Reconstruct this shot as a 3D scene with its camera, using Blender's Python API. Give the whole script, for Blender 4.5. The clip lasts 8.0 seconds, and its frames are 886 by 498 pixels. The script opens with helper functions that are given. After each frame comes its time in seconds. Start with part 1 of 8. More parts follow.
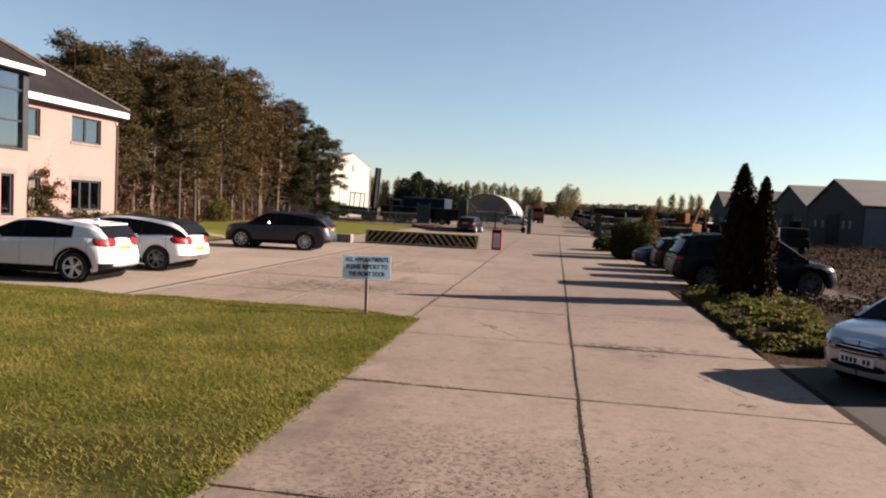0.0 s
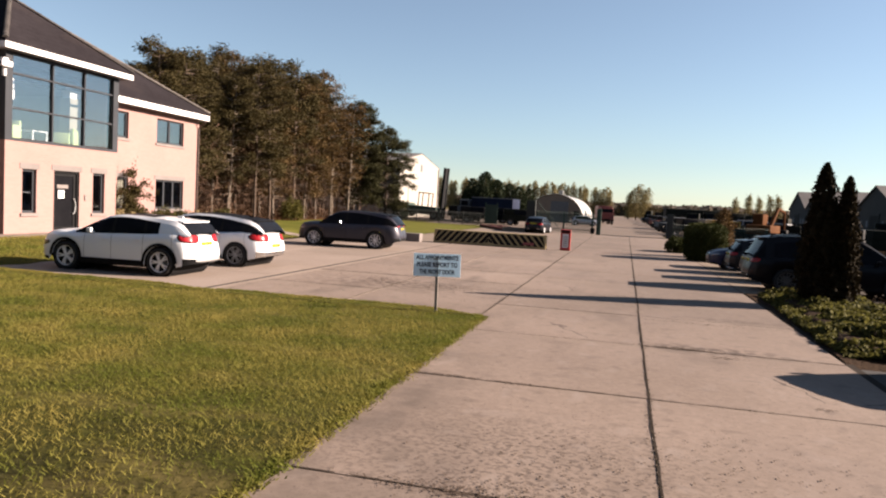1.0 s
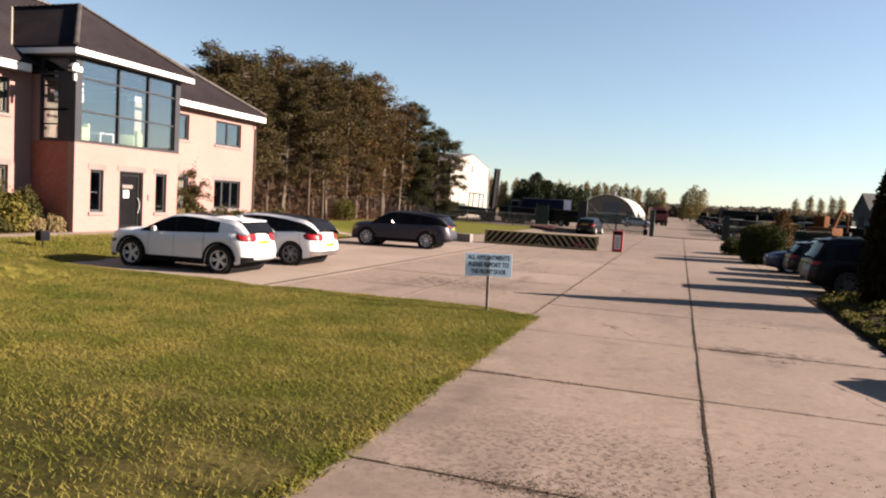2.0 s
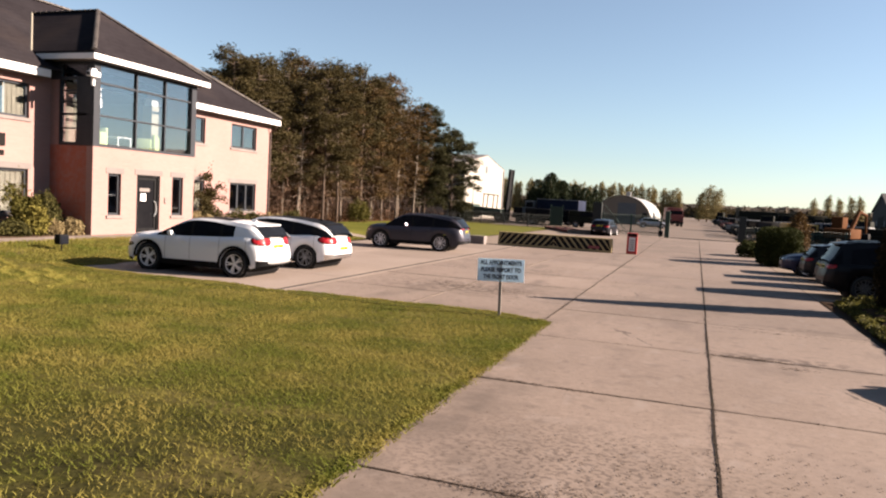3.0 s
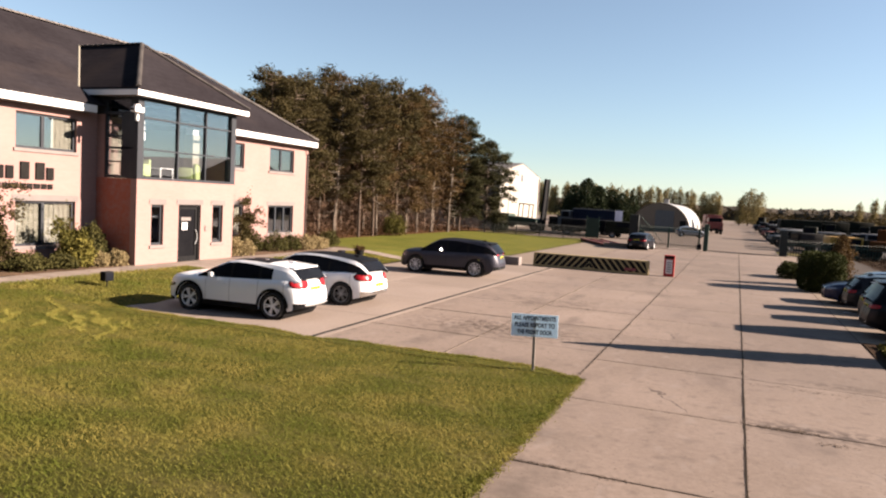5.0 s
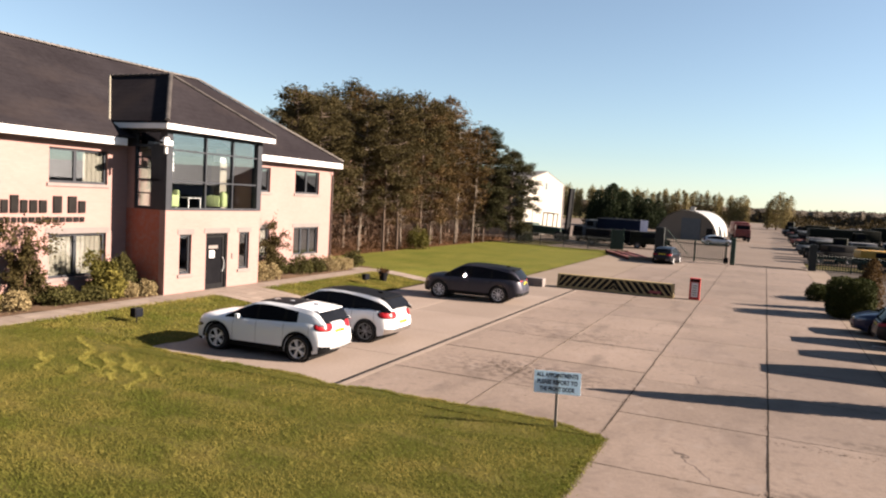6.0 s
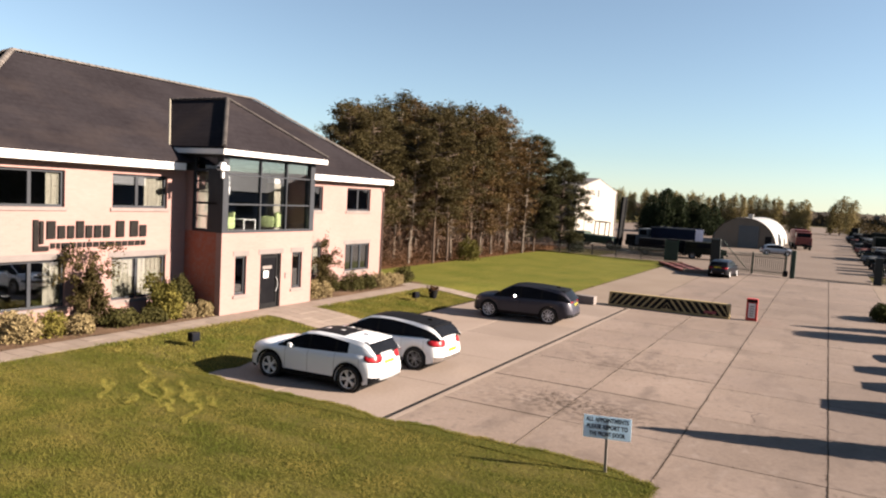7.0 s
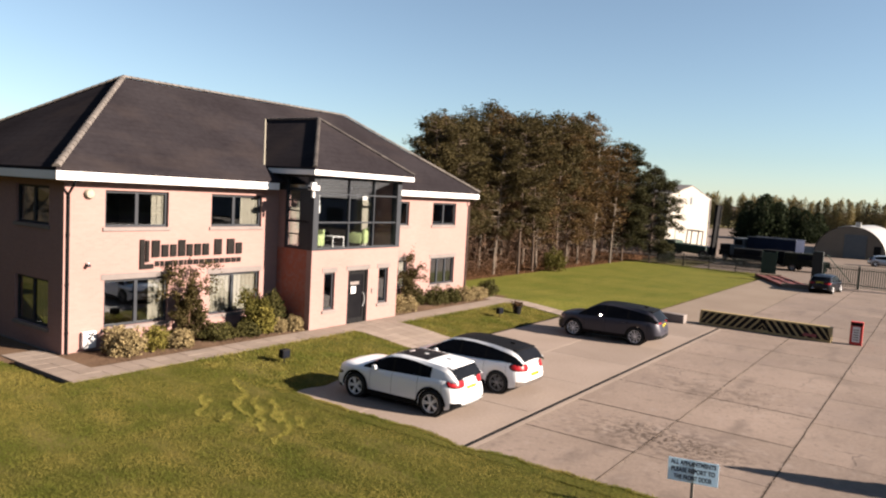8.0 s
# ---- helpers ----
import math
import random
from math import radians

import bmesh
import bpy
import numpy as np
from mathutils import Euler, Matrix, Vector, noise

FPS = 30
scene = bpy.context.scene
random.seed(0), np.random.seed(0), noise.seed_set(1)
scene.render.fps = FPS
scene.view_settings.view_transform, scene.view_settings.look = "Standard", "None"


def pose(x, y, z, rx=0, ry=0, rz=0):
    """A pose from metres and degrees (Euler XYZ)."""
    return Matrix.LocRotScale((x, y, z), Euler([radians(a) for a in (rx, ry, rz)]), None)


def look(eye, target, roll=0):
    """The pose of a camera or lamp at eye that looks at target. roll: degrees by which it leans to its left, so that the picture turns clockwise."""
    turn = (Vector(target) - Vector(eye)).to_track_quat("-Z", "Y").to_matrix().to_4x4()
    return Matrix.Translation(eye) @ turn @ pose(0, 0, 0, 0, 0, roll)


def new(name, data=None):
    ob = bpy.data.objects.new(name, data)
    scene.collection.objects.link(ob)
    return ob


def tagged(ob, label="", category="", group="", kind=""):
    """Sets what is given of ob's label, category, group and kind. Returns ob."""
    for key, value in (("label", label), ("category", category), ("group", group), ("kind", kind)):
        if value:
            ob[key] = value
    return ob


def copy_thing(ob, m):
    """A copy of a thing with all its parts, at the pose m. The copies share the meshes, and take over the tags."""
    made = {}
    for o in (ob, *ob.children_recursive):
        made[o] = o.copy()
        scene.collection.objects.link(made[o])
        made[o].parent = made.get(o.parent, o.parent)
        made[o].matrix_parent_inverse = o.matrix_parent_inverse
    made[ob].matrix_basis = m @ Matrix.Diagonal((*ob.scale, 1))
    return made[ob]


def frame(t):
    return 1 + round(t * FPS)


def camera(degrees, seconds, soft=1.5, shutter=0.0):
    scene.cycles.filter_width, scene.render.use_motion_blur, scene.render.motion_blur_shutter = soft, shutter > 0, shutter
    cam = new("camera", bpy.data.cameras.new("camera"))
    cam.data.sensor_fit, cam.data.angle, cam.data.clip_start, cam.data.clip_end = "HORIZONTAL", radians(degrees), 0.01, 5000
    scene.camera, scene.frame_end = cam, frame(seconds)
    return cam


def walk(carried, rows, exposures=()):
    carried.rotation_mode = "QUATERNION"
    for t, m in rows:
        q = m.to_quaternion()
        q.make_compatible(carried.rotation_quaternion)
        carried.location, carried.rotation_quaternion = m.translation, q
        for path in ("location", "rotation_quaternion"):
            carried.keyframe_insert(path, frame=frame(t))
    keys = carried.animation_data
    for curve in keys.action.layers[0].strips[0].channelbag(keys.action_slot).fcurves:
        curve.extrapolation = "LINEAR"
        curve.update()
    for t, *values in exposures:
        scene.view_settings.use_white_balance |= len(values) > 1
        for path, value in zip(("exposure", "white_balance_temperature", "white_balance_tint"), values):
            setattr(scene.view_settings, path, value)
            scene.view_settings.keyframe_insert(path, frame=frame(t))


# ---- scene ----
cam = camera(63.5, 8.0, 2.15)
PATH = [
    (0, (-0.408, 6.074, 2.266), (-0.713, 8.047, 2.146), 2.9),
    (0.5, (-0.417, 5.936, 2.261), (-0.803, 7.895, 2.136), 3.0),
    (1, (-0.423, 5.888, 2.241), (-0.911, 7.823, 2.112), 3.1),
    (1.5, (-0.432, 5.802, 2.228), (-1.005, 7.713, 2.095), 3.2),
    (3, (-0.361, 5.678, 2.347), (-1.021, 7.561, 2.21), 3.2),
    (3.5, (-0.351, 5.668, 2.497), (-1.033, 7.543, 2.358), 3.1),
    (4, (-0.337, 5.655, 2.747), (-1.048, 7.519, 2.608), 3.1),
    (5.5, (-0.4, 5.597, 4.032), (-1.178, 7.434, 3.89), 3.1),
    (6, (-0.41, 5.58, 4.669), (-1.224, 7.402, 4.525), 3.1),
    (6.5, (-0.435, 5.594, 5.102), (-1.29, 7.396, 4.958), 3.1),
    (7, (-0.437, 5.594, 5.516), (-1.377, 7.353, 5.369), 3.1),
    (7.5, (-0.375, 5.556, 5.869), (-1.419, 7.255, 5.718), 3.2),
    (8, (-0.373, 5.56, 6.219), (-1.517, 7.193, 6.064), 3.2),
]
walk(cam, [(t, look(e, g, r)) for t, e, g, r in PATH], [(0.0, 2.16, 6580, 14), (1.5, 2.32, 6580, 14), (4.0, 2.38, 6580, 14), (6.5, 2.42, 6500, 11), (8.0, 2.25, 6380, 10)])

# ---- world, sun ----
SUN_DIR = Vector((0.95, 0.315, 0.412)).normalized()   # towards the sun
world = bpy.data.worlds.new("sky_world")
scene.world = world
world.use_nodes = True
wn = world.node_tree.nodes
sky = wn.new("ShaderNodeTexSky")
sky.sky_type = 'NISHITA'
sky.sun_disc = False
sky.sun_elevation = math.asin(SUN_DIR.z)
sky.sun_rotation = math.atan2(SUN_DIR.x, SUN_DIR.y)
sky.altitude = 0.0
sky.air_density = 1.0
sky.dust_density = 0.1
sky.ozone_density = 3.0
wn["Background"].inputs["Strength"].default_value = 0.05
soft_sky = wn.new("ShaderNodeHueSaturation")
soft_sky.inputs["Saturation"].default_value = 0.77
soft_sky.inputs["Value"].default_value = 0.64
world.node_tree.links.new(sky.outputs[0], soft_sky.inputs["Color"])
cool = wn.new("ShaderNodeMix")
cool.data_type, cool.blend_type = 'RGBA', 'MULTIPLY'
cool.inputs[0].default_value = 1.0
cool.inputs[7].default_value = (0.92, 0.98, 0.985, 1)
world.node_tree.links.new(soft_sky.outputs[0], cool.inputs[6])
world.node_tree.links.new(cool.outputs[2], wn["Background"].inputs[0])
sun_data = bpy.data.lights.new("sun", 'SUN')
sun_data.energy = 5.0
sun_data.angle = radians(0.55)
sun_data.color = (1.0, 0.83, 0.685)
sun = new("sun", sun_data)
sun.matrix_world = look(SUN_DIR * 100, (0, 0, 0))


# ---- small tools ----
def nodes_of(m):
    return m.node_tree.nodes, m.node_tree.links


def material(name, c1, c2, rough=0.8, big=0.6, fine=18.0, bump=0.2, metal=0.0, spec=0.4, per=0.0, mixfine=0.5, stretch=(1, 1, 1), coat=0.0, bump_m=0.01):
    """Two colours mixed by a coarse and a fine noise at world scale; per: brightness spread from object to object."""
    m = bpy.data.materials.new(name)
    m.use_nodes = True
    n, l = nodes_of(m)
    b = n["Principled BSDF"]
    geo = n.new("ShaderNodeNewGeometry")
    mp = n.new("ShaderNodeMapping")
    mp.inputs["Scale"].default_value = stretch
    l.new(geo.outputs["Position"], mp.inputs[0])
    n1, n2 = n.new("ShaderNodeTexNoise"), n.new("ShaderNodeTexNoise")
    n1.inputs["Scale"].default_value, n2.inputs["Scale"].default_value = big, fine
    n1.inputs["Detail"].default_value, n2.inputs["Detail"].default_value = 4, 5
    for t in (n1, n2):
        l.new(mp.outputs[0], t.inputs["Vector"])
    mx = n.new("ShaderNodeMix")
    mx.inputs[0].default_value = mixfine
    l.new(n1.outputs[0], mx.inputs[2])
    l.new(n2.outputs[0], mx.inputs[3])
    rp = n.new("ShaderNodeMapRange")
    rp.inputs[1].default_value, rp.inputs[2].default_value = 0.32, 0.68
    l.new(mx.outputs[0], rp.inputs[0])
    cm = n.new("ShaderNodeMix")
    cm.data_type = 'RGBA'
    cm.inputs[6].default_value, cm.inputs[7].default_value = (*c1, 1), (*c2, 1)
    l.new(rp.outputs[0], cm.inputs[0])
    out = cm.outputs[2]
    if per:
        oi = n.new("ShaderNodeObjectInfo")
        mr = n.new("ShaderNodeMapRange")
        mr.inputs[3].default_value, mr.inputs[4].default_value = 1 - per, 1 + per
        l.new(oi.outputs["Random"], mr.inputs[0])
        hs = n.new("ShaderNodeHueSaturation")
        l.new(mr.outputs[0], hs.inputs["Value"])
        l.new(out, hs.inputs["Color"])
        out = hs.outputs[0]
    l.new(out, b.inputs["Base Color"])
    b.inputs["Roughness"].default_value = rough
    b.inputs["Metallic"].default_value = metal
    b.inputs["Specular IOR Level"].default_value = spec
    b.inputs["Coat Weight"].default_value = coat
    b.inputs["Coat Roughness"].default_value = 0.05
    if bump:
        bp = n.new("ShaderNodeBump")
        bp.inputs["Strength"].default_value = bump
        bp.inputs["Distance"].default_value = bump_m
        l.new(n2.outputs[0], bp.inputs["Height"])
        l.new(bp.outputs[0], b.inputs["Normal"])
    return m


def color_socket(m):
    return m.node_tree.nodes["Principled BSDF"].inputs["Base Color"].links[0].from_socket


def overlay(m, fac, colour):
    """Lay a colour over a material where the socket fac is 1."""
    n, l = nodes_of(m)
    b = n["Principled BSDF"]
    src = color_socket(m)
    cm = n.new("ShaderNodeMix")
    cm.data_type = 'RGBA'
    cm.inputs[7].default_value = (*colour, 1)
    l.new(fac, cm.inputs[0])
    l.new(src, cm.inputs[6])
    l.new(cm.outputs[2], b.inputs["Base Color"])


def noise_mask(m, scale, lo, hi, stretch=(1, 1, 1), top=1.0, detail=4):
    n, l = nodes_of(m)
    geo = n.new("ShaderNodeNewGeometry")
    mp = n.new("ShaderNodeMapping")
    mp.inputs["Scale"].default_value = stretch
    l.new(geo.outputs["Position"], mp.inputs[0])
    t = n.new("ShaderNodeTexNoise")
    t.inputs["Scale"].default_value, t.inputs["Detail"].default_value = scale, detail
    l.new(mp.outputs[0], t.inputs["Vector"])
    r = n.new("ShaderNodeMapRange")
    r.inputs[1].default_value, r.inputs[2].default_value, r.inputs[4].default_value = lo, hi, top
    l.new(t.outputs[0], r.inputs[0])
    return r.outputs[0]


def spot_mask(m, centre, reach, scale, lo, hi, top=1.0):
    """A ragged patch round a point of the ground."""
    n, l = nodes_of(m)
    geo = n.new("ShaderNodeNewGeometry")
    mp = n.new("ShaderNodeMapping")
    mp.inputs["Location"].default_value = (-centre[0] / reach[0], -centre[1] / reach[1], 0)
    mp.inputs["Scale"].default_value = (1 / reach[0], 1 / reach[1], 0)
    l.new(geo.outputs["Position"], mp.inputs[0])
    ln = n.new("ShaderNodeVectorMath")
    ln.operation = 'LENGTH'
    l.new(mp.outputs[0], ln.inputs[0])
    fall = n.new("ShaderNodeMapRange")
    fall.inputs[1].default_value, fall.inputs[2].default_value, fall.inputs[3].default_value, fall.inputs[4].default_value = 0.2, 1.0, 1.0, 0.0
    l.new(ln.outputs["Value"], fall.inputs[0])
    mul = n.new("ShaderNodeMath")
    mul.operation = 'MULTIPLY'
    l.new(fall.outputs[0], mul.inputs[0])
    l.new(noise_mask(m, scale, lo, hi, top=top, detail=6), mul.inputs[1])
    return mul.outputs[0]


def crack_mask(m, scale, width, cover):
    """Thin wandering cracks, only in some places."""
    n, l = nodes_of(m)
    geo = n.new("ShaderNodeNewGeometry")
    nz = n.new("ShaderNodeTexNoise")
    nz.inputs["Scale"].default_value = 1.6
    l.new(geo.outputs["Position"], nz.inputs["Vector"])
    add = n.new("ShaderNodeMix")
    add.data_type, add.blend_type = 'RGBA', 'LINEAR_LIGHT'
    add.inputs[0].default_value = 0.35
    l.new(geo.outputs["Position"], add.inputs[6])
    l.new(nz.outputs["Color"], add.inputs[7])
    v = n.new("ShaderNodeTexVoronoi")
    v.feature = 'DISTANCE_TO_EDGE'
    v.voronoi_dimensions = '2D'
    v.inputs["Scale"].default_value = scale
    l.new(add.outputs[2], v.inputs["Vector"])
    r = n.new("ShaderNodeMapRange")
    r.inputs[1].default_value, r.inputs[2].default_value, r.inputs[3].default_value, r.inputs[4].default_value = width * 0.4, width, 1.0, 0.0
    l.new(v.outputs["Distance"], r.inputs[0])
    mul = n.new("ShaderNodeMath")
    mul.operation = 'MULTIPLY'
    l.new(r.outputs[0], mul.inputs[0])
    l.new(noise_mask(m, 0.35, cover, cover + 0.06, top=0.85), mul.inputs[1])
    return mul.outputs[0]


def glass_material(name, tint=(0.95, 0.98, 1.0), see=0.75, coat=0.19):
    """Thin pane: part mirror, part clear."""
    m = bpy.data.materials.new(name)
    m.use_nodes = True
    n, l = nodes_of(m)
    n.remove(n["Principled BSDF"])
    tr, gl = n.new("ShaderNodeBsdfTransparent"), n.new("ShaderNodeBsdfGlossy")
    tr.inputs[0].default_value = (*[c * see for c in tint], 1)
    gl.inputs["Roughness"].default_value = 0.015
    gl.inputs["Color"].default_value = (0.9, 0.95, 1.0, 1)
    mx = n.new("ShaderNodeMixShader")
    mx.inputs[0].default_value = coat
    l.new(tr.outputs[0], mx.inputs[1])
    l.new(gl.outputs[0], mx.inputs[2])
    l.new(mx.outputs[0], n["Material Output"].inputs[0])
    return m


def link_mesh(name, bm, mat, parent=None, smooth=None):
    me = bpy.data.meshes.new(name)
    bmesh.ops.recalc_face_normals(bm, faces=bm.faces[:])
    bm.to_mesh(me)
    bm.free()
    if smooth:
        for p in me.polygons:
            p.use_smooth = True
        me.set_sharp_from_angle(angle=radians(smooth))
    if mat:
        me.materials.append(mat)
    ob = new(name, me)
    if parent:
        ob.parent = parent
    return ob


def part(name, bm, mat, parent, label="", smooth=None):
    ob = link_mesh(name, bm, mat, parent, smooth)
    return tagged(ob, label) if label else ob


def thing(name, label, category, m=None, group="", kind=""):
    """An Empty at the base of a thing with parts."""
    ob = new(name)
    ob.empty_display_size = 0.2
    if m is not None:
        ob.matrix_basis = m
    return tagged(ob, label, category, group, kind)


def box(bm, x0, x1, y0, y1, z0, z1, bevel=0.0, m=None):
    r = bmesh.ops.create_cube(bm, size=1.0, matrix=Matrix.Translation(((x0 + x1) / 2, (y0 + y1) / 2, (z0 + z1) / 2)) @ Matrix.Diagonal((abs(x1 - x0), abs(y1 - y0), abs(z1 - z0), 1)))
    vs = r["verts"]
    if bevel:
        es = {e for v in vs for e in v.link_edges}
        o = bmesh.ops.bevel(bm, geom=list(es), offset=bevel, segments=2, affect='EDGES', profile=0.6)
        vs = list({v for f in o["faces"] for v in f.verts} | {v for v in vs if v.is_valid})
    if m is not None:
        bmesh.ops.transform(bm, matrix=m, verts=vs)
    return bm


def boxes(*args, bevel=0.0):
    bm = bmesh.new()
    for a in args:
        box(bm, *a, bevel=bevel)
    return bm


def tube(bm, p, q, r0, r1=None, seg=8, caps=True):
    p, q = Vector(p), Vector(q)
    d = q - p
    m = Matrix.Translation((p + q) / 2) @ d.to_track_quat('Z', 'Y').to_matrix().to_4x4()
    bmesh.ops.create_cone(bm, cap_ends=caps, segments=seg, radius1=r0, radius2=r0 if r1 is None else r1, depth=d.length, matrix=m)
    return bm


def lathe(bm, prof, seg, axis='Y', m=None):
    """Turn a profile of (radius, along) round an axis."""
    rings = []
    for r, a in prof:
        ring = []
        for i in range(seg):
            t = 2 * math.pi * i / seg
            c, s = r * math.cos(t), r * math.sin(t)
            v = Vector((c, a, s)) if axis == 'Y' else Vector((c, s, a))
            ring.append(bm.verts.new(m @ v if m else v))
        rings.append(ring)
    for a, b in zip(rings, rings[1:]):
        for i in range(seg):
            bm.faces.new((a[i], a[(i + 1) % seg], b[(i + 1) % seg], b[i]))
    return rings


def quads_object(name, q, mat, parent=None, mat_index=None, mats=()):
    """One mesh of loose quads from an array (n, 4, 3)."""
    n = len(q)
    me = bpy.data.meshes.new(name)
    me.vertices.add(n * 4)
    me.vertices.foreach_set("co", np.ascontiguousarray(q, dtype=np.float32).ravel())
    me.loops.add(n * 4)
    me.loops.foreach_set("vertex_index", np.arange(n * 4, dtype=np.int32))
    me.polygons.add(n)
    me.polygons.foreach_set("loop_start", np.arange(0, n * 4, 4, dtype=np.int32))
    me.materials.append(mat)
    for extra in mats:
        me.materials.append(extra)
    if mat_index is not None:
        me.polygons.foreach_set("material_index", np.asarray(mat_index, dtype=np.int32))
    me.update(calc_edges=True)
    me.validate()
    ob = new(name, me)
    if parent:
        ob.parent = parent
    return ob


def leaf_quads(rng, c, size, ratio=0.45, droop=0.0, up=0.0):
    """Rhombic leaves at the centres c, turned at random. size: length or array of lengths."""
    n = len(c)
    d = rng.normal(size=(n, 3))
    d[:, 2] = d[:, 2] * (1 - up) + up * np.abs(d[:, 2]) * 2 - droop
    d /= np.linalg.norm(d, axis=1)[:, None]
    e = np.cross(d, rng.normal(size=(n, 3)))
    e /= np.linalg.norm(e, axis=1)[:, None] + 1e-9
    s = (np.ones(n) * size * rng.uniform(0.6, 1.3, n))[:, None]
    return np.stack([c - d * s * 0.5, c + e * s * ratio * 0.5, c + d * s * 0.5, c - e * s * ratio * 0.5], axis=1)


def foliage_material(name, c1, c2, rough=0.8, through_light=0.25, patch=0.45, patch_scale=0.7):
    """Leaves: colour differs from leaf to leaf; some light passes through."""
    m = bpy.data.materials.new(name)
    m.use_nodes = True
    n, l = nodes_of(m)
    b = n["Principled BSDF"]
    geo = n.new("ShaderNodeNewGeometry")
    nz = n.new("ShaderNodeTexNoise")
    nz.inputs["Scale"].default_value = patch_scale
    l.new(geo.outputs["Position"], nz.inputs["Vector"])
    mx = n.new("ShaderNodeMix")
    mx.inputs[0].default_value = patch
    l.new(geo.outputs["Random Per Island"], mx.inputs[2])
    spread = n.new("ShaderNodeMapRange")
    spread.inputs[1].default_value, spread.inputs[2].default_value = (0.34, 0.66) if patch > 0.6 else (0.0, 1.0)
    l.new(nz.outputs[0], spread.inputs[0])
    l.new(spread.outputs[0], mx.inputs[3])
    cm = n.new("ShaderNodeMix")
    cm.data_type = 'RGBA'
    cm.inputs[6].default_value, cm.inputs[7].default_value = (*c1, 1), (*c2, 1)
    l.new(mx.outputs[0], cm.inputs[0])
    l.new(cm.outputs[2], b.inputs["Base Color"])
    b.inputs["Roughness"].default_value = rough
    b.inputs["Specular IOR Level"].default_value = 0.08
    tl = n.new("ShaderNodeBsdfTranslucent")
    l.new(cm.outputs[2], tl.inputs[0])
    ms = n.new("ShaderNodeMixShader")
    ms.inputs[0].default_value = through_light
    l.new(b.outputs[0], ms.inputs[1])
    l.new(tl.outputs[0], ms.inputs[2])
    l.new(ms.outputs[0], n["Material Output"].inputs[0])
    return m


# ---- materials ----
M_CONCRETE = material("concrete", (0.1261, 0.0974, 0.0787), (0.1847, 0.1459, 0.1218), 0.85, 0.35, 9, 0.25, per=0.09, mixfine=0.45, spec=0.15)
overlay(M_CONCRETE, noise_mask(M_CONCRETE, 55, 0.60, 0.72, top=0.5), (0.0557, 0.0441, 0.0383))
overlay(M_CONCRETE, noise_mask(M_CONCRETE, 0.9, 0.56, 0.74, (1.0, 0.35, 1), 0.6), (0.0724, 0.0569, 0.0482))
overlay(M_CONCRETE, noise_mask(M_CONCRETE, 0.22, 0.5, 0.7, (1, 1, 1), 0.5), (0.1392, 0.1102, 0.0958))
overlay(M_CONCRETE, spot_mask(M_CONCRETE, (-6.1, 24.3), (3.2, 1.9), 4.2, 0.47, 0.58, 0.75), (0.0362, 0.0267, 0.0210))
overlay(M_CONCRETE, spot_mask(M_CONCRETE, (-6.6, 31.0), (3.0, 2.6), 2.2, 0.48, 0.64, 0.55), (0.0613, 0.0465, 0.0383))
overlay(M_CONCRETE, spot_mask(M_CONCRETE, (-1.3, 12.0), (2.6, 1.9), 16.0, 0.50, 0.60, 0.7), (0.0529, 0.0406, 0.0340))
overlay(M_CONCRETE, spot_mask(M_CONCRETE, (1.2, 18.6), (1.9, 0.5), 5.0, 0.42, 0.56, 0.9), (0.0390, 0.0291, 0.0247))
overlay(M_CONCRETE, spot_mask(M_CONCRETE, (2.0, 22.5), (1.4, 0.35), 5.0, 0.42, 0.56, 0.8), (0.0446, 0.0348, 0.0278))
overlay(M_CONCRETE, noise_mask(M_CONCRETE, 26, 0.63, 0.70, top=0.6, detail=2), (0.0474, 0.0359, 0.0310))
overlay(M_CONCRETE, noise_mask(M_CONCRETE, 3.2, 0.56, 0.70, top=0.45, detail=7), (0.0779, 0.0609, 0.0513))
overlay(M_CONCRETE, noise_mask(M_CONCRETE, 2.1, 0.58, 0.72, (1.3, 0.8, 1), 0.5, 7), (0.1838, 0.1537, 0.1360))
overlay(M_CONCRETE, spot_mask(M_CONCRETE, (-2.75, 12.5), (1.1, 9.0), 1.4, 0.36, 0.66, 0.7), (0.0696, 0.0551, 0.0452))
overlay(M_CONCRETE, spot_mask(M_CONCRETE, (1.2, 27.0), (5.2, 13.0), 0.5, 0.12, 0.5, 0.45), (0.0688, 0.0542, 0.0466))
overlay(M_CONCRETE, spot_mask(M_CONCRETE, (-2.0, 56.0), (9.0, 26.0), 0.4, 0.12, 0.5, 0.42), (0.0715, 0.0560, 0.0470))
overlay(M_CONCRETE, crack_mask(M_CONCRETE, 0.33, 0.006, 0.58), (0.0334, 0.0261, 0.0223))
M_PAD = material("pad_concrete", (0.1501, 0.1194, 0.0975), (0.1979, 0.1610, 0.1364), 0.85, 0.4, 11, 0.2, per=0.11, spec=0.15)
M_PALE = material("pale_concrete", (0.1251, 0.0967, 0.0744), (0.1686, 0.1359, 0.1072), 0.85, 0.3, 8, 0.2, spec=0.15)
M_YARD = material("yard_surface", (0.0890, 0.0700, 0.0580), (0.1360, 0.1090, 0.0910), 0.9, 0.12, 3, 0.2, spec=0.1)
M_STRIP = material("strip_surface", (0.0310, 0.0255, 0.0215), (0.0560, 0.0460, 0.0380), 0.9, 0.4, 8, 0.3, spec=0.08)
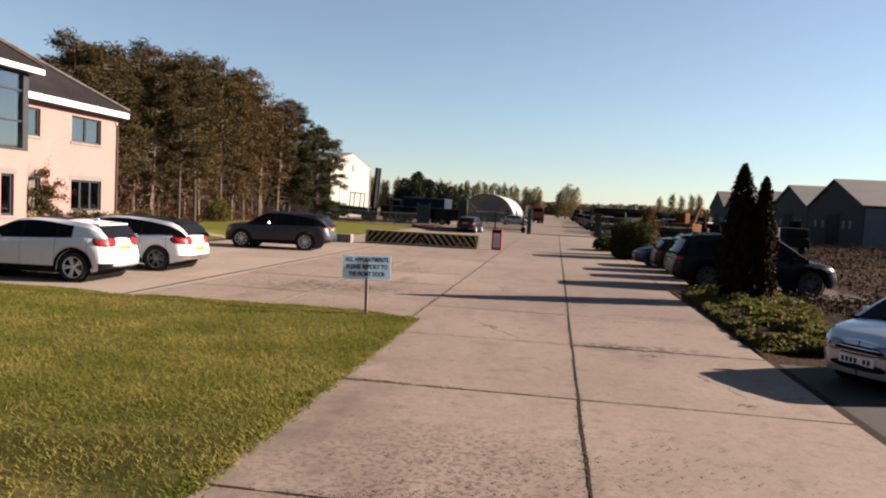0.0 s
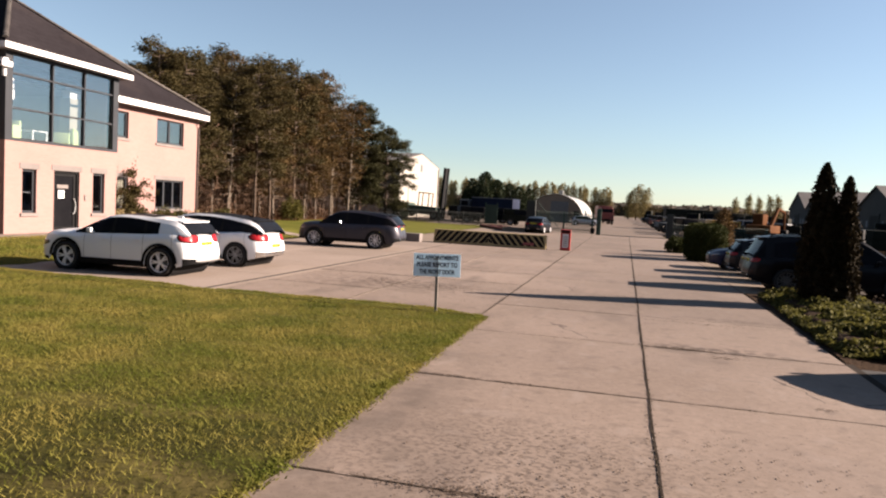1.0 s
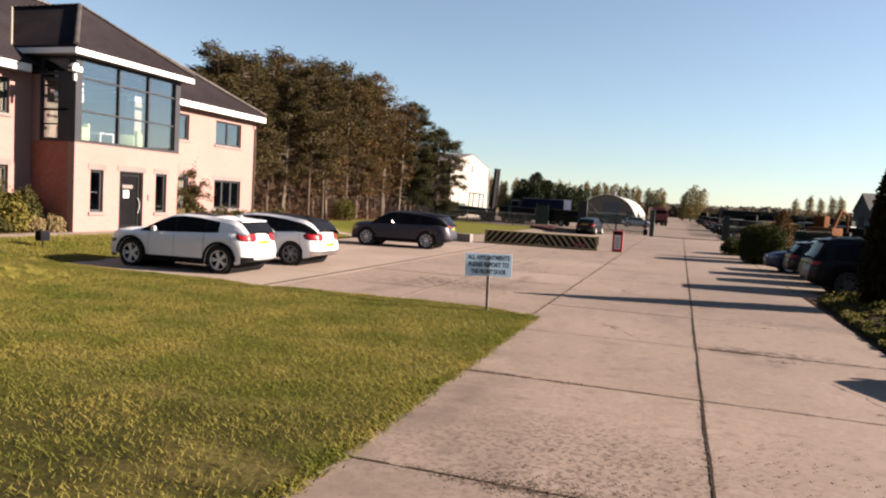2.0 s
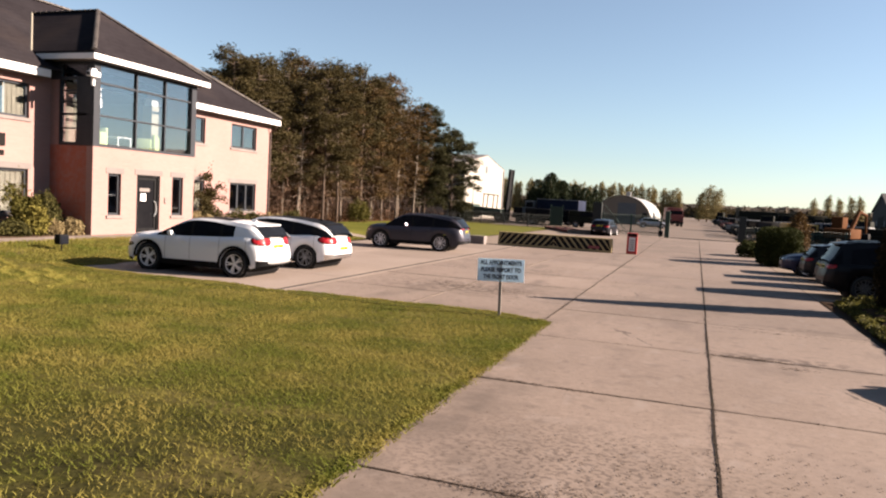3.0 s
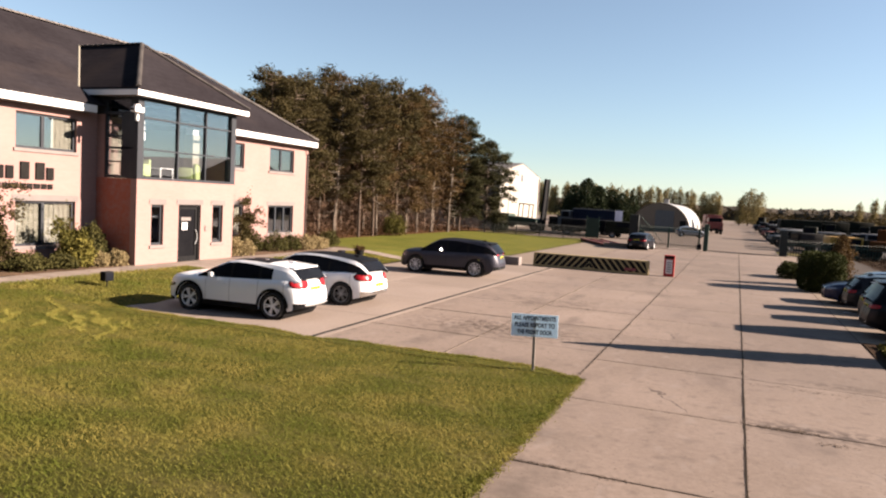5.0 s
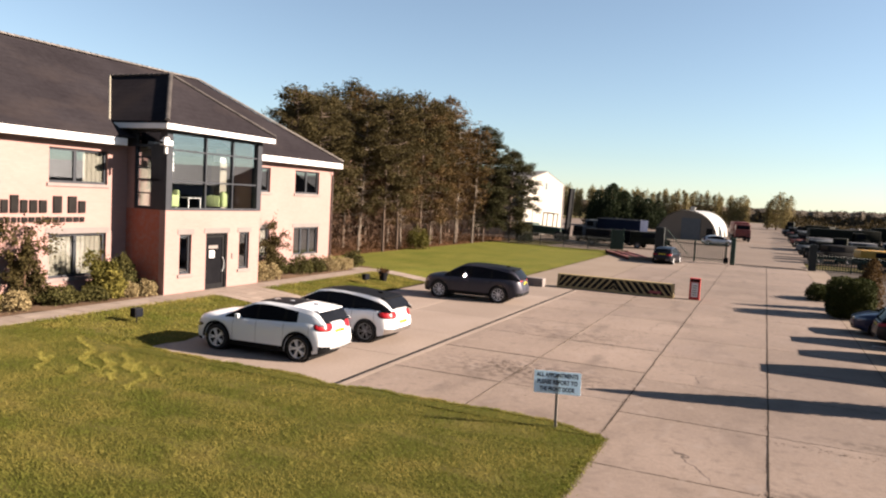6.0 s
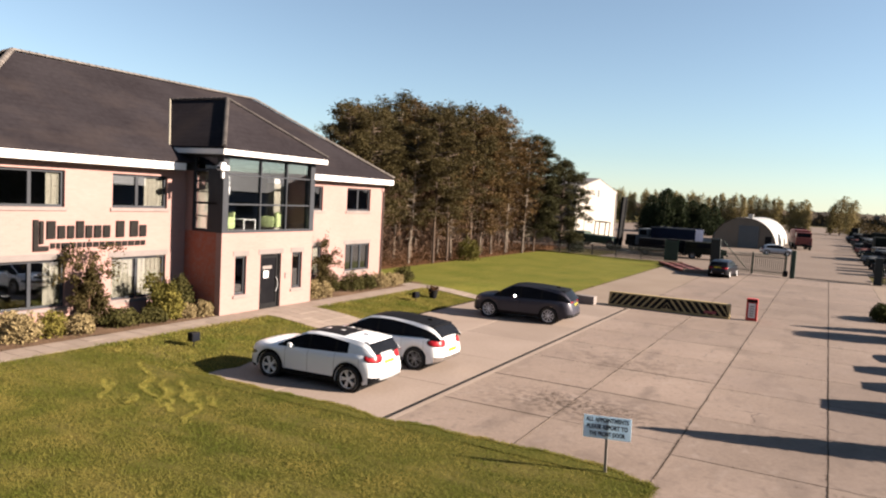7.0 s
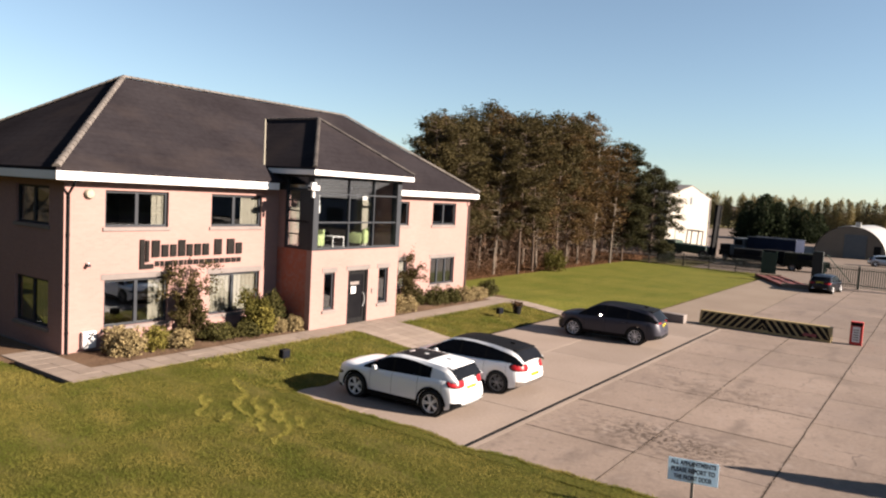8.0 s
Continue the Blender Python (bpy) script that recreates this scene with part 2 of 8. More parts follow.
M_DARKYARD = material("dark_gravel", (0.0300, 0.0235, 0.0190), (0.0600, 0.0460, 0.0370), 0.95, 0.2, 5, 0.5, spec=0.05)
M_JOINT = material("joint_dirt", (0.0128, 0.0099, 0.0076), (0.0262, 0.0204, 0.0157), 0.95, 2, 30, 0.4, spec=0.05)
M_GRIT = material("dark_grit", (0.0341, 0.0243, 0.0182), (0.0834, 0.0622, 0.0470), 0.95, 4, 40, 0.4, spec=0.1)
M_ASPHALT = material("asphalt", (0.0198, 0.0186, 0.0186), (0.0373, 0.0350, 0.0339), 0.9, 0.8, 60, 0.4, spec=0.15)
M_SOIL = material("soil", (0.0164, 0.0099, 0.0064), (0.0339, 0.0210, 0.0128), 0.95, 0.6, 10, 0.8, bump_m=0.05, spec=0.03)
M_LITTER = material("leaf_litter", (0.0437, 0.0222, 0.0111), (0.1009, 0.0525, 0.0262), 0.95, 0.8, 14, 0.9, bump_m=0.06, spec=0.03)
M_BED = material("bed_litter", (0.0560, 0.0350, 0.0215), (0.1250, 0.0840, 0.0560), 0.95, 0.9, 16, 0.9, bump_m=0.05, spec=0.03)
M_FIELD = material("field", (0.0408, 0.0437, 0.0146), (0.0933, 0.0700, 0.0350), 0.95, 0.05, 1.5, 0.3, spec=0.03)
M_GRASS = material("grass_turf", (0.0243, 0.0308, 0.0049), (0.0648, 0.0583, 0.0138), 0.9, 0.45, 9, 0.7, mixfine=0.5, bump_m=0.04, spec=0.03)
# dark ragged spot on the near lawn, lens falloff painted into the turf
overlay(M_GRASS, spot_mask(M_GRASS, (-4.2, 9.8), (5.0, 4.2), 2.2, 0.2, 0.55, 0.9), (0.0200, 0.0185, 0.0072))
overlay(M_GRASS, noise_mask(M_GRASS, 0.8, 0.5, 0.72, (0.5, 1.6, 1), 0.6), (0.1108, 0.0875, 0.0321))
M_LUSHGRASS = material("lush_turf", (0.0530, 0.0642, 0.0084), (0.1059, 0.0951, 0.0200), 0.9, 0.3, 5, 0.9, mixfine=0.5, bump_m=0.05, spec=0.05)
overlay(M_LUSHGRASS, noise_mask(M_LUSHGRASS, 0.5, 0.52, 0.7, (1.6, 0.5, 1), 0.5), (0.0496, 0.0583, 0.0087))
M_SLABPATH = material("path_paving", (0.1448, 0.1151, 0.0933), (0.1878, 0.1548, 0.1302), 0.85, 0.8, 14, 0.2, per=0.08, spec=0.15)
M_WHITE = material("white_paint", (0.5201, 0.5129, 0.4985), (0.5924, 0.5851, 0.5779), 0.5, 1.2, 20, 0.03)
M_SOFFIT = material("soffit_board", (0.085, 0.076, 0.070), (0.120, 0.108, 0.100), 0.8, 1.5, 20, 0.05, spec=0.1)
M_FRAME = material("grey_frame", (0.0175, 0.0195, 0.0237), (0.0281, 0.0310, 0.0359), 0.55, 2, 30, 0.03, spec=0.12)
M_BLACK = material("black_plastic", (0.0045, 0.0045, 0.0050), (0.0090, 0.0090, 0.0095), 0.7, 4, 40, 0.05, spec=0.08)
M_LINTEL = material("lintel_stone", (0.0980, 0.0840, 0.0790), (0.1270, 0.1100, 0.1040), 0.85, 2, 25, 0.15)
M_SILL = material("sill_stone", (0.1012, 0.0857, 0.0809), (0.1519, 0.1315, 0.1217), 0.85, 2, 25, 0.15)
M_DOORGLASS = material("dark_door_glass", (0.004, 0.004, 0.005), (0.007, 0.007, 0.008), 0.3, 2, 10, 0, spec=0.05)
M_GLASS = glass_material("window_glass", see=0.86)
M_GLASS_TINT = glass_material("tinted_glass", see=0.7)
M_ROOMWALL = material("room_plaster", (0.1485, 0.1404, 0.1269), (0.1674, 0.1593, 0.1458), 0.9, 1, 12, 0.05)
M_CARPET = material("carpet", (0.0525, 0.0525, 0.0583), (0.0816, 0.0816, 0.0875), 0.95, 2, 60, 0.2)
M_POST = material("weathered_post", (0.17, 0.145, 0.12), (0.24, 0.21, 0.18), 0.85, 4, 30, 0.2, stretch=(1, 1, 0.2))
M_BLIND = material("blind_fabric", (0.1903, 0.1741, 0.1337), (0.2308, 0.2122, 0.1661), 0.8, 3, 40, 0.1)
M_STEEL = material("galvanised_steel", (0.36, 0.36, 0.36), (0.5, 0.5, 0.5), 0.45, 5, 40, 0.05, metal=0.8)
M_SIGNBLUE = material("pale_blue_sign", (0.7260, 0.8140, 0.8690), (0.7920, 0.8690, 0.9240), 0.45, 3, 30, 0.02)
sn, sl_ = nodes_of(M_SIGNBLUE)
_tl, _ms = sn.new("ShaderNodeBsdfTranslucent"), sn.new("ShaderNodeMixShader")
_tl.inputs[0].default_value = (0.72, 0.86, 0.95, 1)
_ms.inputs[0].default_value = 0.45
sl_.new(sn["Principled BSDF"].outputs[0], _ms.inputs[1])
sl_.new(_tl.outputs[0], _ms.inputs[2])
sl_.new(_ms.outputs[0], sn["Material Output"].inputs[0])
M_NAVY = material("navy_paint", (0.0120, 0.0210, 0.0450), (0.0210, 0.0300, 0.0600), 0.5, 3, 30, 0.02)
M_YELLOW = material("yellow_paint", (0.2096, 0.1509, 0.0628), (0.2934, 0.2179, 0.0965), 0.7, 1.5, 18, 0.15)
M_STRIPE = material("black_stripe", (0.0061, 0.0055, 0.0053), (0.0138, 0.0122, 0.0112), 0.8, 2, 22, 0.2, spec=0.06)
M_RED = material("red_paint", (0.3024, 0.0180, 0.0180), (0.4032, 0.0360, 0.0288), 0.5, 2, 25, 0.08)
M_GREENPAINT = material("dark_green_paint", (0.0070, 0.0233, 0.0140), (0.0128, 0.0379, 0.0233), 0.55, 1.5, 20, 0.08)
M_BARK = material("bark", (0.0373, 0.0239, 0.0164), (0.0747, 0.0525, 0.0373), 0.95, 1.2, 14, 0.9, stretch=(1, 1, 0.3), bump_m=0.05)
M_PALEBARK = material("pale_bark", (0.0666, 0.0512, 0.0381), (0.1249, 0.1029, 0.0802), 0.95, 1.2, 14, 0.9, stretch=(1, 1, 0.3), bump_m=0.04)
M_TWIG = material("twig", (0.0547, 0.0287, 0.0154), (0.1094, 0.0630, 0.0371), 0.95, 2, 20, 0.2)

# brick walls: courses of real size over the two wall directions
M_BRICK = material("buff_brick", (0.1990, 0.1170, 0.1045), (0.2340, 0.1405, 0.1270), 0.85, 0.5, 22, 0.1, mixfine=0.4, spec=0.15)
bn, bl = nodes_of(M_BRICK)
_geo = bn.new("ShaderNodeNewGeometry")
_sep = bn.new("ShaderNodeSeparateXYZ")
_add = bn.new("ShaderNodeMath")
_cmb = bn.new("ShaderNodeCombineXYZ")
bl.new(_geo.outputs["Position"], _sep.inputs[0])
bl.new(_sep.outputs[0], _add.inputs[0])
bl.new(_sep.outputs[1], _add.inputs[1])
bl.new(_add.outputs[0], _cmb.inputs[0])
bl.new(_sep.outputs[2], _cmb.inputs[1])
_br = bn.new("ShaderNodeTexBrick")
_br.inputs["Scale"].default_value = 1.0
_br.inputs["Brick Width"].default_value = 0.225
_br.inputs["Row Height"].default_value = 0.075
_br.inputs["Mortar Size"].default_value = 0.010
_br.inputs["Color1"].default_value = (0.35, 0.35, 0.35, 1)
_br.inputs["Color2"].default_value = (0.65, 0.65, 0.65, 1)
bl.new(_cmb.outputs[0], _br.inputs["Vector"])
_mul = bn.new("ShaderNodeMix")
_mul.data_type, _mul.blend_type = 'RGBA', 'SOFT_LIGHT'
_mul.inputs[0].default_value = 0.18
_src = color_socket(M_BRICK)
bl.new(_src, _mul.inputs[6])
bl.new(_br.outputs["Color"], _mul.inputs[7])
bl.new(_mul.outputs[2], bn["Principled BSDF"].inputs["Base Color"])
overlay(M_BRICK, _br.outputs["Fac"], (0.1960, 0.1330, 0.1190))
_bmp = bn.new("ShaderNodeBump")
_bmp.invert = True
_bmp.inputs["Strength"].default_value, _bmp.inputs["Distance"].default_value = 0.25, 0.004
bl.new(_br.outputs["Fac"], _bmp.inputs["Height"])
bl.new(_bmp.outputs[0], bn["Principled BSDF"].inputs["Normal"])

# copy of the buff brick with the red tone of shade painted in
M_SHADEBRICK = M_BRICK.copy()
M_SHADEBRICK.name = "red_brick"
overlay(M_SHADEBRICK, noise_mask(M_SHADEBRICK, 7.0, 0.0, 0.6, top=0.9), (0.2350, 0.0700, 0.0430))

M_ROOF = material("roof_slate", (0.0128, 0.0111, 0.0125), (0.0230, 0.0205, 0.0226), 0.9, 0.35, 5, 0.2, spec=0.0, stretch=(1, 1, 1), mixfine=0.4)
rn, rl = nodes_of(M_ROOF)
_g2 = rn.new("ShaderNodeNewGeometry")
_w = rn.new("ShaderNodeTexWave")
_w.wave_type, _w.bands_direction, _w.wave_profile = 'BANDS', 'Z', 'SAW'
_w.inputs["Scale"].default_value = 1.55
_w.inputs["Distortion"].default_value = 0.15
rl.new(_g2.outputs["Position"], _w.inputs["Vector"])
_lines = rn.new("ShaderNodeMapRange")
_lines.inputs[1].default_value, _lines.inputs[2].default_value, _lines.inputs[4].default_value = 0.82, 1.0, 0.35
rl.new(_w.outputs[0], _lines.inputs[0])
overlay(M_ROOF, _lines.outputs[0], (0.0097, 0.0081, 0.0081))
overlay(M_ROOF, noise_mask(M_ROOF, 0.55, 0.52, 0.72, (1, 0.6, 1.2), 0.5, 6), (0.0324, 0.0259, 0.0243))
M_DARKRIDGE = material("dark_ridge_tile", (0.0211, 0.0178, 0.0162), (0.0486, 0.0421, 0.0373), 0.85, 3, 25, 0.3, per=0.35)
M_RIDGE = material("ridge_tile", (0.0583, 0.0496, 0.0437), (0.1166, 0.1021, 0.0904), 0.85, 3, 25, 0.3, per=0.2)

F_PINE = foliage_material("pine_needles", (0.0205, 0.0190, 0.0078), (0.0590, 0.0440, 0.0170))
F_BROWNPINE = foliage_material("autumn_needles", (0.0350, 0.0240, 0.0095), (0.0900, 0.0560, 0.0215))
F_BROWN = foliage_material("autumn_leaves", (0.0405, 0.0235, 0.0089), (0.0891, 0.0551, 0.0203))
F_CYPRESS = foliage_material("cypress_scales", (0.0073, 0.0067, 0.0029), (0.0270, 0.0183, 0.0077), 0.9, 0.06)
F_HEDGE = foliage_material("hedge_leaves", (0.0117, 0.0166, 0.0036), (0.0355, 0.0401, 0.0096), 0.85, 0.12)
F_IVY = foliage_material("ground_cover_leaves", (0.0131, 0.0158, 0.0035), (0.1181, 0.1094, 0.0306), 0.8, 0.3, 0.3, 2.0)
F_GOLD = foliage_material("golden_shrub_leaves", (0.0805, 0.0751, 0.0147), (0.1811, 0.1509, 0.0403))
F_GREENGOLD = foliage_material("yellow_green_leaves", (0.0292, 0.0303, 0.0070), (0.0875, 0.0758, 0.0175))
F_GREENSHRUB = foliage_material("green_shrub_leaves", (0.0200, 0.0215, 0.0076), (0.0760, 0.0680, 0.0215))
F_BUFF = foliage_material("buff_grass_leaves", (0.1350, 0.1020, 0.0480), (0.2700, 0.2150, 0.1150))
F_RUSTY = foliage_material("rusty_leaves", (0.0204, 0.0111, 0.0053), (0.0583, 0.0292, 0.0122))
F_SCRUB = foliage_material("dry_scrub_leaves", (0.0070, 0.0041, 0.0018), (0.0245, 0.0140, 0.0058), 0.9, 0.08)
F_LAWN = foliage_material("lawn_blades", (0.0714, 0.0903, 0.0121), (0.2100, 0.1701, 0.0451), 0.7, 0.4, 0.72, 0.75)
F_SCUFF = foliage_material("scuffed_blades", (0.1593, 0.1487, 0.0273), (0.2683, 0.2363, 0.0637), 0.7, 0.35)
F_POPLAR = foliage_material("poplar_leaves", (0.0980, 0.0800, 0.0320), (0.2000, 0.1600, 0.0700))
F_BROWNGREEN = foliage_material("bronze_leaves", (0.0200, 0.0180, 0.0068), (0.0600, 0.0450, 0.0160))
F_FARWOOD = foliage_material("far_wood_leaves", (0.0134, 0.0117, 0.0047), (0.0390, 0.0262, 0.0105))
F_EDGEPINE = foliage_material("edge_pine_needles", (0.0150, 0.0175, 0.0078), (0.0460, 0.0420, 0.0170))
F_CONIFER = foliage_material("dark_conifer", (0.0082, 0.0128, 0.0058), (0.0198, 0.0262, 0.0105))

# ---- ground ----
def smooth01(t):
    t = max(0.0, min(1.0, t))
    return t * t * (3 - 2 * t)


def height(x, y):
    """The ground rises 0.3 m from the parking towards the offices."""
    return 0.3 * smooth01((-16.0 - x) / 4.2) * (1 - smooth01((y - 42) / 8))


def sheet(bm, x0, x1, y0, y1, step, dz=0.0, rough=0.0):
    nx, ny = max(1, round((x1 - x0) / step)), max(1, round((y1 - y0) / step))
    g = []
    for i in range(nx + 1):
        row = []
        for j in range(ny + 1):
            x, y = x0 + (x1 - x0) * i / nx, y0 + (y1 - y0) * j / ny
            row.append(bm.verts.new((x, y, height(x, y) + dz + rough * noise.noise((x * 0.7, y * 0.7, 3)))))
        g.append(row)
    for i in range(nx):
        for j in range(ny):
            bm.faces.new((g[i][j], g[i + 1][j], g[i + 1][j + 1], g[i][j + 1]))
    return bm


bm = bmesh.new()
ring_x = [-2500, -600, -200, -80, -40, -28, -20, -10, 0, 10, 20, 40, 80, 200, 600, 2500]
ring_y = [-2500, -600, -150, -40, 0, 20, 40, 60, 80, 120, 200, 400, 900, 2500]
gv = [[bm.verts.new((x, y, -0.12)) for y in ring_y] for x in ring_x]
for i in range(len(ring_x) - 1):
    for j in range(len(ring_y) - 1):
        bm.faces.new((gv[i][j], gv[i + 1][j], gv[i + 1][j + 1], gv[i][j + 1]))
tagged(link_mesh("ground", bm, M_FIELD), "flat airfield ground with rough brown and green growth", "ground", kind="structure")

FAR_LAWN = (-28.5, -14.0, 41.6, 81.5)
LAWNS = ((-20.2, -3.05, -30, 19.85), (-70, -20.2, -30, 15.6), (-20.2, -16.8, 19.85, 27.7), (-20.2, -16.8, 30.6, 40.4))


def lawn_end(x):
    """The turf creeps over the first slabs in a wavy line, cut back at the drain."""
    return 20.34 + 0.045 * math.sin(x * 1.1 + 0.6) + 0.035 * math.sin(x * 4.3) + 0.02 * math.sin(x * 9.7) - 0.32 * math.exp(-((x + 9.7) / 0.6) ** 2) - 0.35 * smooth01((x + 4.6) / 1.4)


def lawn_side(y):
    return -16.0 + 0.07 * math.sin(y * 2.1) + 0.05 * math.sin(y * 5.0) - 0.6 * smooth01((y - 25.9) / 1.6)

bm = bmesh.new()
for x0, x1, y0, y1 in LAWNS:
    sheet(bm, x0, x1, y0, y1, 0.6, 0.015, 0.02)
row = None
for i in range(91):
    x = -16.85 + 13.8 * i / 90
    new_row = [bm.verts.new((x, 19.8, height(x, 19.8) + 0.03)), bm.verts.new((x, lawn_end(x) - 0.06, height(x, 20) + 0.022)), bm.verts.new((x, lawn_end(x), 0.0))]
    if row:
        for k in range(2):
            bm.faces.new((row[k], new_row[k], new_row[k + 1], row[k + 1]))
    row = new_row
row = None
for i in range(51):
    y = 20.1 + 7.6 * i / 50
    new_row = [bm.verts.new((-16.85, y, height(-16.85, y) + 0.03)), bm.verts.new((lawn_side(y) - 0.06, y, 0.026)), bm.verts.new((lawn_side(y), y, 0.0))]
    if row:
        for k in range(2):
            bm.faces.new((row[k], row[k + 1], new_row[k + 1], new_row[k]))
    row = new_row
tagged(link_mesh("lawn", bm, M_GRASS, smooth=60), "mown green lawn with dry yellow patches", "lawn", kind="structure")
bm = sheet(bmesh.new(), *FAR_LAWN, 0.6, 0.015, 0.03)
tagged(link_mesh("lawn", bm, M_LUSHGRASS, smooth=60), "lush green lawn before the pine wood", "lawn", kind="structure")
bm = bmesh.new()
sheet(bm, -120, -28.5, 41, 150, 2.5, -0.03, 0.06)
tagged(link_mesh("woodland_floor", bm, M_LITTER), "brown leaf litter under the pine wood", "woodland floor", kind="structure")
bm = bmesh.new()
sheet(bm, 3.2, 60, 18.3, 29.0, 1.0, -0.02, 0.08)
sheet(bm, 9.2, 60, 29.0, 86, 1.5, -0.02, 0.10)
tagged(link_mesh("rough_soil", bm, M_SOIL), "bare brown soil with scrub beside the road", "soil", kind="structure")
bm = bmesh.new()
sheet(bm, 3.2, 60, -40, 18.3, 4, -0.02)
tagged(link_mesh("asphalt_patch", bm, M_ASPHALT), "dark asphalt hardstanding beside the concrete road", "asphalt", kind="structure")
bm = bmesh.new()
sheet(bm, -22, 3.4, 77.0, 420, 6, 0.0)
sheet(bm, 3.4, 5.0, 86, 420, 1.6, 0.0)
sheet(bm, -60, -22, 92, 300, 6, 0.0)
tagged(link_mesh("yard_concrete", bm, M_YARD), "pale worn concrete yard beyond the gate", "yard", kind="structure")
bm = bmesh.new()
sheet(bm, 5.0, 60, 86, 420, 6, 0.0)
tagged(link_mesh("vehicle_park", bm, M_DARKYARD), "dark gravel under the parked yard vehicles", "gravel", kind="structure")
bm = bmesh.new()
sheet(bm, -13.9, -9.44, 44.25, 77.0, 3.5, 0.004)
tagged(link_mesh("side_drive", bm, M_PALE), "pale concrete drive beside the lawn", "drive", kind="structure")
bm = bmesh.new()
sheet(bm, -9.9, 3.3, -40, 77, 6, -0.016)
sheet(bm, -16.9, -9.9, 19.8, 44.2, 0.7, -0.05)
tagged(link_mesh("road_bed", bm, M_JOINT), "dark earth bed showing in the road joints", "road", kind="structure")

# road slabs
road = thing("road", "worn pinkish concrete slab road with dark cracked joints", "road", kind="structure")
pad = thing("parking_pad", "concrete slab parking bay in front of the offices", "parking bay", kind="structure")


def slab_mesh(name, w, l, mat, seed, gap=0.005):
    r = random.Random(seed)
    bm = bmesh.new()
    pts = []
    n = 5
    for k in range(4):
        for i in range(n):
            t = i / n
            x, y = ((t, 0), (1, t), (1 - t, 1), (0, 1 - t))[k]
            jx, jy = r.uniform(0, gap), r.uniform(0, gap)
            px, py = (x - 0.5) * (w - 0.012), (y - 0.5) * (l - 0.012)
            px -= jx * (1 if px > 0 else -1) * (abs(abs(px) - w / 2 + 0.006) < 1e-6)
            py -= jy * (1 if py > 0 else -1) * (abs(abs(py) - l / 2 + 0.006) < 1e-6)
            pts.append((px, py))
    a = [bm.verts.new((x, y, -0.13)) for x, y in pts]
    b = [bm.verts.new((x, y, -0.003)) for x, y in pts]
    c = [bm.verts.new((x * (1 - 0.008 / w), y * (1 - 0.008 / l), 0)) for x, y in pts]
    m = len(pts)
    for i in range(m):
        j = (i + 1) % m
        bm.faces.new((a[i], a[j], b[j], b[i]))
        bm.faces.new((b[i], b[j], c[j], c[i]))
    bm.faces.new(c)
    me = bpy.data.meshes.new(name)
    bm.to_mesh(me)
    bm.free()
    me.materials.append(mat)
    return me


ROW = 3.6               # slab length on the road
WEST0, WEST = 22.88, 3.44   # first joint and slab length before the parking bay
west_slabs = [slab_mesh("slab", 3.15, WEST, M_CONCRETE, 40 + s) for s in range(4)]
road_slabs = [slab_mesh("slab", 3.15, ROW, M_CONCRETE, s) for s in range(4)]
pad_slabs = [slab_mesh("slab", 3.45, 4.06, M_PAD, 10 + s) for s in range(3)]


def add_slab(meshes, x, y, parent, turn=False):
    ob = new("slab", random.choice(meshes))
    ob.location = (x, y, random.uniform(-0.002, 0.002))
    if turn:
        ob.rotation_euler[2] = math.pi
    ob.parent = parent


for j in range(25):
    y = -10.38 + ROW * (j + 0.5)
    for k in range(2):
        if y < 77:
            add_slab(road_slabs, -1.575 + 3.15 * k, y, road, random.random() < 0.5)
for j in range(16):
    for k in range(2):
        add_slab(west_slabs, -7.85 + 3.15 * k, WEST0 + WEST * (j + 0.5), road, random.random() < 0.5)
for j in range(6):
    for k in range(2):
        add_slab(pad_slabs, -15.05 + 3.45 * k, 19.9 + 4.06 * (j + 0.5), pad)
# the first row beside the lawn edge is filled by short slabs
short = [slab_mesh("slab", 3.15, WEST0 - 19.85, M_CONCRETE, 30 + s) for s in range(2)]
for k in range(2):
    add_slab(short, -7.85 + 3.15 * k, (WEST0 + 19.85) / 2, road)
tagged(link_mesh("drain_kerb", boxes((-9.9, -9.73, 19.9, 44.2, -0.1, 0.001), (-9.59, -9.43, 19.9, 44.2, -0.1, 0.001)), M_PAD), "pale concrete edging of a slot drain", "drain edging", kind="structure")
tagged(link_mesh("drain_slot", boxes((-9.73, -9.59, 19.9, 44.2, -0.1, -0.004)), M_BLACK), "dark slot drain between parking bay and road", "drain", kind="structure")

# ragged dark seal over the joints
def seal_strip(bm, p, q, w, r, step=0.22, gap=0.0):
    p, q = Vector(p), Vector(q)
    d = (q - p).normalized()
    s = Vector((-d.y, d.x, 0))
    n = int((q - p).length / step)
    last = None
    off = 0.0
    for i in range(n + 1):
        c = p + (q - p) * (i / n)
        off = max(-0.009, min(0.009, off + r.uniform(-0.006, 0.006)))
        ww = w * r.uniform(0.6, 1.35)
        row = (bm.verts.new(c + s * (off + ww)), bm.verts.new(c + s * (off - ww)))
        if last and r.random() > gap:
            bm.faces.new((last[0], last[1], row[1], row[0]))
        last = row


rj = random.Random(9)
bm = bmesh.new()
for x, y0, w_, g_ in ((0.0, -11, 0.013, 0.0), (-3.15, 19.9, 0.012, 0.03), (-6.3, 19.9, 0.012, 0.10)):
    seal_strip(bm, (x, y0, 0.006), (x, 77, 0.006), w_, rj, 0.13, g_)
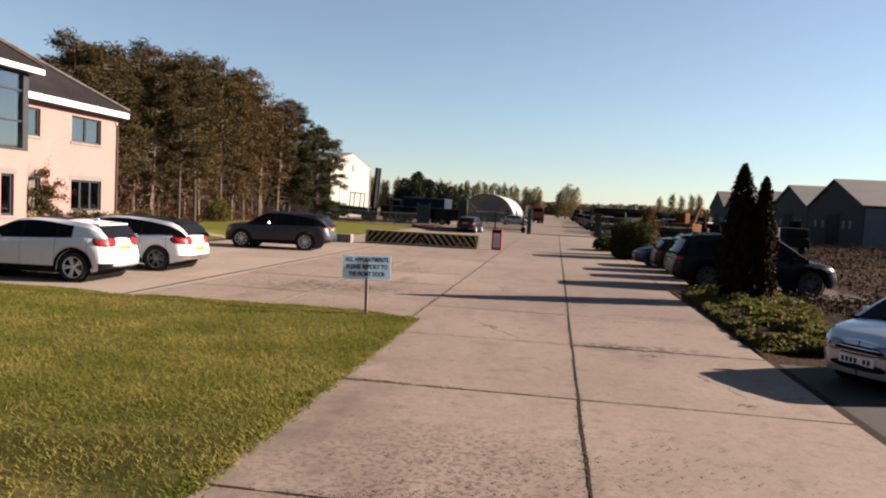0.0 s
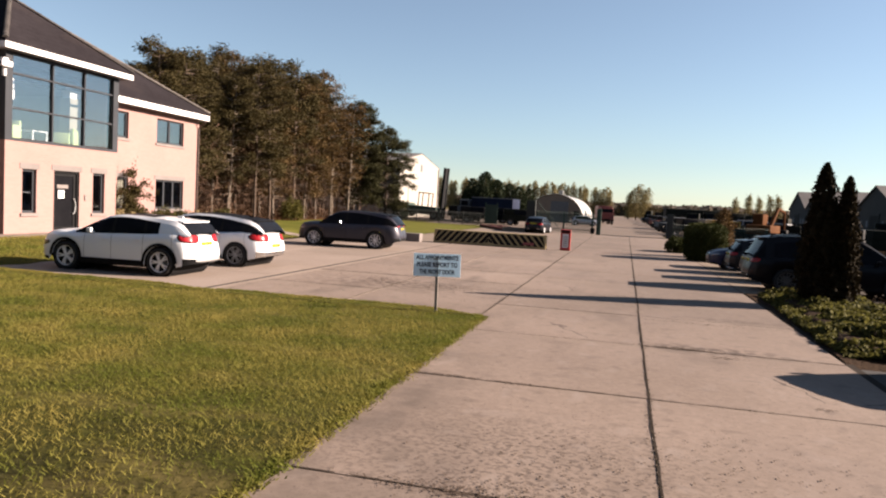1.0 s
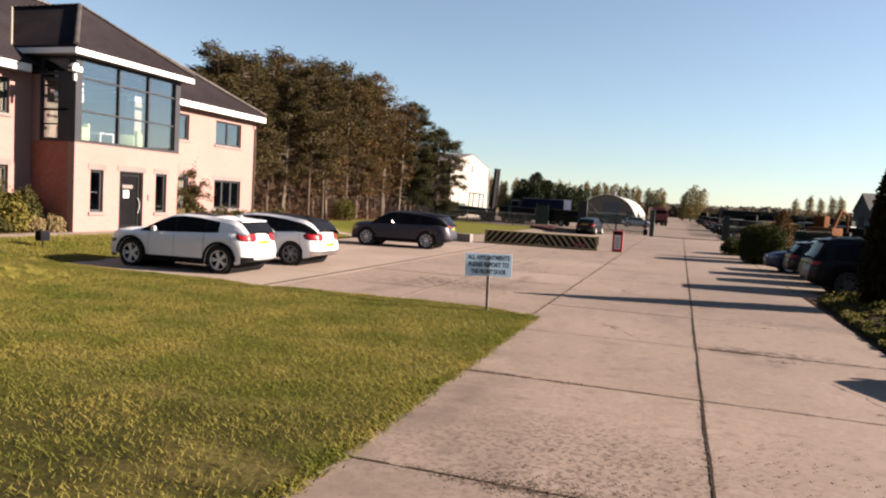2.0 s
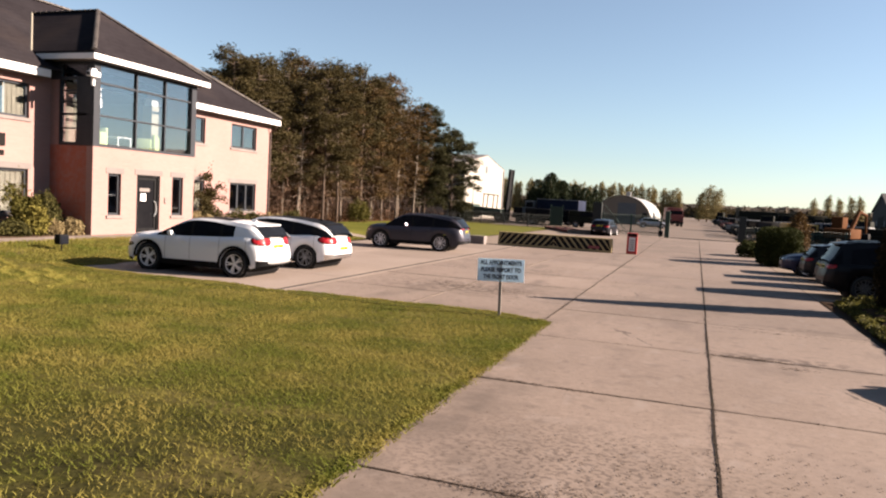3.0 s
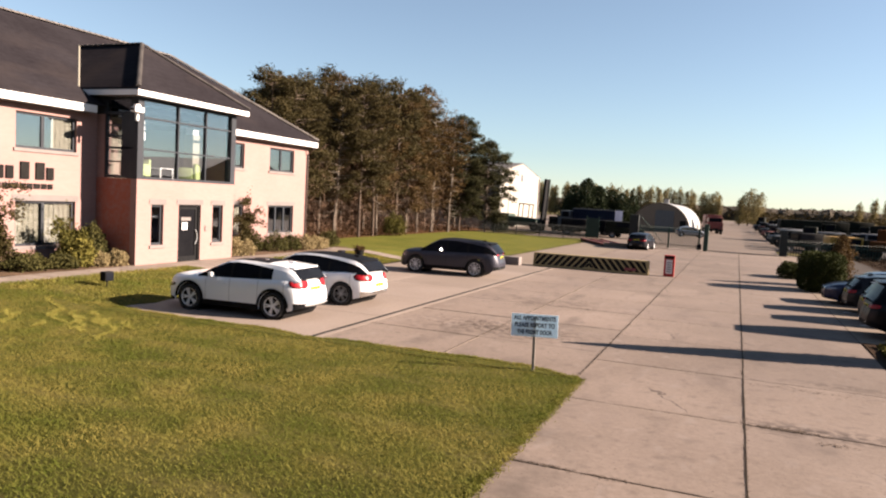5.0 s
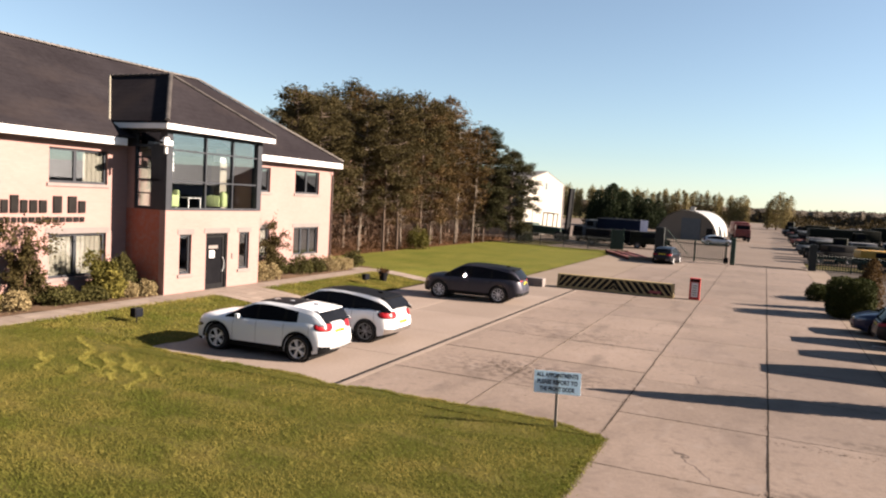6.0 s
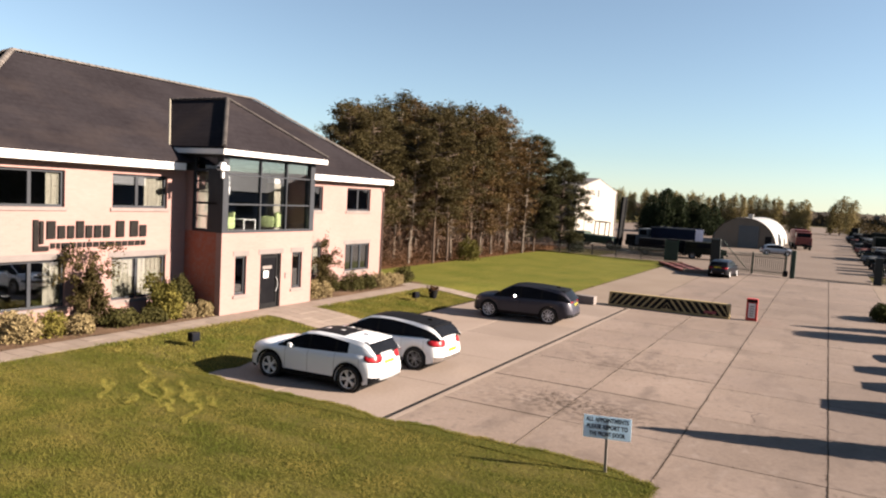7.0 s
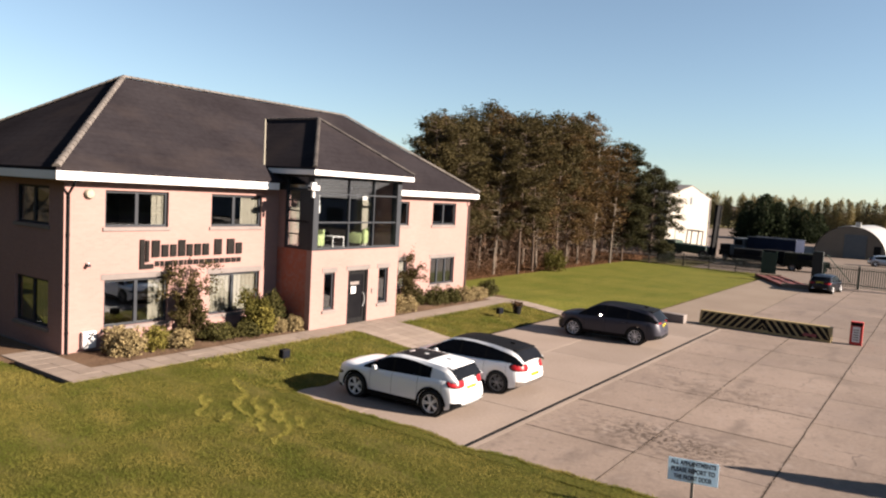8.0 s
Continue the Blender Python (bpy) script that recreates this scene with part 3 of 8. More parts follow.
for j in range(25):
    y = -10.38 + ROW * j
    for x0, x1 in ((-3.15, 0.0), (0.0, 3.15)):
        if y < 77:
            strong = y < 19 or j in (14, 19)
            seal_strip(bm, (x0, y, 0.006), (x1, y, 0.006), rj.uniform(0.009, 0.014) if strong else rj.uniform(0.004, 0.007), rj, 0.14, 0.05 if strong else 0.35)
for j in range(16):
    y = WEST0 + WEST * j
    for x0, x1 in ((-9.4, -6.3), (-6.3, -3.15)):
        if j == 0 and x0 > -7:
            continue
        strong = j in (0, 1, 2)
        seal_strip(bm, (x0, y, 0.006), (x1, y, 0.006), rj.uniform(0.017, 0.024) if strong else rj.uniform(0.006, 0.010), rj, 0.14, 0.05 if strong else 0.3)
tagged(link_mesh("joint_seal", bm, M_JOINT), "dark ragged seal in the road joints", "road joint", kind="structure")

# ---- office building ----
FX, BX = -23.36, -21.30          # main front, bay front
Y0, Y1 = 17.25, 40.85            # ends of the main front
BY0, BY1 = 26.2, 31.8            # bay
ZB, ZT = 0.22, 6.05              # wall foot and top
BACK = -35.2
office = thing("office_building", "two-storey buff brick office with dark slate hipped roof and glazed bay", "office building")


def wall_mesh(u0, u1, z0, z1, t, holes, place):
    """A wall from u0 to u1 with through openings (u0, u1, z0, z1); place maps (u, depth, z) to the world."""
    us = sorted({u0, u1, *[h[0] for h in holes], *[h[1] for h in holes]})
    zs = sorted({z0, z1, *[h[2] for h in holes], *[h[3] for h in holes]})
    bm = bmesh.new()
    cache = {}

    def v(u, d, z):
        k = (round(u, 4), d, round(z, 4))
        if k not in cache:
            cache[k] = bm.verts.new(place(u, d, z))
        return cache[k]

    def solid(i, j):
        if not (0 <= i < len(us) - 1 and 0 <= j < len(zs) - 1):
            return False
        u, z = (us[i] + us[i + 1]) / 2, (zs[j] + zs[j + 1]) / 2
        return not any(h[0] < u < h[1] and h[2] < z < h[3] for h in holes)

    for i in range(len(us) - 1):
        for j in range(len(zs) - 1):
            if not solid(i, j):
                continue
            a, b, c, d = us[i], us[i + 1], zs[j], zs[j + 1]
            for dep in (0, t):
                bm.faces.new([v(a, dep, c), v(b, dep, c), v(b, dep, d), v(a, dep, d)])
            for ii, jj, p, q in ((i - 1, j, (a, c), (a, d)), (i + 1, j, (b, c), (b, d)), (i, j - 1, (a, c), (b, c)), (i, j + 1, (a, d), (b, d))):
                if not solid(ii, jj):
                    bm.faces.new([v(p[0], 0, p[1]), v(q[0], 0, q[1]), v(q[0], t, q[1]), v(p[0], t, p[1])])
    return bm


def front(x):
    return lambda u, d, z: (x - d, u, z)


def side(y, s):
    return lambda u, d, z: (u, y + s * d, z)


# openings: (y0, y1, z0, z1)
UP = [(18.62, 21.0, 4.45, 5.70), (22.84, 25.29, 4.45, 5.70), (34.31, 35.12, 4.45, 5.68), (37.22, 39.45, 4.45, 5.68)]
LOW = [(18.63, 21.05, 1.03, 2.66), (22.85, 25.28, 1.03, 2.62), (34.42, 35.20, 1.18, 2.62), (37.24, 39.55, 1.15, 2.62)]
part("wall", wall_mesh(Y0, BY0 + 0.3, ZB, ZT, 0.3, UP[:2] + LOW[:2], front(FX)), M_BRICK, office)
part("wall", wall_mesh(BY1 - 0.3, Y1, ZB, ZT, 0.3, UP[2:] + LOW[2:], front(FX)), M_BRICK, office)
SIDE_WIN = [(-26.6, -24.3, 4.45, 5.75), (-26.6, -24.3, 1.05, 2.65), (-32.5, -30.2, 4.45, 5.75), (-32.5, -30.2, 1.05, 2.65)]
part("wall", wall_mesh(BACK, FX - 0.3, ZB, ZT, 0.3, SIDE_WIN, side(Y0, 1)), M_BRICK, office)
part("wall", wall_mesh(BACK, FX - 0.3, ZB, ZT, 0.3, [], side(Y1, -1)), M_BRICK, office)
part("wall", wall_mesh(Y0 + 0.3, Y1 - 0.3, ZB, ZT, 0.3, [], front(BACK + 0.3)), M_BRICK, office)
BAYLOW = [(26.96, 27.60, 1.06, 2.64), (28.42, 29.72, ZB + 0.06, 2.66), (30.45, 31.12, 1.05, 2.66)]
part("wall", wall_mesh(BY0, BY1, ZB, 3.60, 0.3, BAYLOW, front(BX)), M_BRICK, office)
# same brick as the front; its shaded look is in the colour
part("wall", wall_mesh(FX - 0.3, BX - 0.3, ZB, 3.60, 0.3, [], side(BY0, 1)), M_SHADEBRICK, office, "brick return wall of the bay, coloured dark red for its shade")
part("wall", wall_mesh(FX - 0.3, BX - 0.3, ZB, 3.60, 0.3, [], side(BY1, -1)), M_BRICK, office)
# upper bay: brick cheek behind the corner glazing
part("wall", wall_mesh(FX - 0.3, -22.95, 3.60, 6.7, 0.3, [], side(BY0, 1)), M_BRICK, office)
part("wall", wall_mesh(FX - 0.3, BX - 0.3, 3.60, 6.7, 0.3, [], side(BY1, -1)), M_BRICK, office)
# plinth course
part("plinth", boxes((FX - 0.05, FX + 0.02, Y0 - 0.02, BY0, 0.0, 0.34), (BACK, FX + 0.02, Y0 - 0.02, Y0 + 0.05, 0.0, 0.34)), M_SILL, office)

# inside: floors, partitions
part("upper_floor", boxes((BACK + 0.3, FX - 0.3, Y0 + 0.3, Y1 - 0.3, 3.15, 3.45), (FX - 0.3, BX - 0.3, BY0 + 0.3, BY1 - 0.3, 3.15, 3.58)), M_CARPET, office)
part("ground_floor", boxes((BACK + 0.3, FX - 0.3, Y0 + 0.3, Y1 - 0.3, 0.0, 0.3), (FX - 0.3, BX - 0.3, BY0 + 0.3, BY1 - 0.3, 0.0, 0.3)), M_CARPET, office)
part("partition", boxes((-28.2, -28.1, Y0 + 0.3, Y1 - 0.3, 0.3, 3.15), (-28.2, -28.1, Y0 + 0.3, Y1 - 0.3, 3.45, 6.0),
                        (-28.1, FX - 0.3, 21.9, 22.0, 0.3, 3.15), (-28.1, FX - 0.3, 21.9, 22.0, 3.45, 6.0),
                        (-28.1, FX - 0.3, 26.0, 26.1, 0.3, 3.15), (-28.1, FX - 0.3, 25.7, 25.8, 3.45, 6.0),
                        (-28.1, FX - 0.3, 32.6, 32.7, 0.3, 3.15), (-28.1, FX - 0.3, 32.6, 32.7, 3.45, 6.0),
                        (-28.1, FX - 0.3, 36.0, 36.1, 0.3, 3.15), (-28.1, FX - 0.3, 36.0, 36.1, 3.45, 6.0)), M_ROOMWALL, office)
part("ceiling_board", boxes((BACK + 0.3, FX - 0.3, Y0 + 0.3, Y1 - 0.3, 6.0, 6.1)), M_ROOMWALL, office)
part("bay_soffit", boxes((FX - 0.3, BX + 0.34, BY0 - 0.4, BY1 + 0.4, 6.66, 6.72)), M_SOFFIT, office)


def casement(parent, y0, y1, z0, z1, place, splits=(0.5,), blind=None, lintel=True, sill=True, top_bar=None):
    """Window with frame, mullions, panes, sill and lintel. place maps (u, depth, z)."""
    win = new("window")
    win.parent = parent
    f, dep = 0.085, 0.10

    def pb(u0, u1, d0, d1, a, b, bm=None, bev=0.0):
        bm = bm or bmesh.new()
        p, q = place(u0, d0, a), place(u1, d1, b)
        return box(bm, min(p[0], q[0]), max(p[0], q[0]), min(p[1], q[1]), max(p[1], q[1]), a, b, bevel=bev)

    fr = pb(y0, y1, dep, dep + 0.07, z0, z0 + f)
    pb(y0, y1, dep, dep + 0.07, z1 - f, z1, fr)
    pb(y0, y0 + f, dep, dep + 0.07, z0 + f, z1 - f, fr)
    pb(y1 - f, y1, dep, dep + 0.07, z0 + f, z1 - f, fr)
    part("window_frame", fr, M_FRAME, win)
    us = [y0 + f] + [y0 + (y1 - y0) * s for s in splits] + [y1 - f]
    for s in us[1:-1]:
        part("mullion", pb(s - 0.06, s + 0.06, dep - 0.01, dep + 0.08, z0 + f, z1 - f, None), M_FRAME, win)
    for a, b in zip(us, us[1:]):
        pane = part("pane", pb(a, b, dep + 0.03, dep + 0.036, z0 + f, z1 - f), M_GLASS, win)
        pane.visible_shadow = False
    if sill:
        part("window_sill", pb(y0 - 0.08, y1 + 0.08, -0.05, 0.10, z0 - 0.12, z0 - 0.002), M_SILL, win)
    if lintel:
        part("lintel", pb(y0 - 0.12, y1 + 0.12, -0.015, 0.08, z1 + 0.002, z1 + 0.21), M_LINTEL, win)
    if blind:
        u0, u1 = y0 + (y1 - y0) * blind[0], y0 + (y1 - y0) * blind[1]
        n = max(3, round((u1 - u0) / 0.1))
        for i in range(n):
            c = u0 + (u1 - u0) * (i + 0.5) / n
            part("blind_slat", pb(c - 0.052, c + 0.052, 0.19 + 0.02 * (i % 2), 0.196 + 0.02 * (i % 2), z0 + 0.08, z1 - 0.08), M_BLIND, win)
    return win


for (a, b, c, d), sp, bl_, li in zip(UP, [(0.5,), (0.45,), (), (0.5,)], [(0.76, 0.98), (0.62, 0.97), None, None], (False,) * 4):
    casement(office, a, b, c, d, front(FX), sp, bl_, li)
for (a, b, c, d), sp, bl_ in zip(LOW, [(0.5,), (0.47,), (), (0.33, 0.66)], [(0.72, 0.98), (0.02, 0.98), (0.1, 0.9), None]):
    casement(office, a, b, c, d, front(FX), sp, bl_, True)
for (a, b, c, d), bl_ in zip(SIDE_WIN, [None, (0.5, 0.95), None, None]):
    casement(office, a, b, c, d, side(Y0, 1), (0.5,), bl_, False)
for a, b, c, d in (BAYLOW[0], BAYLOW[2]):
    casement(office, a, b, c, d, front(BX), (), None, True)

# entrance door
a, b, c, d = BAYLOW[1]
door = new("door")
door.parent = office
tagged(door, "black glazed entrance door with a white notice")
part("door_frame", boxes((BX - 0.2, BX - 0.06, a, a + 0.07, c, d), (BX - 0.2, BX - 0.06, b - 0.07, b, c, d), (BX - 0.2, BX - 0.06, a + 0.07, b - 0.07, d - 0.07, d)), M_BLACK, door)
part("door_leaf", boxes((BX - 0.17, BX - 0.11, a + 0.09, a + 0.20, c + 0.02, d - 0.09), (BX - 0.17, BX - 0.11, b - 0.20, b - 0.09, c + 0.02, d - 0.09), (BX - 0.17, BX - 0.11, a + 0.20, b - 0.20, c + 0.02, c + 0.25), (BX - 0.17, BX - 0.11, a + 0.20, b - 0.20, d - 0.2, d - 0.09)), M_BLACK, door)
pane = part("pane", boxes((BX - 0.145, BX - 0.138, a + 0.2, b - 0.2, c + 0.25, d - 0.2)), M_DOORGLASS, door)
pane.visible_shadow = False
part("notice", boxes((BX - 0.134, BX - 0.128, a + 0.36, a + 0.66, 1.62, 1.92)), M_WHITE, door, "white paper notice")
part("notice", boxes((BX - 0.134, BX - 0.128, a + 0.30, a + 0.86, 2.0, 2.14)), M_SILL, door)
bm = bmesh.new()
pts = [Vector((BX - 0.06, b - 0.26 + 0.14 * math.cos(t), 1.32 + 0.3 * math.sin(t))) for t in np.linspace(-1.5, 1.5, 12)]
for p, q in zip(pts, pts[1:]):
    tube(bm, p, q, 0.02, seg=6)
part("door_handle", bm, M_STEEL, door, "curved steel pull handle")
part("lintel", boxes((BX - 0.08, BX + 0.015, a - 0.12, b + 0.12, d + 0.002, d + 0.21)), M_LINTEL, door)
part("threshold", boxes((BX - 0.2, BX + 0.3, a - 0.1, b + 0.1, 0.2, 0.285)), M_PALE, door)

# bay glazing
bay = new("bay_window")
bay.parent = office
tagged(bay, "full-width dark framed corner glazing of the upper bay")
G0, G1 = BY0 + 0.28, BY1 - 0.28
part("corner_post", boxes((BX - 0.32, BX + 0.02, BY0 - 0.02, BY0 + 0.28, 3.602, 6.66), bevel=0.01), M_FRAME, bay)
part("corner_post", boxes((BX - 0.32, BX + 0.02, BY1 - 0.28, BY1 + 0.02, 3.602, 6.66), bevel=0.01), M_FRAME, bay)
part("bottom_rail", boxes((BX - 0.2, BX + 0.025, G0, G1, 3.604, 3.70)), M_FRAME, bay)
part("top_rail", boxes((BX - 0.2, BX + 0.0, G0, G1, 6.56, 6.66)), M_FRAME, bay)
MU = [G0, 28.34, 29.95, G1]
TR = [3.70, 4.74, 5.93, 6.56]
for u in MU[1:-1]:
    part("mullion", boxes((BX - 0.16, BX - 0.02, u - 0.03, u + 0.03, 3.70, 6.56)), M_FRAME, bay)
for z in TR[1:-1]:
    part("transom", boxes((BX - 0.15, BX - 0.03, G0, G1, z - 0.03, z + 0.03)), M_FRAME, bay)
for u0, u1 in zip(MU, MU[1:]):
    for z0, z1 in zip(TR, TR[1:]):
        pane = part("pane", boxes((BX - 0.10, BX - 0.094, u0 + 0.02, u1 - 0.02, z0 + 0.02, z1 - 0.02)), M_GLASS, bay)
        pane.visible_shadow = False
# return glazing towards the road end
SX = [-22.93, -22.35, BX - 0.32]
part("side_frame", boxes((SX[0], SX[0] + 0.08, BY0 - 0.02, BY0 + 0.12, 3.604, 6.66), (SX[0] + 0.08, SX[2], BY0 - 0.02, BY0 + 0.12, 3.604, 3.72), (SX[0] + 0.08, SX[2], BY0 - 0.02, BY0 + 0.12, 6.0, 6.1), (SX[0] + 0.08, SX[2], BY0 - 0.02, BY0 + 0.12, 6.56, 6.66), (SX[0] + 0.08, SX[2], BY0 - 0.01, BY0 + 0.11, 4.7, 4.78), (SX[1] + 0.25, SX[2], BY0 - 0.01, BY0 + 0.11, 3.72, 6.0)), M_FRAME, bay)
for z in (4.22, 5.18, 5.6):
    part("glazing_bar", boxes((SX[0] + 0.08, SX[1] + 0.25, BY0 + 0.0, BY0 + 0.1, z - 0.025, z + 0.025)), M_FRAME, bay)
for z0, z1 in ((3.72, 4.7), (4.78, 6.0), (6.1, 6.56)):
    pane = part("pane", boxes((SX[0] + 0.08, SX[2], BY0 + 0.05, BY0 + 0.056, z0, z1)), M_GLASS_TINT, bay)
    pane.visible_shadow = False

# roofs
EO, ZF = 0.50, 6.36
ex0, ex1, ey0, ey1 = BACK - EO, FX + EO, Y0 - EO, Y1 + 0.2
RX, RZ = (ex0 + ex1) / 2, 10.32
half = (ex1 - ex0) / 2
hy0, hy1 = 22.65, 36.2


def quad_faces(bm, *faces):
    for f in faces:
        bm.faces.new([bm.verts.new(p) for p in f])
    bmesh.ops.remove_doubles(bm, verts=bm.verts[:], dist=0.001)


def thick_roof(faces, t=0.10):
    bm = bmesh.new()
    quad_faces(bm, *faces)
    bmesh.ops.recalc_face_normals(bm, faces=bm.faces[:])
    r = bmesh.ops.extrude_face_region(bm, geom=bm.faces[:])
    bmesh.ops.translate(bm, vec=(0, 0, -t), verts=[g for g in r["geom"] if isinstance(g, bmesh.types.BMVert)])
    return bm


A, B_, C, D = (ex1, ey0, ZF), (ex1, ey1, ZF), (ex0, ey1, ZF), (ex0, ey0, ZF)
R0, R1 = (RX, hy0, RZ), (RX, hy1, RZ)
roof = part("roof", thick_roof([(A, B_, R1, R0), (B_, C, R1), (C, D, R0, R1), (D, A, R0)]), M_ROOF, office, "dark slate hipped roof")
pitch = (RZ - ZF) / half
BZ = 6.95
bx1, by0, by1 = BX + 0.40, BY0 - 0.42, BY1 + 0.42
bmid = (by0 + by1) / 2
bridge_z = 9.25
apex = (-24.05, bmid, bridge_z)
back_x = ex1 - (bridge_z - ZF) / pitch - 0.15
foot_x = ex1 - (BZ - ZF) / pitch - 0.15
part("bay_roof", thick_roof([((bx1, by0, BZ), (bx1, by1, BZ), apex), ((bx1, by0, BZ), apex, (back_x, bmid, bridge_z), (foot_x, by0, BZ)), ((bx1, by1, BZ), (foot_x, by1, BZ), (back_x, bmid, bridge_z), apex)], 0.08), M_ROOF, office)
# cheek walls and flashing where the bay roof meets the main roof
bm = bmesh.new()
tube(bm, (foot_x + 0.1, by0 - 0.02, BZ + 0.02), (back_x + 0.1, bmid - 0.05, bridge_z + 0.04), 0.045, seg=6)
part("flashing", bm, M_BLIND, office, "pale lead flashing beside the bay roof")
for y in (BY0 - 0.02, BY1 - 0.2):
    part("bay_cheek", boxes((foot_x - 0.2, -22.95, y, y + 0.22, 6.0, BZ - 0.12)), M_FRAME, office)


def ridge_tiles(p, q, step=0.33, r=0.13, lift=0.02, mat=M_RIDGE):
    """Half-round ridge tiles from p to q, each a piece of its own."""
    p, q = Vector(p), Vector(q)
    n = max(1, round((q - p).length / step))
    bm = bmesh.new()
    seg = 7
    rings = []
    for rr, a in ((r, -step * 0.5), (r * 0.84, step * 0.5)):
        rings.append([bm.verts.new((rr * math.cos(math.pi * i / (seg - 1)), rr * math.sin(math.pi * i / (seg - 1)) * 0.8, a)) for i in range(seg)])
    for i in range(seg - 1):
        bm.faces.new((rings[0][i], rings[0][i + 1], rings[1][i + 1], rings[1][i]))
    bm.faces.new(rings[0])
    bm.faces.new(rings[1][::-1])
    me = bpy.data.meshes.new("ridge_tile")
    bm.to_mesh(me)
    bm.free()
    me.materials.append(mat)
    d = (q - p).normalized()
    xax = d.cross(Vector((0, 0, 1))).normalized()
    yax = xax.cross(d).normalized()
    rot = Matrix((xax, yax, d)).transposed().to_4x4()
    for i in range(n):
        ob = new("ridge_tile", me)
        ob.matrix_basis = Matrix.Translation(p + (q - p) * (i + 0.5) / n + Vector((0, 0, lift))) @ rot
        ob.parent = roof


ridge_tiles(R0, R1)
ridge_tiles(A, R0)
ridge_tiles(B_, R1)
ridge_tiles(D, R0)
ridge_tiles((bx1, by0, BZ), apex, 0.3, 0.10, mat=M_DARKRIDGE)
ridge_tiles((bx1, by1, BZ), apex, 0.3, 0.10, mat=M_DARKRIDGE)
ridge_tiles(apex, (back_x, bmid, bridge_z), 0.3, 0.10, mat=M_DARKRIDGE)

# fascias, soffits, gutters
def eave(x0, x1, y0, y1, z0, z1, mat=M_WHITE, name="fascia"):
    return part(name, boxes((x0, x1, y0, y1, z0, z1), bevel=0.008), mat, office)


eave(ex1 - 0.04, ex1 + 0.0, ey0, BY0 - 0.45, 5.985, ZF - 0.103)
eave(ex1 - 0.04, ex1 + 0.0, BY1 + 0.45, ey1, 5.985, ZF - 0.103)
eave(ex0, ex1 - 0.04, ey0, ey0 + 0.04, 5.985, ZF - 0.103)
eave(ex0, ex1 - 0.04, ey1 - 0.04, ey1, 5.985, ZF - 0.103)
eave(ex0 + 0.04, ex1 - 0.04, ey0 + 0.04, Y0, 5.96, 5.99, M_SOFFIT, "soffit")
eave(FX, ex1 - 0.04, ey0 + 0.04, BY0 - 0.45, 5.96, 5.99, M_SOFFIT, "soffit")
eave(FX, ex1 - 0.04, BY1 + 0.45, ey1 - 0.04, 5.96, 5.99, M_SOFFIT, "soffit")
eave(bx1 - 0.04, bx1, by0, by1, 6.665, BZ - 0.083)
eave(foot_x - 0.1, bx1 - 0.04, by0, by0 + 0.04, 6.665, BZ - 0.083)
eave(foot_x - 0.1, bx1 - 0.04, by1 - 0.04, by1, 6.665, BZ - 0.083)


def downpipe(x, y, z1, mat):
    bm = bmesh.new()
    tube(bm, (x, y, 0.2), (x, y, z1 - 0.55), 0.04)
    tube(bm, (x, y, z1 - 0.55), (x + 0.38, y, z1 - 0.2), 0.04)
    tube(bm, (x + 0.38, y, z1 - 0.2), (x + 0.38, y, z1 + 0.05), 0.04)
    for z in (1.0, 2.6, 4.2):
        tube(bm, (x, y, z), (x, y, z + 0.05), 0.055)
    return part("downpipe", bm, mat, office, smooth=40)


downpipe(FX + 0.06, Y0 + 0.12, 6.1, M_BLACK)
downpipe(FX + 0.06, Y1 - 0.12, 6.1, material("brown_pipe", (0.0330, 0.0150, 0.0105), (0.0520, 0.0240, 0.0165), 0.6, 2, 20, 0.05))

# company lettering as plain dark bars, fixed to the wall
sign = thing("wall_lettering", "dark metal company lettering fixed on the brick wall", "lettering")
part("emblem", boxes((FX + 0.01, FX + 0.06, 19.90, 20.06, 2.98, 4.02), (FX + 0.01, FX + 0.06, 20.06, 20.42, 2.98, 3.14), (FX + 0.01, FX + 0.06, 20.12, 20.24, 3.22, 3.98)), M_STRIPE, sign)
u = 20.36
for k, (w, h, gap) in enumerate(((0.30, 0.60, 0.09), (0.26, 0.44, 0.09), (0.24, 0.44, 0.09), (0.28, 0.60, 0.08), (0.24, 0.44, 0.09), (0.27, 0.44, 0.09), (0.27, 0.44, 0.26), (0.33, 0.60, 0.26), (0.34, 0.60, 0.09), (0.28, 0.44, 0.1))):
    z = 3.38
    shape = boxes((FX + 0.01, FX + 0.06, u, u + w, z, z + h), bevel=0.01)
    part("letter_bar", shape, M_STRIPE, sign)
    u += w + gap
u = 20.5
for w in (0.16, 0.12, 0.30, 0.16, 0.16, 0.08, 0.2, 0.2, 0.18, 0.34, 0.22, 0.2, 0.24, 0.2, 0.18):
    part("letter_bar", boxes((FX + 0.01, FX + 0.04, u, u + w, 3.05, 3.23)), M_STRIPE, sign)
    u += w + 0.06

# small wall fixtures
def fixture(name, label, cat, bm, mat):
    ob = thing(name, label, cat)
    part("body", bm, mat, ob, smooth=40)
    return ob


bm = bmesh.new()
lathe(bm, [(0.0, 0.14), (0.12, 0.12), (0.17, 0.05), (0.17, 0.0)], 16, 'Y', Matrix.Translation((FX, 18.05, 5.55)) @ Matrix.Rotation(-math.pi / 2, 4, 'Z'))
fixture("alarm_box", "cream round alarm box on the brick wall", "alarm", bm, M_BLIND)
cam_box = thing("security_camera", "white security camera on a bracket at the bay corner", "security camera")
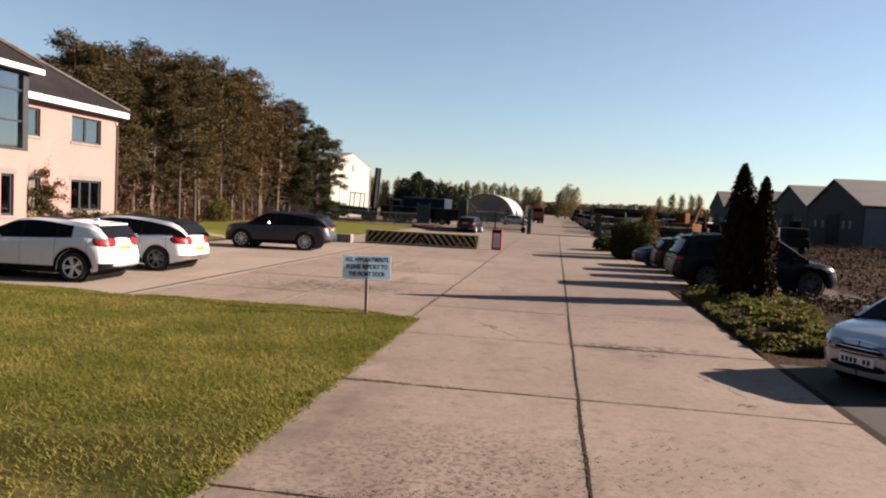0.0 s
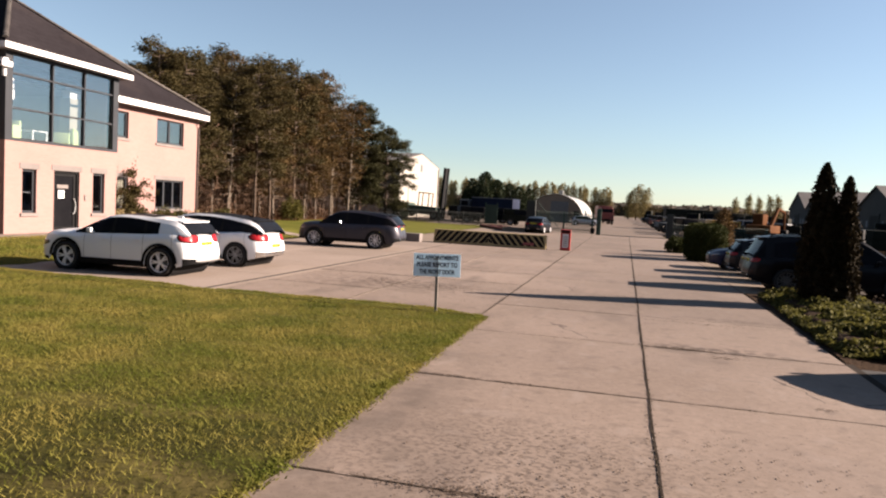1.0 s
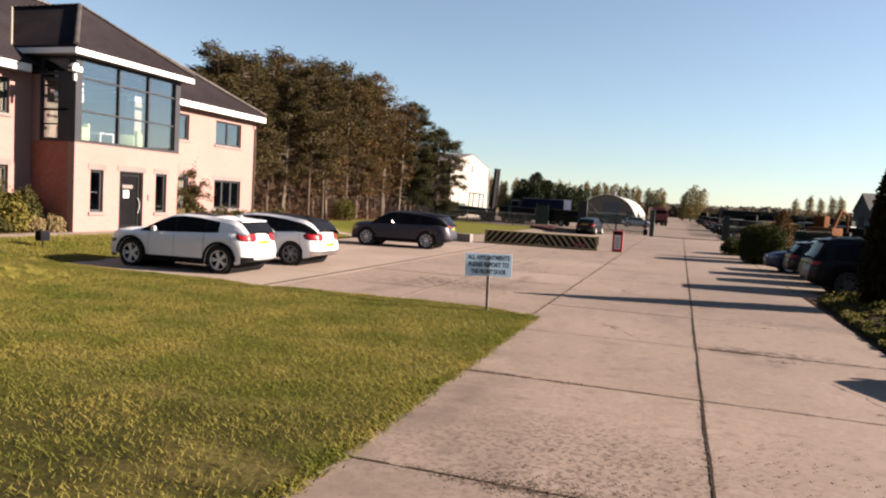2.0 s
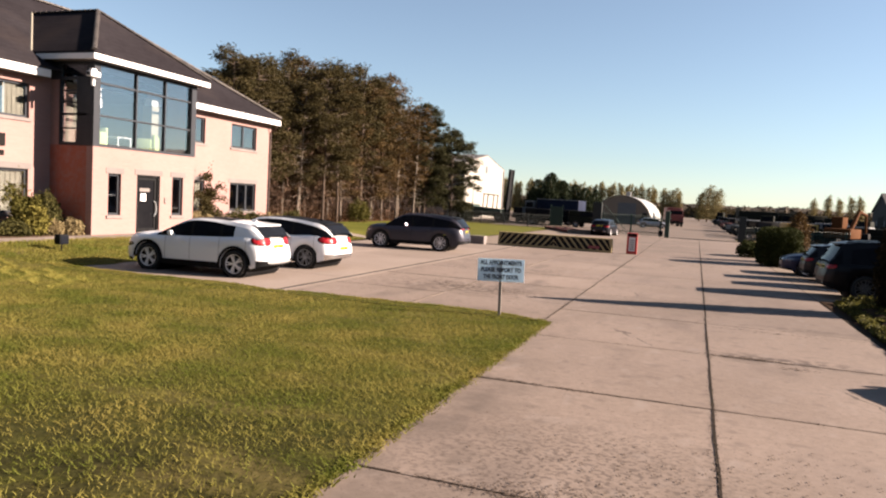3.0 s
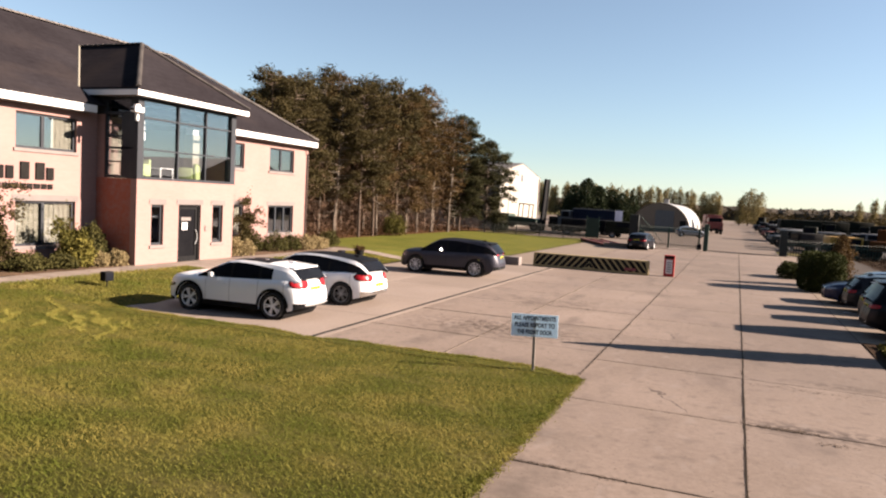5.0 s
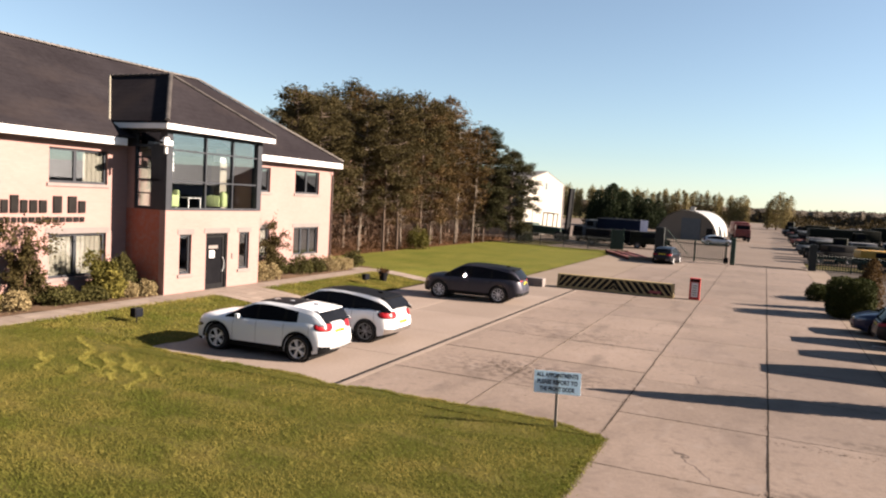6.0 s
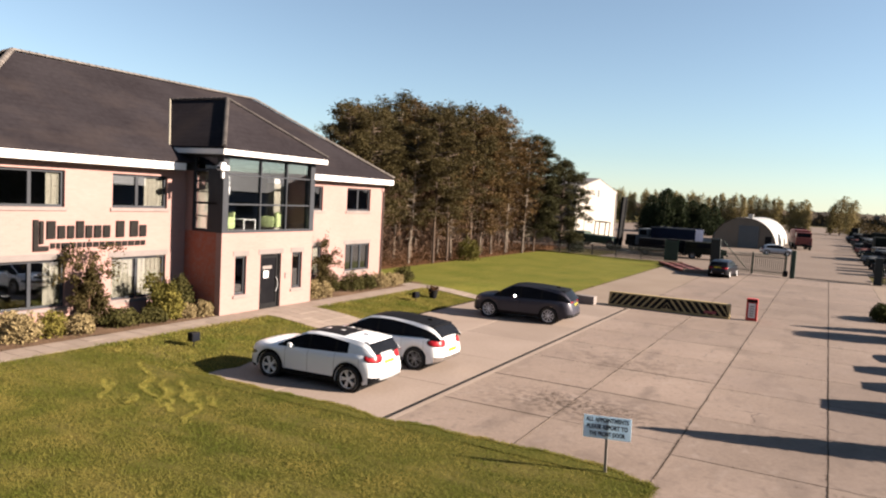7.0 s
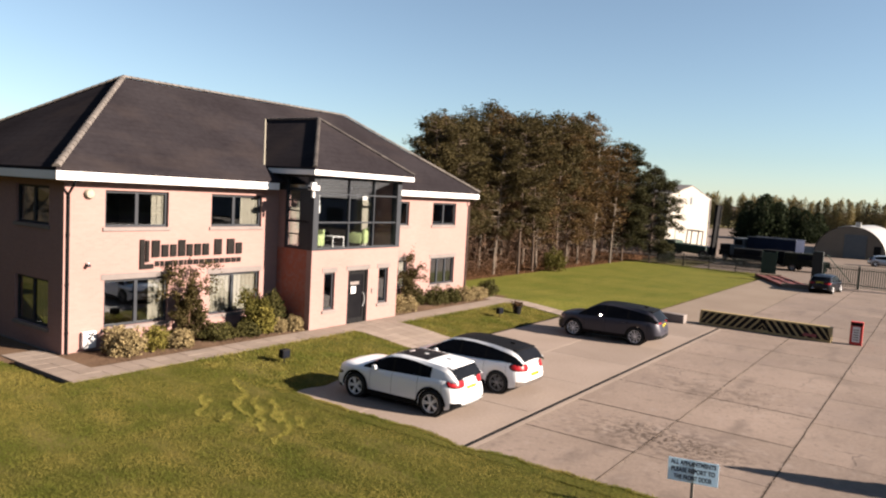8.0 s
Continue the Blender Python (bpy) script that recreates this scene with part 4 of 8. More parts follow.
part("housing", boxes((BX + 0.05, BX + 0.28, BY0 - 0.42, BY0 + 0.02, 6.05, 6.24), bevel=0.03), M_WHITE, cam_box)
part("bracket", boxes((BX - 0.05, BX + 0.1, BY0 - 0.2, BY0 + 0.02, 6.24, 6.36), (BX + 0.0, BX + 0.1, BY0 - 0.16, BY0 - 0.06, 5.75, 6.05), bevel=0.02), M_WHITE, cam_box)
part("lens", tube(bmesh.new(), (BX + 0.17, BY0 - 0.42, 6.15), (BX + 0.17, BY0 - 0.47, 6.14), 0.06), M_BLACK, cam_box)
cam2 = thing("wall_camera", "small dark camera on a white arm on the brick wall", "security camera")
part("arm", boxes((FX, FX + 0.12, 18.0, 18.04, 3.26, 3.30)), M_WHITE, cam2)
part("housing", boxes((FX + 0.06, FX + 0.2, 17.97, 18.07, 3.16, 3.25), bevel=0.02), M_FRAME, cam2)
meter = thing("meter_box", "white meter box low on the brick wall", "meter box")
part("body", boxes((FX, FX + 0.16, 17.85, 18.30, 0.45, 1.0), bevel=0.015), M_WHITE, meter)
part("lid", boxes((FX + 0.16, FX + 0.18, 17.88, 18.27, 0.48, 0.97)), M_WHITE, meter)
lampbox = thing("wall_plate", "small grey intercom plate beside the entrance", "intercom")
part("body", boxes((BX, BX + 0.04, 29.98, 30.10, 1.55, 1.78), bevel=0.01), M_SILL, lampbox)

# furniture behind the bay glazing
M_LIME = material("lime_fabric", (0.25, 0.31, 0.13), (0.31, 0.37, 0.17), 0.85, 3, 50, 0.2)


def armchair(x, y, turn):
    c = thing("armchair", "lime green upholstered tub armchair behind the glazing", "armchair", pose(x, y, 3.58, 0, 0, turn), "lounge chairs")
    part("seat", boxes((-0.34, 0.34, -0.34, 0.3, 0.14, 0.45), bevel=0.05), M_LIME, c, smooth=40)
    part("backrest", boxes((-0.42, 0.42, 0.3, 0.46, 0.14, 0.82), bevel=0.06), M_LIME, c, smooth=40)
    for s in (-1, 1):
        part("armrest", boxes((s * 0.42 - 0.07, s * 0.42 + 0.07, -0.34, 0.3, 0.14, 0.62), bevel=0.05), M_LIME, c, smooth=40)
    for sx in (-1, 1):
        for sy in (-0.28, 0.34):
            part("leg", tube(bmesh.new(), (sx * 0.34, sy, 0), (sx * 0.34, sy, 0.15), 0.02), M_STEEL, c)


armchair(-22.6, 30.3, -60)
armchair(-22.3, 27.1, 20)
tbl = thing("side_table", "white metal framed side table with a plant pot", "table", pose(-22.2, 28.3, 3.58))
part("tabletop", boxes((-0.35, 0.35, -0.35, 0.35, 0.48, 0.52), bevel=0.008), M_WHITE, tbl)
for sx in (-1, 1):
    for sy in (-1, 1):
        part("leg", boxes((sx * 0.33 - 0.02, sx * 0.33 + 0.02, sy * 0.33 - 0.02, sy * 0.33 + 0.02, 0, 0.48)), M_WHITE, tbl)
pend = thing("pendant_lamp", "white pendant lamp hanging in the glazed bay", "lamp", pose(-22.0, 27.1, 5.0))
part("shade", boxes((-0.09, 0.09, -0.09, 0.09, 0.1, 0.45), (-0.08, 0.08, -0.08, 0.08, 0.5, 0.85), bevel=0.03), M_WHITE, pend)
part("cord", tube(bmesh.new(), (0, 0, 0.85), (0, 0, 1.66), 0.01, seg=5), M_BLACK, pend)
# added fin behind the corner post, keeps stray sun strips out of the bay
part("sun_block_fin", boxes((-22.1, BX - 0.2, 26.475, 26.53, 3.6, 6.6)), M_FRAME, office)
part("bay_partition", boxes((-24.35, -24.25, BY0 + 0.32, 29.0, 3.58, 6.0)), M_BLIND, office)
cab = thing("filing_shelf", "cream shelving seen through the bay glazing", "shelf", pose(-22.9, 31.0, 3.58))
part("body", boxes((-0.25, 0.25, -0.35, 0.35, 0, 2.1), bevel=0.01), M_BLIND, cab)
part("top_box", boxes((-0.2, 0.2, -0.3, 0.3, 2.1, 2.4), bevel=0.01), M_WHITE, cab)

# paths of paving slabs in front of the offices
paths = thing("garden_path", "pinkish paving slab path along the offices", "path", kind="structure")
pv = boxes((-0.295, 0.295, -0.295, 0.295, -0.14, 0.0), bevel=0.008)
me = bpy.data.meshes.new("paving_slab")
pv.to_mesh(me)
pv.free()
me.materials.append(M_SLABPATH)


def pave(x0, x1, y0, y1):
    nx, ny = round((x1 - x0) / 0.6), round((y1 - y0) / 0.6)
    for i in range(nx):
        for j in range(ny):
            ob = new("paving_slab", me)
            x, y = x0 + (i + 0.5) * (x1 - x0) / nx, y0 + (j + 0.5) * (y1 - y0) / ny
            ob.location = (x, y, height(x, y) + 0.03 + random.uniform(-0.004, 0.004))
            ob.rotation_euler[1] = math.atan((height(x - 0.3, y) - height(x + 0.3, y)) / 0.6)
            ob.scale = ((x1 - x0) / nx / 0.6, (y1 - y0) / ny / 0.6, 1)
            ob.parent = paths


pave(-21.3, -20.1, 17.1, 40.5)
pave(-24.5, -20.1, 15.9, 17.1)
pave(-20.1, -16.9, 27.7, 30.7)
pave(-21.9, -14.1, 40.5, 41.7)
bm = bmesh.new()
sheet(bm, FX + 0.0, -21.3, 17.1, BY0, 0.4, 0.02, 0.05)
sheet(bm, FX + 0.0, -21.3, BY1, 42.5, 0.4, 0.02, 0.05)
sheet(bm, -40, FX - 0.1, 15.6, Y0 - 0.05, 0.8, 0.0, 0.03)
sheet(bm, -24.5, -21.3, 40.5, 44, 0.8, 0.0, 0.03)
tagged(link_mesh("planting_bed", bm, M_BED), "brown planting bed along the office wall", "planting bed", kind="structure")

# ---- vehicles ----
def car_paint(name, c, rough=0.28, metal=0.0, coat=0.7):
    return material(name, tuple(v * 0.94 for v in c), c, rough, 1.5, 60, 0.0, metal=metal, coat=coat, spec=0.3 if coat > 0.4 else 0.12)


M_CARGLASS = material("car_glass", (0.005, 0.006, 0.008), (0.009, 0.010, 0.013), 0.08, 2, 10, 0, spec=0.015)
M_TYRE = material("tyre_rubber", (0.0070, 0.0070, 0.0070), (0.0150, 0.0145, 0.0140), 0.85, 6, 60, 0.2)
M_ALLOY = material("alloy", (0.62, 0.62, 0.63), (0.74, 0.74, 0.75), 0.4, 8, 40, 0.02, metal=0.2)
M_DARKALLOY = material("dark_alloy", (0.07, 0.07, 0.075), (0.14, 0.14, 0.145), 0.35, 8, 40, 0.02, metal=0.5)
M_MIDALLOY = material("grey_alloy", (0.20, 0.20, 0.205), (0.30, 0.30, 0.305), 0.35, 8, 40, 0.02, metal=0.3)
M_TAIL = material("tail_light_red", (0.11, 0.004, 0.008), (0.26, 0.010, 0.014), 0.3, 10, 60, 0.0, spec=0.15)
M_HEAD = material("headlight_lens", (0.03, 0.034, 0.045), (0.10, 0.11, 0.14), 0.08, 12, 50, 0.0, coat=1.0, metal=0.4)
M_PLATE = material("yellow_plate", (0.5022, 0.4212, 0.0162), (0.5670, 0.4860, 0.0324), 0.4, 10, 60, 0.0)
M_PLATEWHITE = material("white_plate", (0.4860, 0.4860, 0.4860), (0.5670, 0.5670, 0.5670), 0.4, 10, 60, 0.0)
M_CHROME = material("chrome", (0.62, 0.62, 0.63), (0.72, 0.72, 0.73), 0.16, 10, 60, 0.0, metal=1.0)


M_BLACKROOF = material("black_roof_paint", (0.005, 0.005, 0.006), (0.009, 0.009, 0.010), 0.5, 2, 10, 0, spec=0.03)


class Car:
    """A car body lofted from side and plan curves. x forward, y left, z up, origin on the ground amid the wheels."""

    def __init__(self, length, width, wb, front, r, deck, belt, roof, sill=0.22, taper=(0.18, 0.17), tumble=0.32, drop=0.2):
        self.x1, self.x0 = wb / 2 + front, wb / 2 + front - length
        self.w, self.wb, self.r = width / 2, wb, r
        self.drop = drop
        self.deck, self.belt, self.roof, self.sill, self.taper, self.tumble = deck, belt, roof, sill, taper, tumble

    def at(self, curve, x):
        xs = [p[0] for p in curve]
        zs = [p[1] for p in curve]
        return float(np.interp(x, xs, zs))

    def half_width(self, x):
        L = self.x1 - self.x0
        f, b = max(0.0, (x - (self.x1 - 0.9)) / 0.9), max(0.0, ((self.x0 + 0.8) - x) / 0.8)
        return self.w * (1 - self.taper[0] * f ** 2.2 - self.taper[1] * b ** 2.4)

    def bottom(self, x):
        z = self.sill
        for c in (self.wb / 2, -self.wb / 2):
            d, R = abs(x - c), self.r * 1.17
            if d < R:
                z = max(z, self.r + math.sqrt(R * R - d * d) - 0.015)
        f, b = max(0.0, (x - (self.x1 - 0.5)) / 0.5), max(0.0, (self.x0 + 0.5 - x) / 0.5)
        return max(z, self.sill + 0.04 * f + 0.13 * b)

    def section(self, x, shrink=0.0):
        w, zb = self.half_width(x), self.bottom(x)
        zs, zd = self.at(self.belt, x), self.at(self.deck, x)
        zs = max(zs, zb + 0.05)
        h = zs - zb
        pts = [(w * 0.955, zb), (w * 0.99, zb + 0.22 * h), (w, zb + 0.5 * h), (w * 0.995, zb + 0.72 * h), (w * 0.965, zs - 0.05), (w * 0.925, zs), (w * 0.78, zs + 0.75 * (zd - zs)), (w * 0.4, zd), (0.0, zd + 0.012)]
        if shrink:
            cz = (zb + zd) / 2
            pts = [(y * (1 - shrink), cz + (z - cz) * (1 - shrink * 1.2)) for y, z in pts]
        return pts

    def stations(self):
        xs = set(np.linspace(self.x0 + 0.07, self.x1 - 0.07, 30).round(3))
        for c in (self.wb / 2, -self.wb / 2):
            R = self.r * 1.17
            for k in range(-8, 9):
                xs.add(round(c + R * math.sin(k / 8 * math.pi / 2), 3))
        xs = sorted(x for x in xs if self.x0 + 0.05 < x < self.x1 - 0.05)
        keep = [xs[0]]
        for x in xs[1:]:
            if x - keep[-1] > 0.012:
                keep.append(x)
        return keep

    def shift(self, x, z):
        """How far the ends lean in, high up and low down."""
        b = min(1.0, max(0.0, (self.x0 + 0.7 - x) / 0.7)) ** 1.5
        f = min(1.0, max(0.0, (x - self.x1 + 0.6) / 0.6)) ** 1.5
        return b * (0.30 * max(0.0, z - 0.64) + 0.25 * max(0.0, 0.42 - z)) - f * (0.32 * max(0.0, z - 0.58) + 0.2 * max(0.0, 0.36 - z))

    def half_row(self, x, levels):
        p = self.section(x)
        side, top = p[:6], p[6:]
        zs, ys = [v[1] for v in side], [v[0] for v in side]
        row = [(float(np.interp(z, zs, ys)), min(max(z, zs[0]), zs[-1])) for z in levels]
        row.append(side[-1])
        return row + top

    def round_end(self, x):
        b, f = max(0.0, (self.x0 + 0.26 - x) / 0.26), max(0.0, (x - self.x1 + 0.32) / 0.32)
        return math.sqrt(1 - 0.36 * b * b) * math.sqrt(1 - 0.45 * f * f)

    def body_faces(self, levels):
        """Quads of the outer skin, with rows at the given heights, closed at both ends."""
        xs = [self.x0 + d for d in (0.0, 0.03, 0.07, 0.12, 0.18)] + [x for x in self.stations() if self.x0 + 0.2 < x < self.x1 - 0.2] + [self.x1 - d for d in (0.18, 0.12, 0.07, 0.03, 0.0)]
        rows = []
        first = self.half_row(xs[0], levels)
        last = self.half_row(xs[-1], levels)

        def ring(x, row, k=1.0, bulge=0.0):
            e = self.round_end(x) * k
            left = [(x + bulge + self.shift(x, z), y * e, z) for y, z in row]
            return left + [(a, -b, c) for a, b, c in left[-2::-1]]

        for k in (0.02, 0.3, 0.55, 0.78, 0.93):
            rows.append(ring(xs[0], first, k, -0.035 * (1 - k * k)))
        for x in xs:
            rows.append(ring(x, self.half_row(x, levels)))
        for k in (0.93, 0.78, 0.55, 0.3, 0.02):
            rows.append(ring(xs[-1], last, k, 0.045 * (1 - k * k)))
        return [(a[i], a[i + 1], b[i + 1], b[i]) for a, b in zip(rows, rows[1:]) for i in range(len(a) - 1)]

    def lamp_patch(self, end, side, z0, lz, along_side, along_end, lift=0.007):
        """A lens with rounded outline that wraps the corner of the body. end: -1 rear, 1 front."""
        bm = bmesh.new()
        xe = self.x0 if end < 0 else self.x1
        yend = self.half_width(xe) * self.round_end(xe)
        nu, nv, rows = 18, 6, []
        for i in range(nu + 1):
            u = -1 + 2 * i / nu
            hh = lz / 2 * max(0.04, 1 - abs(u) ** 4.0) ** 0.5
            d = along_side * max(0.0, u) - along_end * max(0.0, -u)
            row = []
            for j in range(nv + 1):
                z = z0 + hh * (2 * j / nv - 1) + 0.03 * max(0.0, u)
                x = xe - end * max(0.0, d)
                p = self.section(x)[:6]
                y = float(np.interp(z, [v[1] for v in p], [v[0] for v in p])) * self.round_end(x)
                k = 1.0
                bulge = 0.0
                if d < 0:
                    k = 1 + d / yend
                    bulge = end * 0.04 * (1 - k * k)
                edge = 0.0 if j in (0, nv) or i in (0, nu) else 1.0
                row.append(bm.verts.new((x + bulge + self.shift(x, z) + end * lift * edge, side * (y * k + lift * edge), z)))
            rows.append(row)
        for a, b in zip(rows, rows[1:]):
            for j in range(nv):
                bm.faces.new((a[j], a[j + 1], b[j + 1], b[j]))
        return bm

    def nose_patch(self, half, z0, lz, end=1, lift=0.012, power=4.0):
        """A rounded panel that follows the front or rear face."""
        bm = bmesh.new()
        xe = self.x1 if end > 0 else self.x0
        rows = []
        for i in range(15):
            u = -1 + i / 7
            hh = lz / 2 * max(0.05, 1 - abs(u) ** power) ** 0.5
            row = []
            for j in range(5):
                z = z0 + hh * (j / 2 - 1)
                k = u * half / (self.half_width(xe) * self.round_end(xe))
                edge = 0.0 if j in (0, 4) else 1.0
                row.append(bm.verts.new((xe + end * (0.045 * (1 - k * k) + lift * (0.5 + 0.5 * edge)) + self.shift(xe, z), u * half, z)))
            rows.append(row)
        for a, b in zip(rows, rows[1:]):
            for j in range(4):
                bm.faces.new((a[j], a[j + 1], b[j + 1], b[j]))
        return bm

    def strip(self, i0, i1, xa, xb, off, n=24, side=1, lo=0.0, hi=1.0):
        """A skin over the body between section points i0 and i1 and stations xa..xb, set off outwards."""
        bm = bmesh.new()
        rows = []
        for x in np.linspace(xa, xb, n):
            p = self.section(x)
            a, b = p[i0], p[i1]
            ya, za = a[0] + (b[0] - a[0]) * lo, a[1] + (b[1] - a[1]) * lo
            yb, zb = a[0] + (b[0] - a[0]) * hi, a[1] + (b[1] - a[1]) * hi
            rows.append((bm.verts.new((x, side * (ya + off), za)), bm.verts.new((x, side * (yb + off), zb))))
        for (a, b), (c, d) in zip(rows, rows[1:]):
            bm.faces.new((a, b, d, c))
        return bm

    def seam(self, x, side, lo=0, hi=5, off=0.004, w=0.004, slant=0.0):
        bm = bmesh.new()
        pts = self.section(x)[lo:hi + 1]
        rows = []
        for k, (y, z) in enumerate(pts):
            xx = x + slant * k
            rows.append((bm.verts.new((xx - w, side * (y + off), z)), bm.verts.new((xx + w, side * (y + off), z))))
        for (a, b), (c, d) in zip(rows, rows[1:]):
            bm.faces.new((a, b, d, c))
        return bm

    def green(self, x, lift=0.0):
        """Half section of the cabin: belt, side top, roof edge, roof middle."""
        zb, zr = self.at(self.belt, x) - 0.03, max(self.at(self.roof, x), self.at(self.belt, x) - 0.02)
        wb = self.half_width(x) * 0.925
        h = zr - zb
        zt = zb + h * (0.88 - self.drop * min(1.0, max(0.0, (-0.3 - x) / 1.5)) ** 1.5)
        wt = max(0.3, wb - self.tumble * (zt - zb))
        zb_, zt_, zr_ = zb, zt + lift, zr + lift
        return [(wb, zb_), (wb * 0.45 + wt * 0.55 + 0.012, zb + 0.55 * (zt - zb)), (wt, zt_), (wt * 0.90, zr_ - 0.012), (wt * 0.45, zr_ + 0.012), (0.0, zr_ + 0.018)]


def build_car(name, label, car, paint, m, w0, w1, r1, r0, pillars, roof_mat=None, rim=None, plate_rear=None, spokes=5, tail=None, head=None, clad=None, rear_low=None, rails=None, group="parked cars", spoiler=True, rear_plate_z=0.86, tail_shape=(0.26, 0.24, 0.15), chrome_line=False, plate_front=None, skid=False, roof_glass=None, head_shape=(0.42, 0.20, 0.13), lip=None, spoke_w=0.013, fork=0.19, mirror_glass=None, mirror_back=0.52):
    """w0..w1: windscreen, r1..r0: rear glass, along x, front to back. pillars: x of the middle of each side pillar with its half width."""
    t = thing(name, label, "car", m, group)
    zt, zh = tail or 0.95, head or 0.66
    lx, ly, lz = tail_shape
    levels = sorted({car.sill, car.sill + 0.10, car.sill + 0.17, car.sill + 0.26, 0.5, 0.6, zt - lz / 2, zt + lz / 2, zh - 0.075, zh + 0.075, 0.78, 0.86, 0.95, 1.02})
    split = {}
    for q in car.body_faces(levels):
        c = sum((Vector(p) for p in q), Vector()) / 4
        key = ("body", 0)
        if c.x < car.x0 + 0.22 and c.z < car.sill + (0.22 if skid else 0.26):
            key = ("rear_bumper", 0)
        elif c.z < car.sill + 0.12 and c.x > car.x1 - 0.4:
            key = ("front_lip", 0)
        split.setdefault(key, []).append(q)
    for (kind, s_), qs in split.items():
        bm = bmesh.new()
        for q in qs:
            bm.faces.new([bm.verts.new(p) for p in q])
        bmesh.ops.remove_doubles(bm, verts=bm.verts[:], dist=0.0006)
        bmesh.ops.dissolve_degenerate(bm, dist=0.0005, edges=bm.edges[:])
        mat_ = {"body": paint, "rear_bumper": rear_low or M_BLACK, "front_lip": lip or clad or M_BLACK}[kind]
        part(kind, bm, mat_, t, smooth=36)
    for s in (1, -1):
        part("tail_light", car.lamp_patch(-1, s, zt, lz, lx, ly), M_TAIL, t, "red tail light", smooth=60)
        part("lamp_surround", car.lamp_patch(-1, s, zt, lz * 1.16, lx * 1.08, ly * 1.08, 0.004), M_BLACK, t, smooth=60)
        part("headlight", car.lamp_patch(1, s, zh, head_shape[2], head_shape[0], head_shape[1]), M_HEAD, t, "clear headlight", smooth=60)
    roof_mat = roof_mat or paint
    xs = sorted({round(v, 3) for v in np.linspace(r0, w0, 34)} | {w0, w1, r1, r0} | {round(p + s * h, 3) for p, h in pillars for s in (-1, 1)})
    secs = [(x, car.green(x)) for x in xs]
    groups = {}

    def put(key, quad):
        groups.setdefault(key, []).append(quad)

    for (xa, a), (xb, b) in zip(secs, secs[1:]):
        xm = (xa + xb) / 2
        for s in (1, -1):
            P = [(xa, s * y, z) for y, z in a]
            Q = [(xb, s * y, z) for y, z in b]
            pil = any(abs(xm - p) < h for p, h in pillars)
            for i in range(5):
                q = (P[i], P[i + 1], Q[i + 1], Q[i])
                if i < 2:
                    if pil:
                        put(("pillar", s, round(min(pillars, key=lambda v: abs(v[0] - xm))[0], 2)), q)
                    else:
                        k = sum(1 for p, h in pillars if p > xm)
                        put(("side_window", s, k), q)
                elif i == 2:
                    put(("roof_edge", s, 0), q)
                elif xm > w1:
                    put(("windscreen", 0, 0), q)
                elif xm < r1:
                    put(("rear_window", 0, 0), q)
                else:
                    put(("roof_panel", 0, 0), q)
    for (kind, s, k), qs in groups.items():
        bm = bmesh.new()
        for q in qs:
            if (Vector(q[0]) - Vector(q[2])).length > 1e-4:
                bm.faces.new([bm.verts.new(p) for p in q])
        bmesh.ops.remove_doubles(bm, verts=bm.verts[:], dist=0.0008)
        glass = kind in ("side_window", "windscreen", "rear_window")
        if kind == "pillar":
            mat_ = M_BLACK if abs(k - pillars[-1][0]) > 0.02 else paint
            if roof_mat is not paint:
                mat_ = M_BLACK
        else:
            mat_ = M_CARGLASS if glass else (roof_mat if kind == "roof_panel" else paint)
        part(kind, bm, mat_, t, smooth=40)
    # wheels
    r = car.r
    for sx in (1, -1):
        for s in (1, -1):
            wheel = new("wheel")
            wheel.parent = t
            wheel.location = (sx * car.wb / 2, s * (car.w - 0.115), r)
            if s < 0:
                wheel.rotation_euler[2] = math.pi
            bm = bmesh.new()
            rings = lathe(bm, [(r * 0.70, -0.10), (r * 0.90, -0.115), (r * 0.985, -0.085), (r, 0), (r * 0.985, 0.085), (r * 0.90, 0.115), (r * 0.72, 0.105), (r * 0.70, 0.06)], 28)
            part("tyre", bm, M_TYRE, wheel, smooth=40)
            bm = bmesh.new()
            lathe(bm, [(r * 0.71, 0.10), (r * 0.672, 0.098), (r * 0.655, 0.075)], 28)
            for k in range(spokes):
                a = 2 * math.pi * k / spokes
                mm = Matrix.Rotation(a, 4, 'Y')
                for da in (-fork, fork):
                    box(bm, r * 0.10, r * 0.68, 0.055, 0.09, -spoke_w, spoke_w, m=mm @ Matrix.Rotation(da, 4, 'Y'))
            lathe(bm, [(0.001, 0.085), (r * 0.13, 0.085), (r * 0.17, 0.06), (r * 0.17, 0.02)], 14)
            part("rim", bm, rim or M_ALLOY, wheel, smooth=35)
            bm = bmesh.new()
            lathe(bm, [(0.001, 0.0), (r * 0.64, 0.0), (r * 0.655, 0.078)], 24)
            part("rim_barrel", bm, M_BLACK, wheel, smooth=40)
            bm = bmesh.new()
            lathe(bm, [(0.001, 0.012), (r * 0.42, 0.012), (r * 0.44, 0.002)], 20)
            part("brake_disc", bm, M_DARKALLOY, wheel)
    # dark wheel housings and underbody
    bm = bmesh.new()
    for sx in (1, -1):
        lathe(bm, [(r * 1.15, car.w * 0.93), (r * 1.15, -car.w * 0.93)], 20, 'Y', Matrix.Translation((sx * car.wb / 2, 0, r)))
    box(bm, car.x0 + 0.75, car.x1 - 0.55, -car.w * 0.9, car.w * 0.9, car.sill - 0.02, car.sill + 0.12)
    part("underbody", bm, M_BLACK, t)
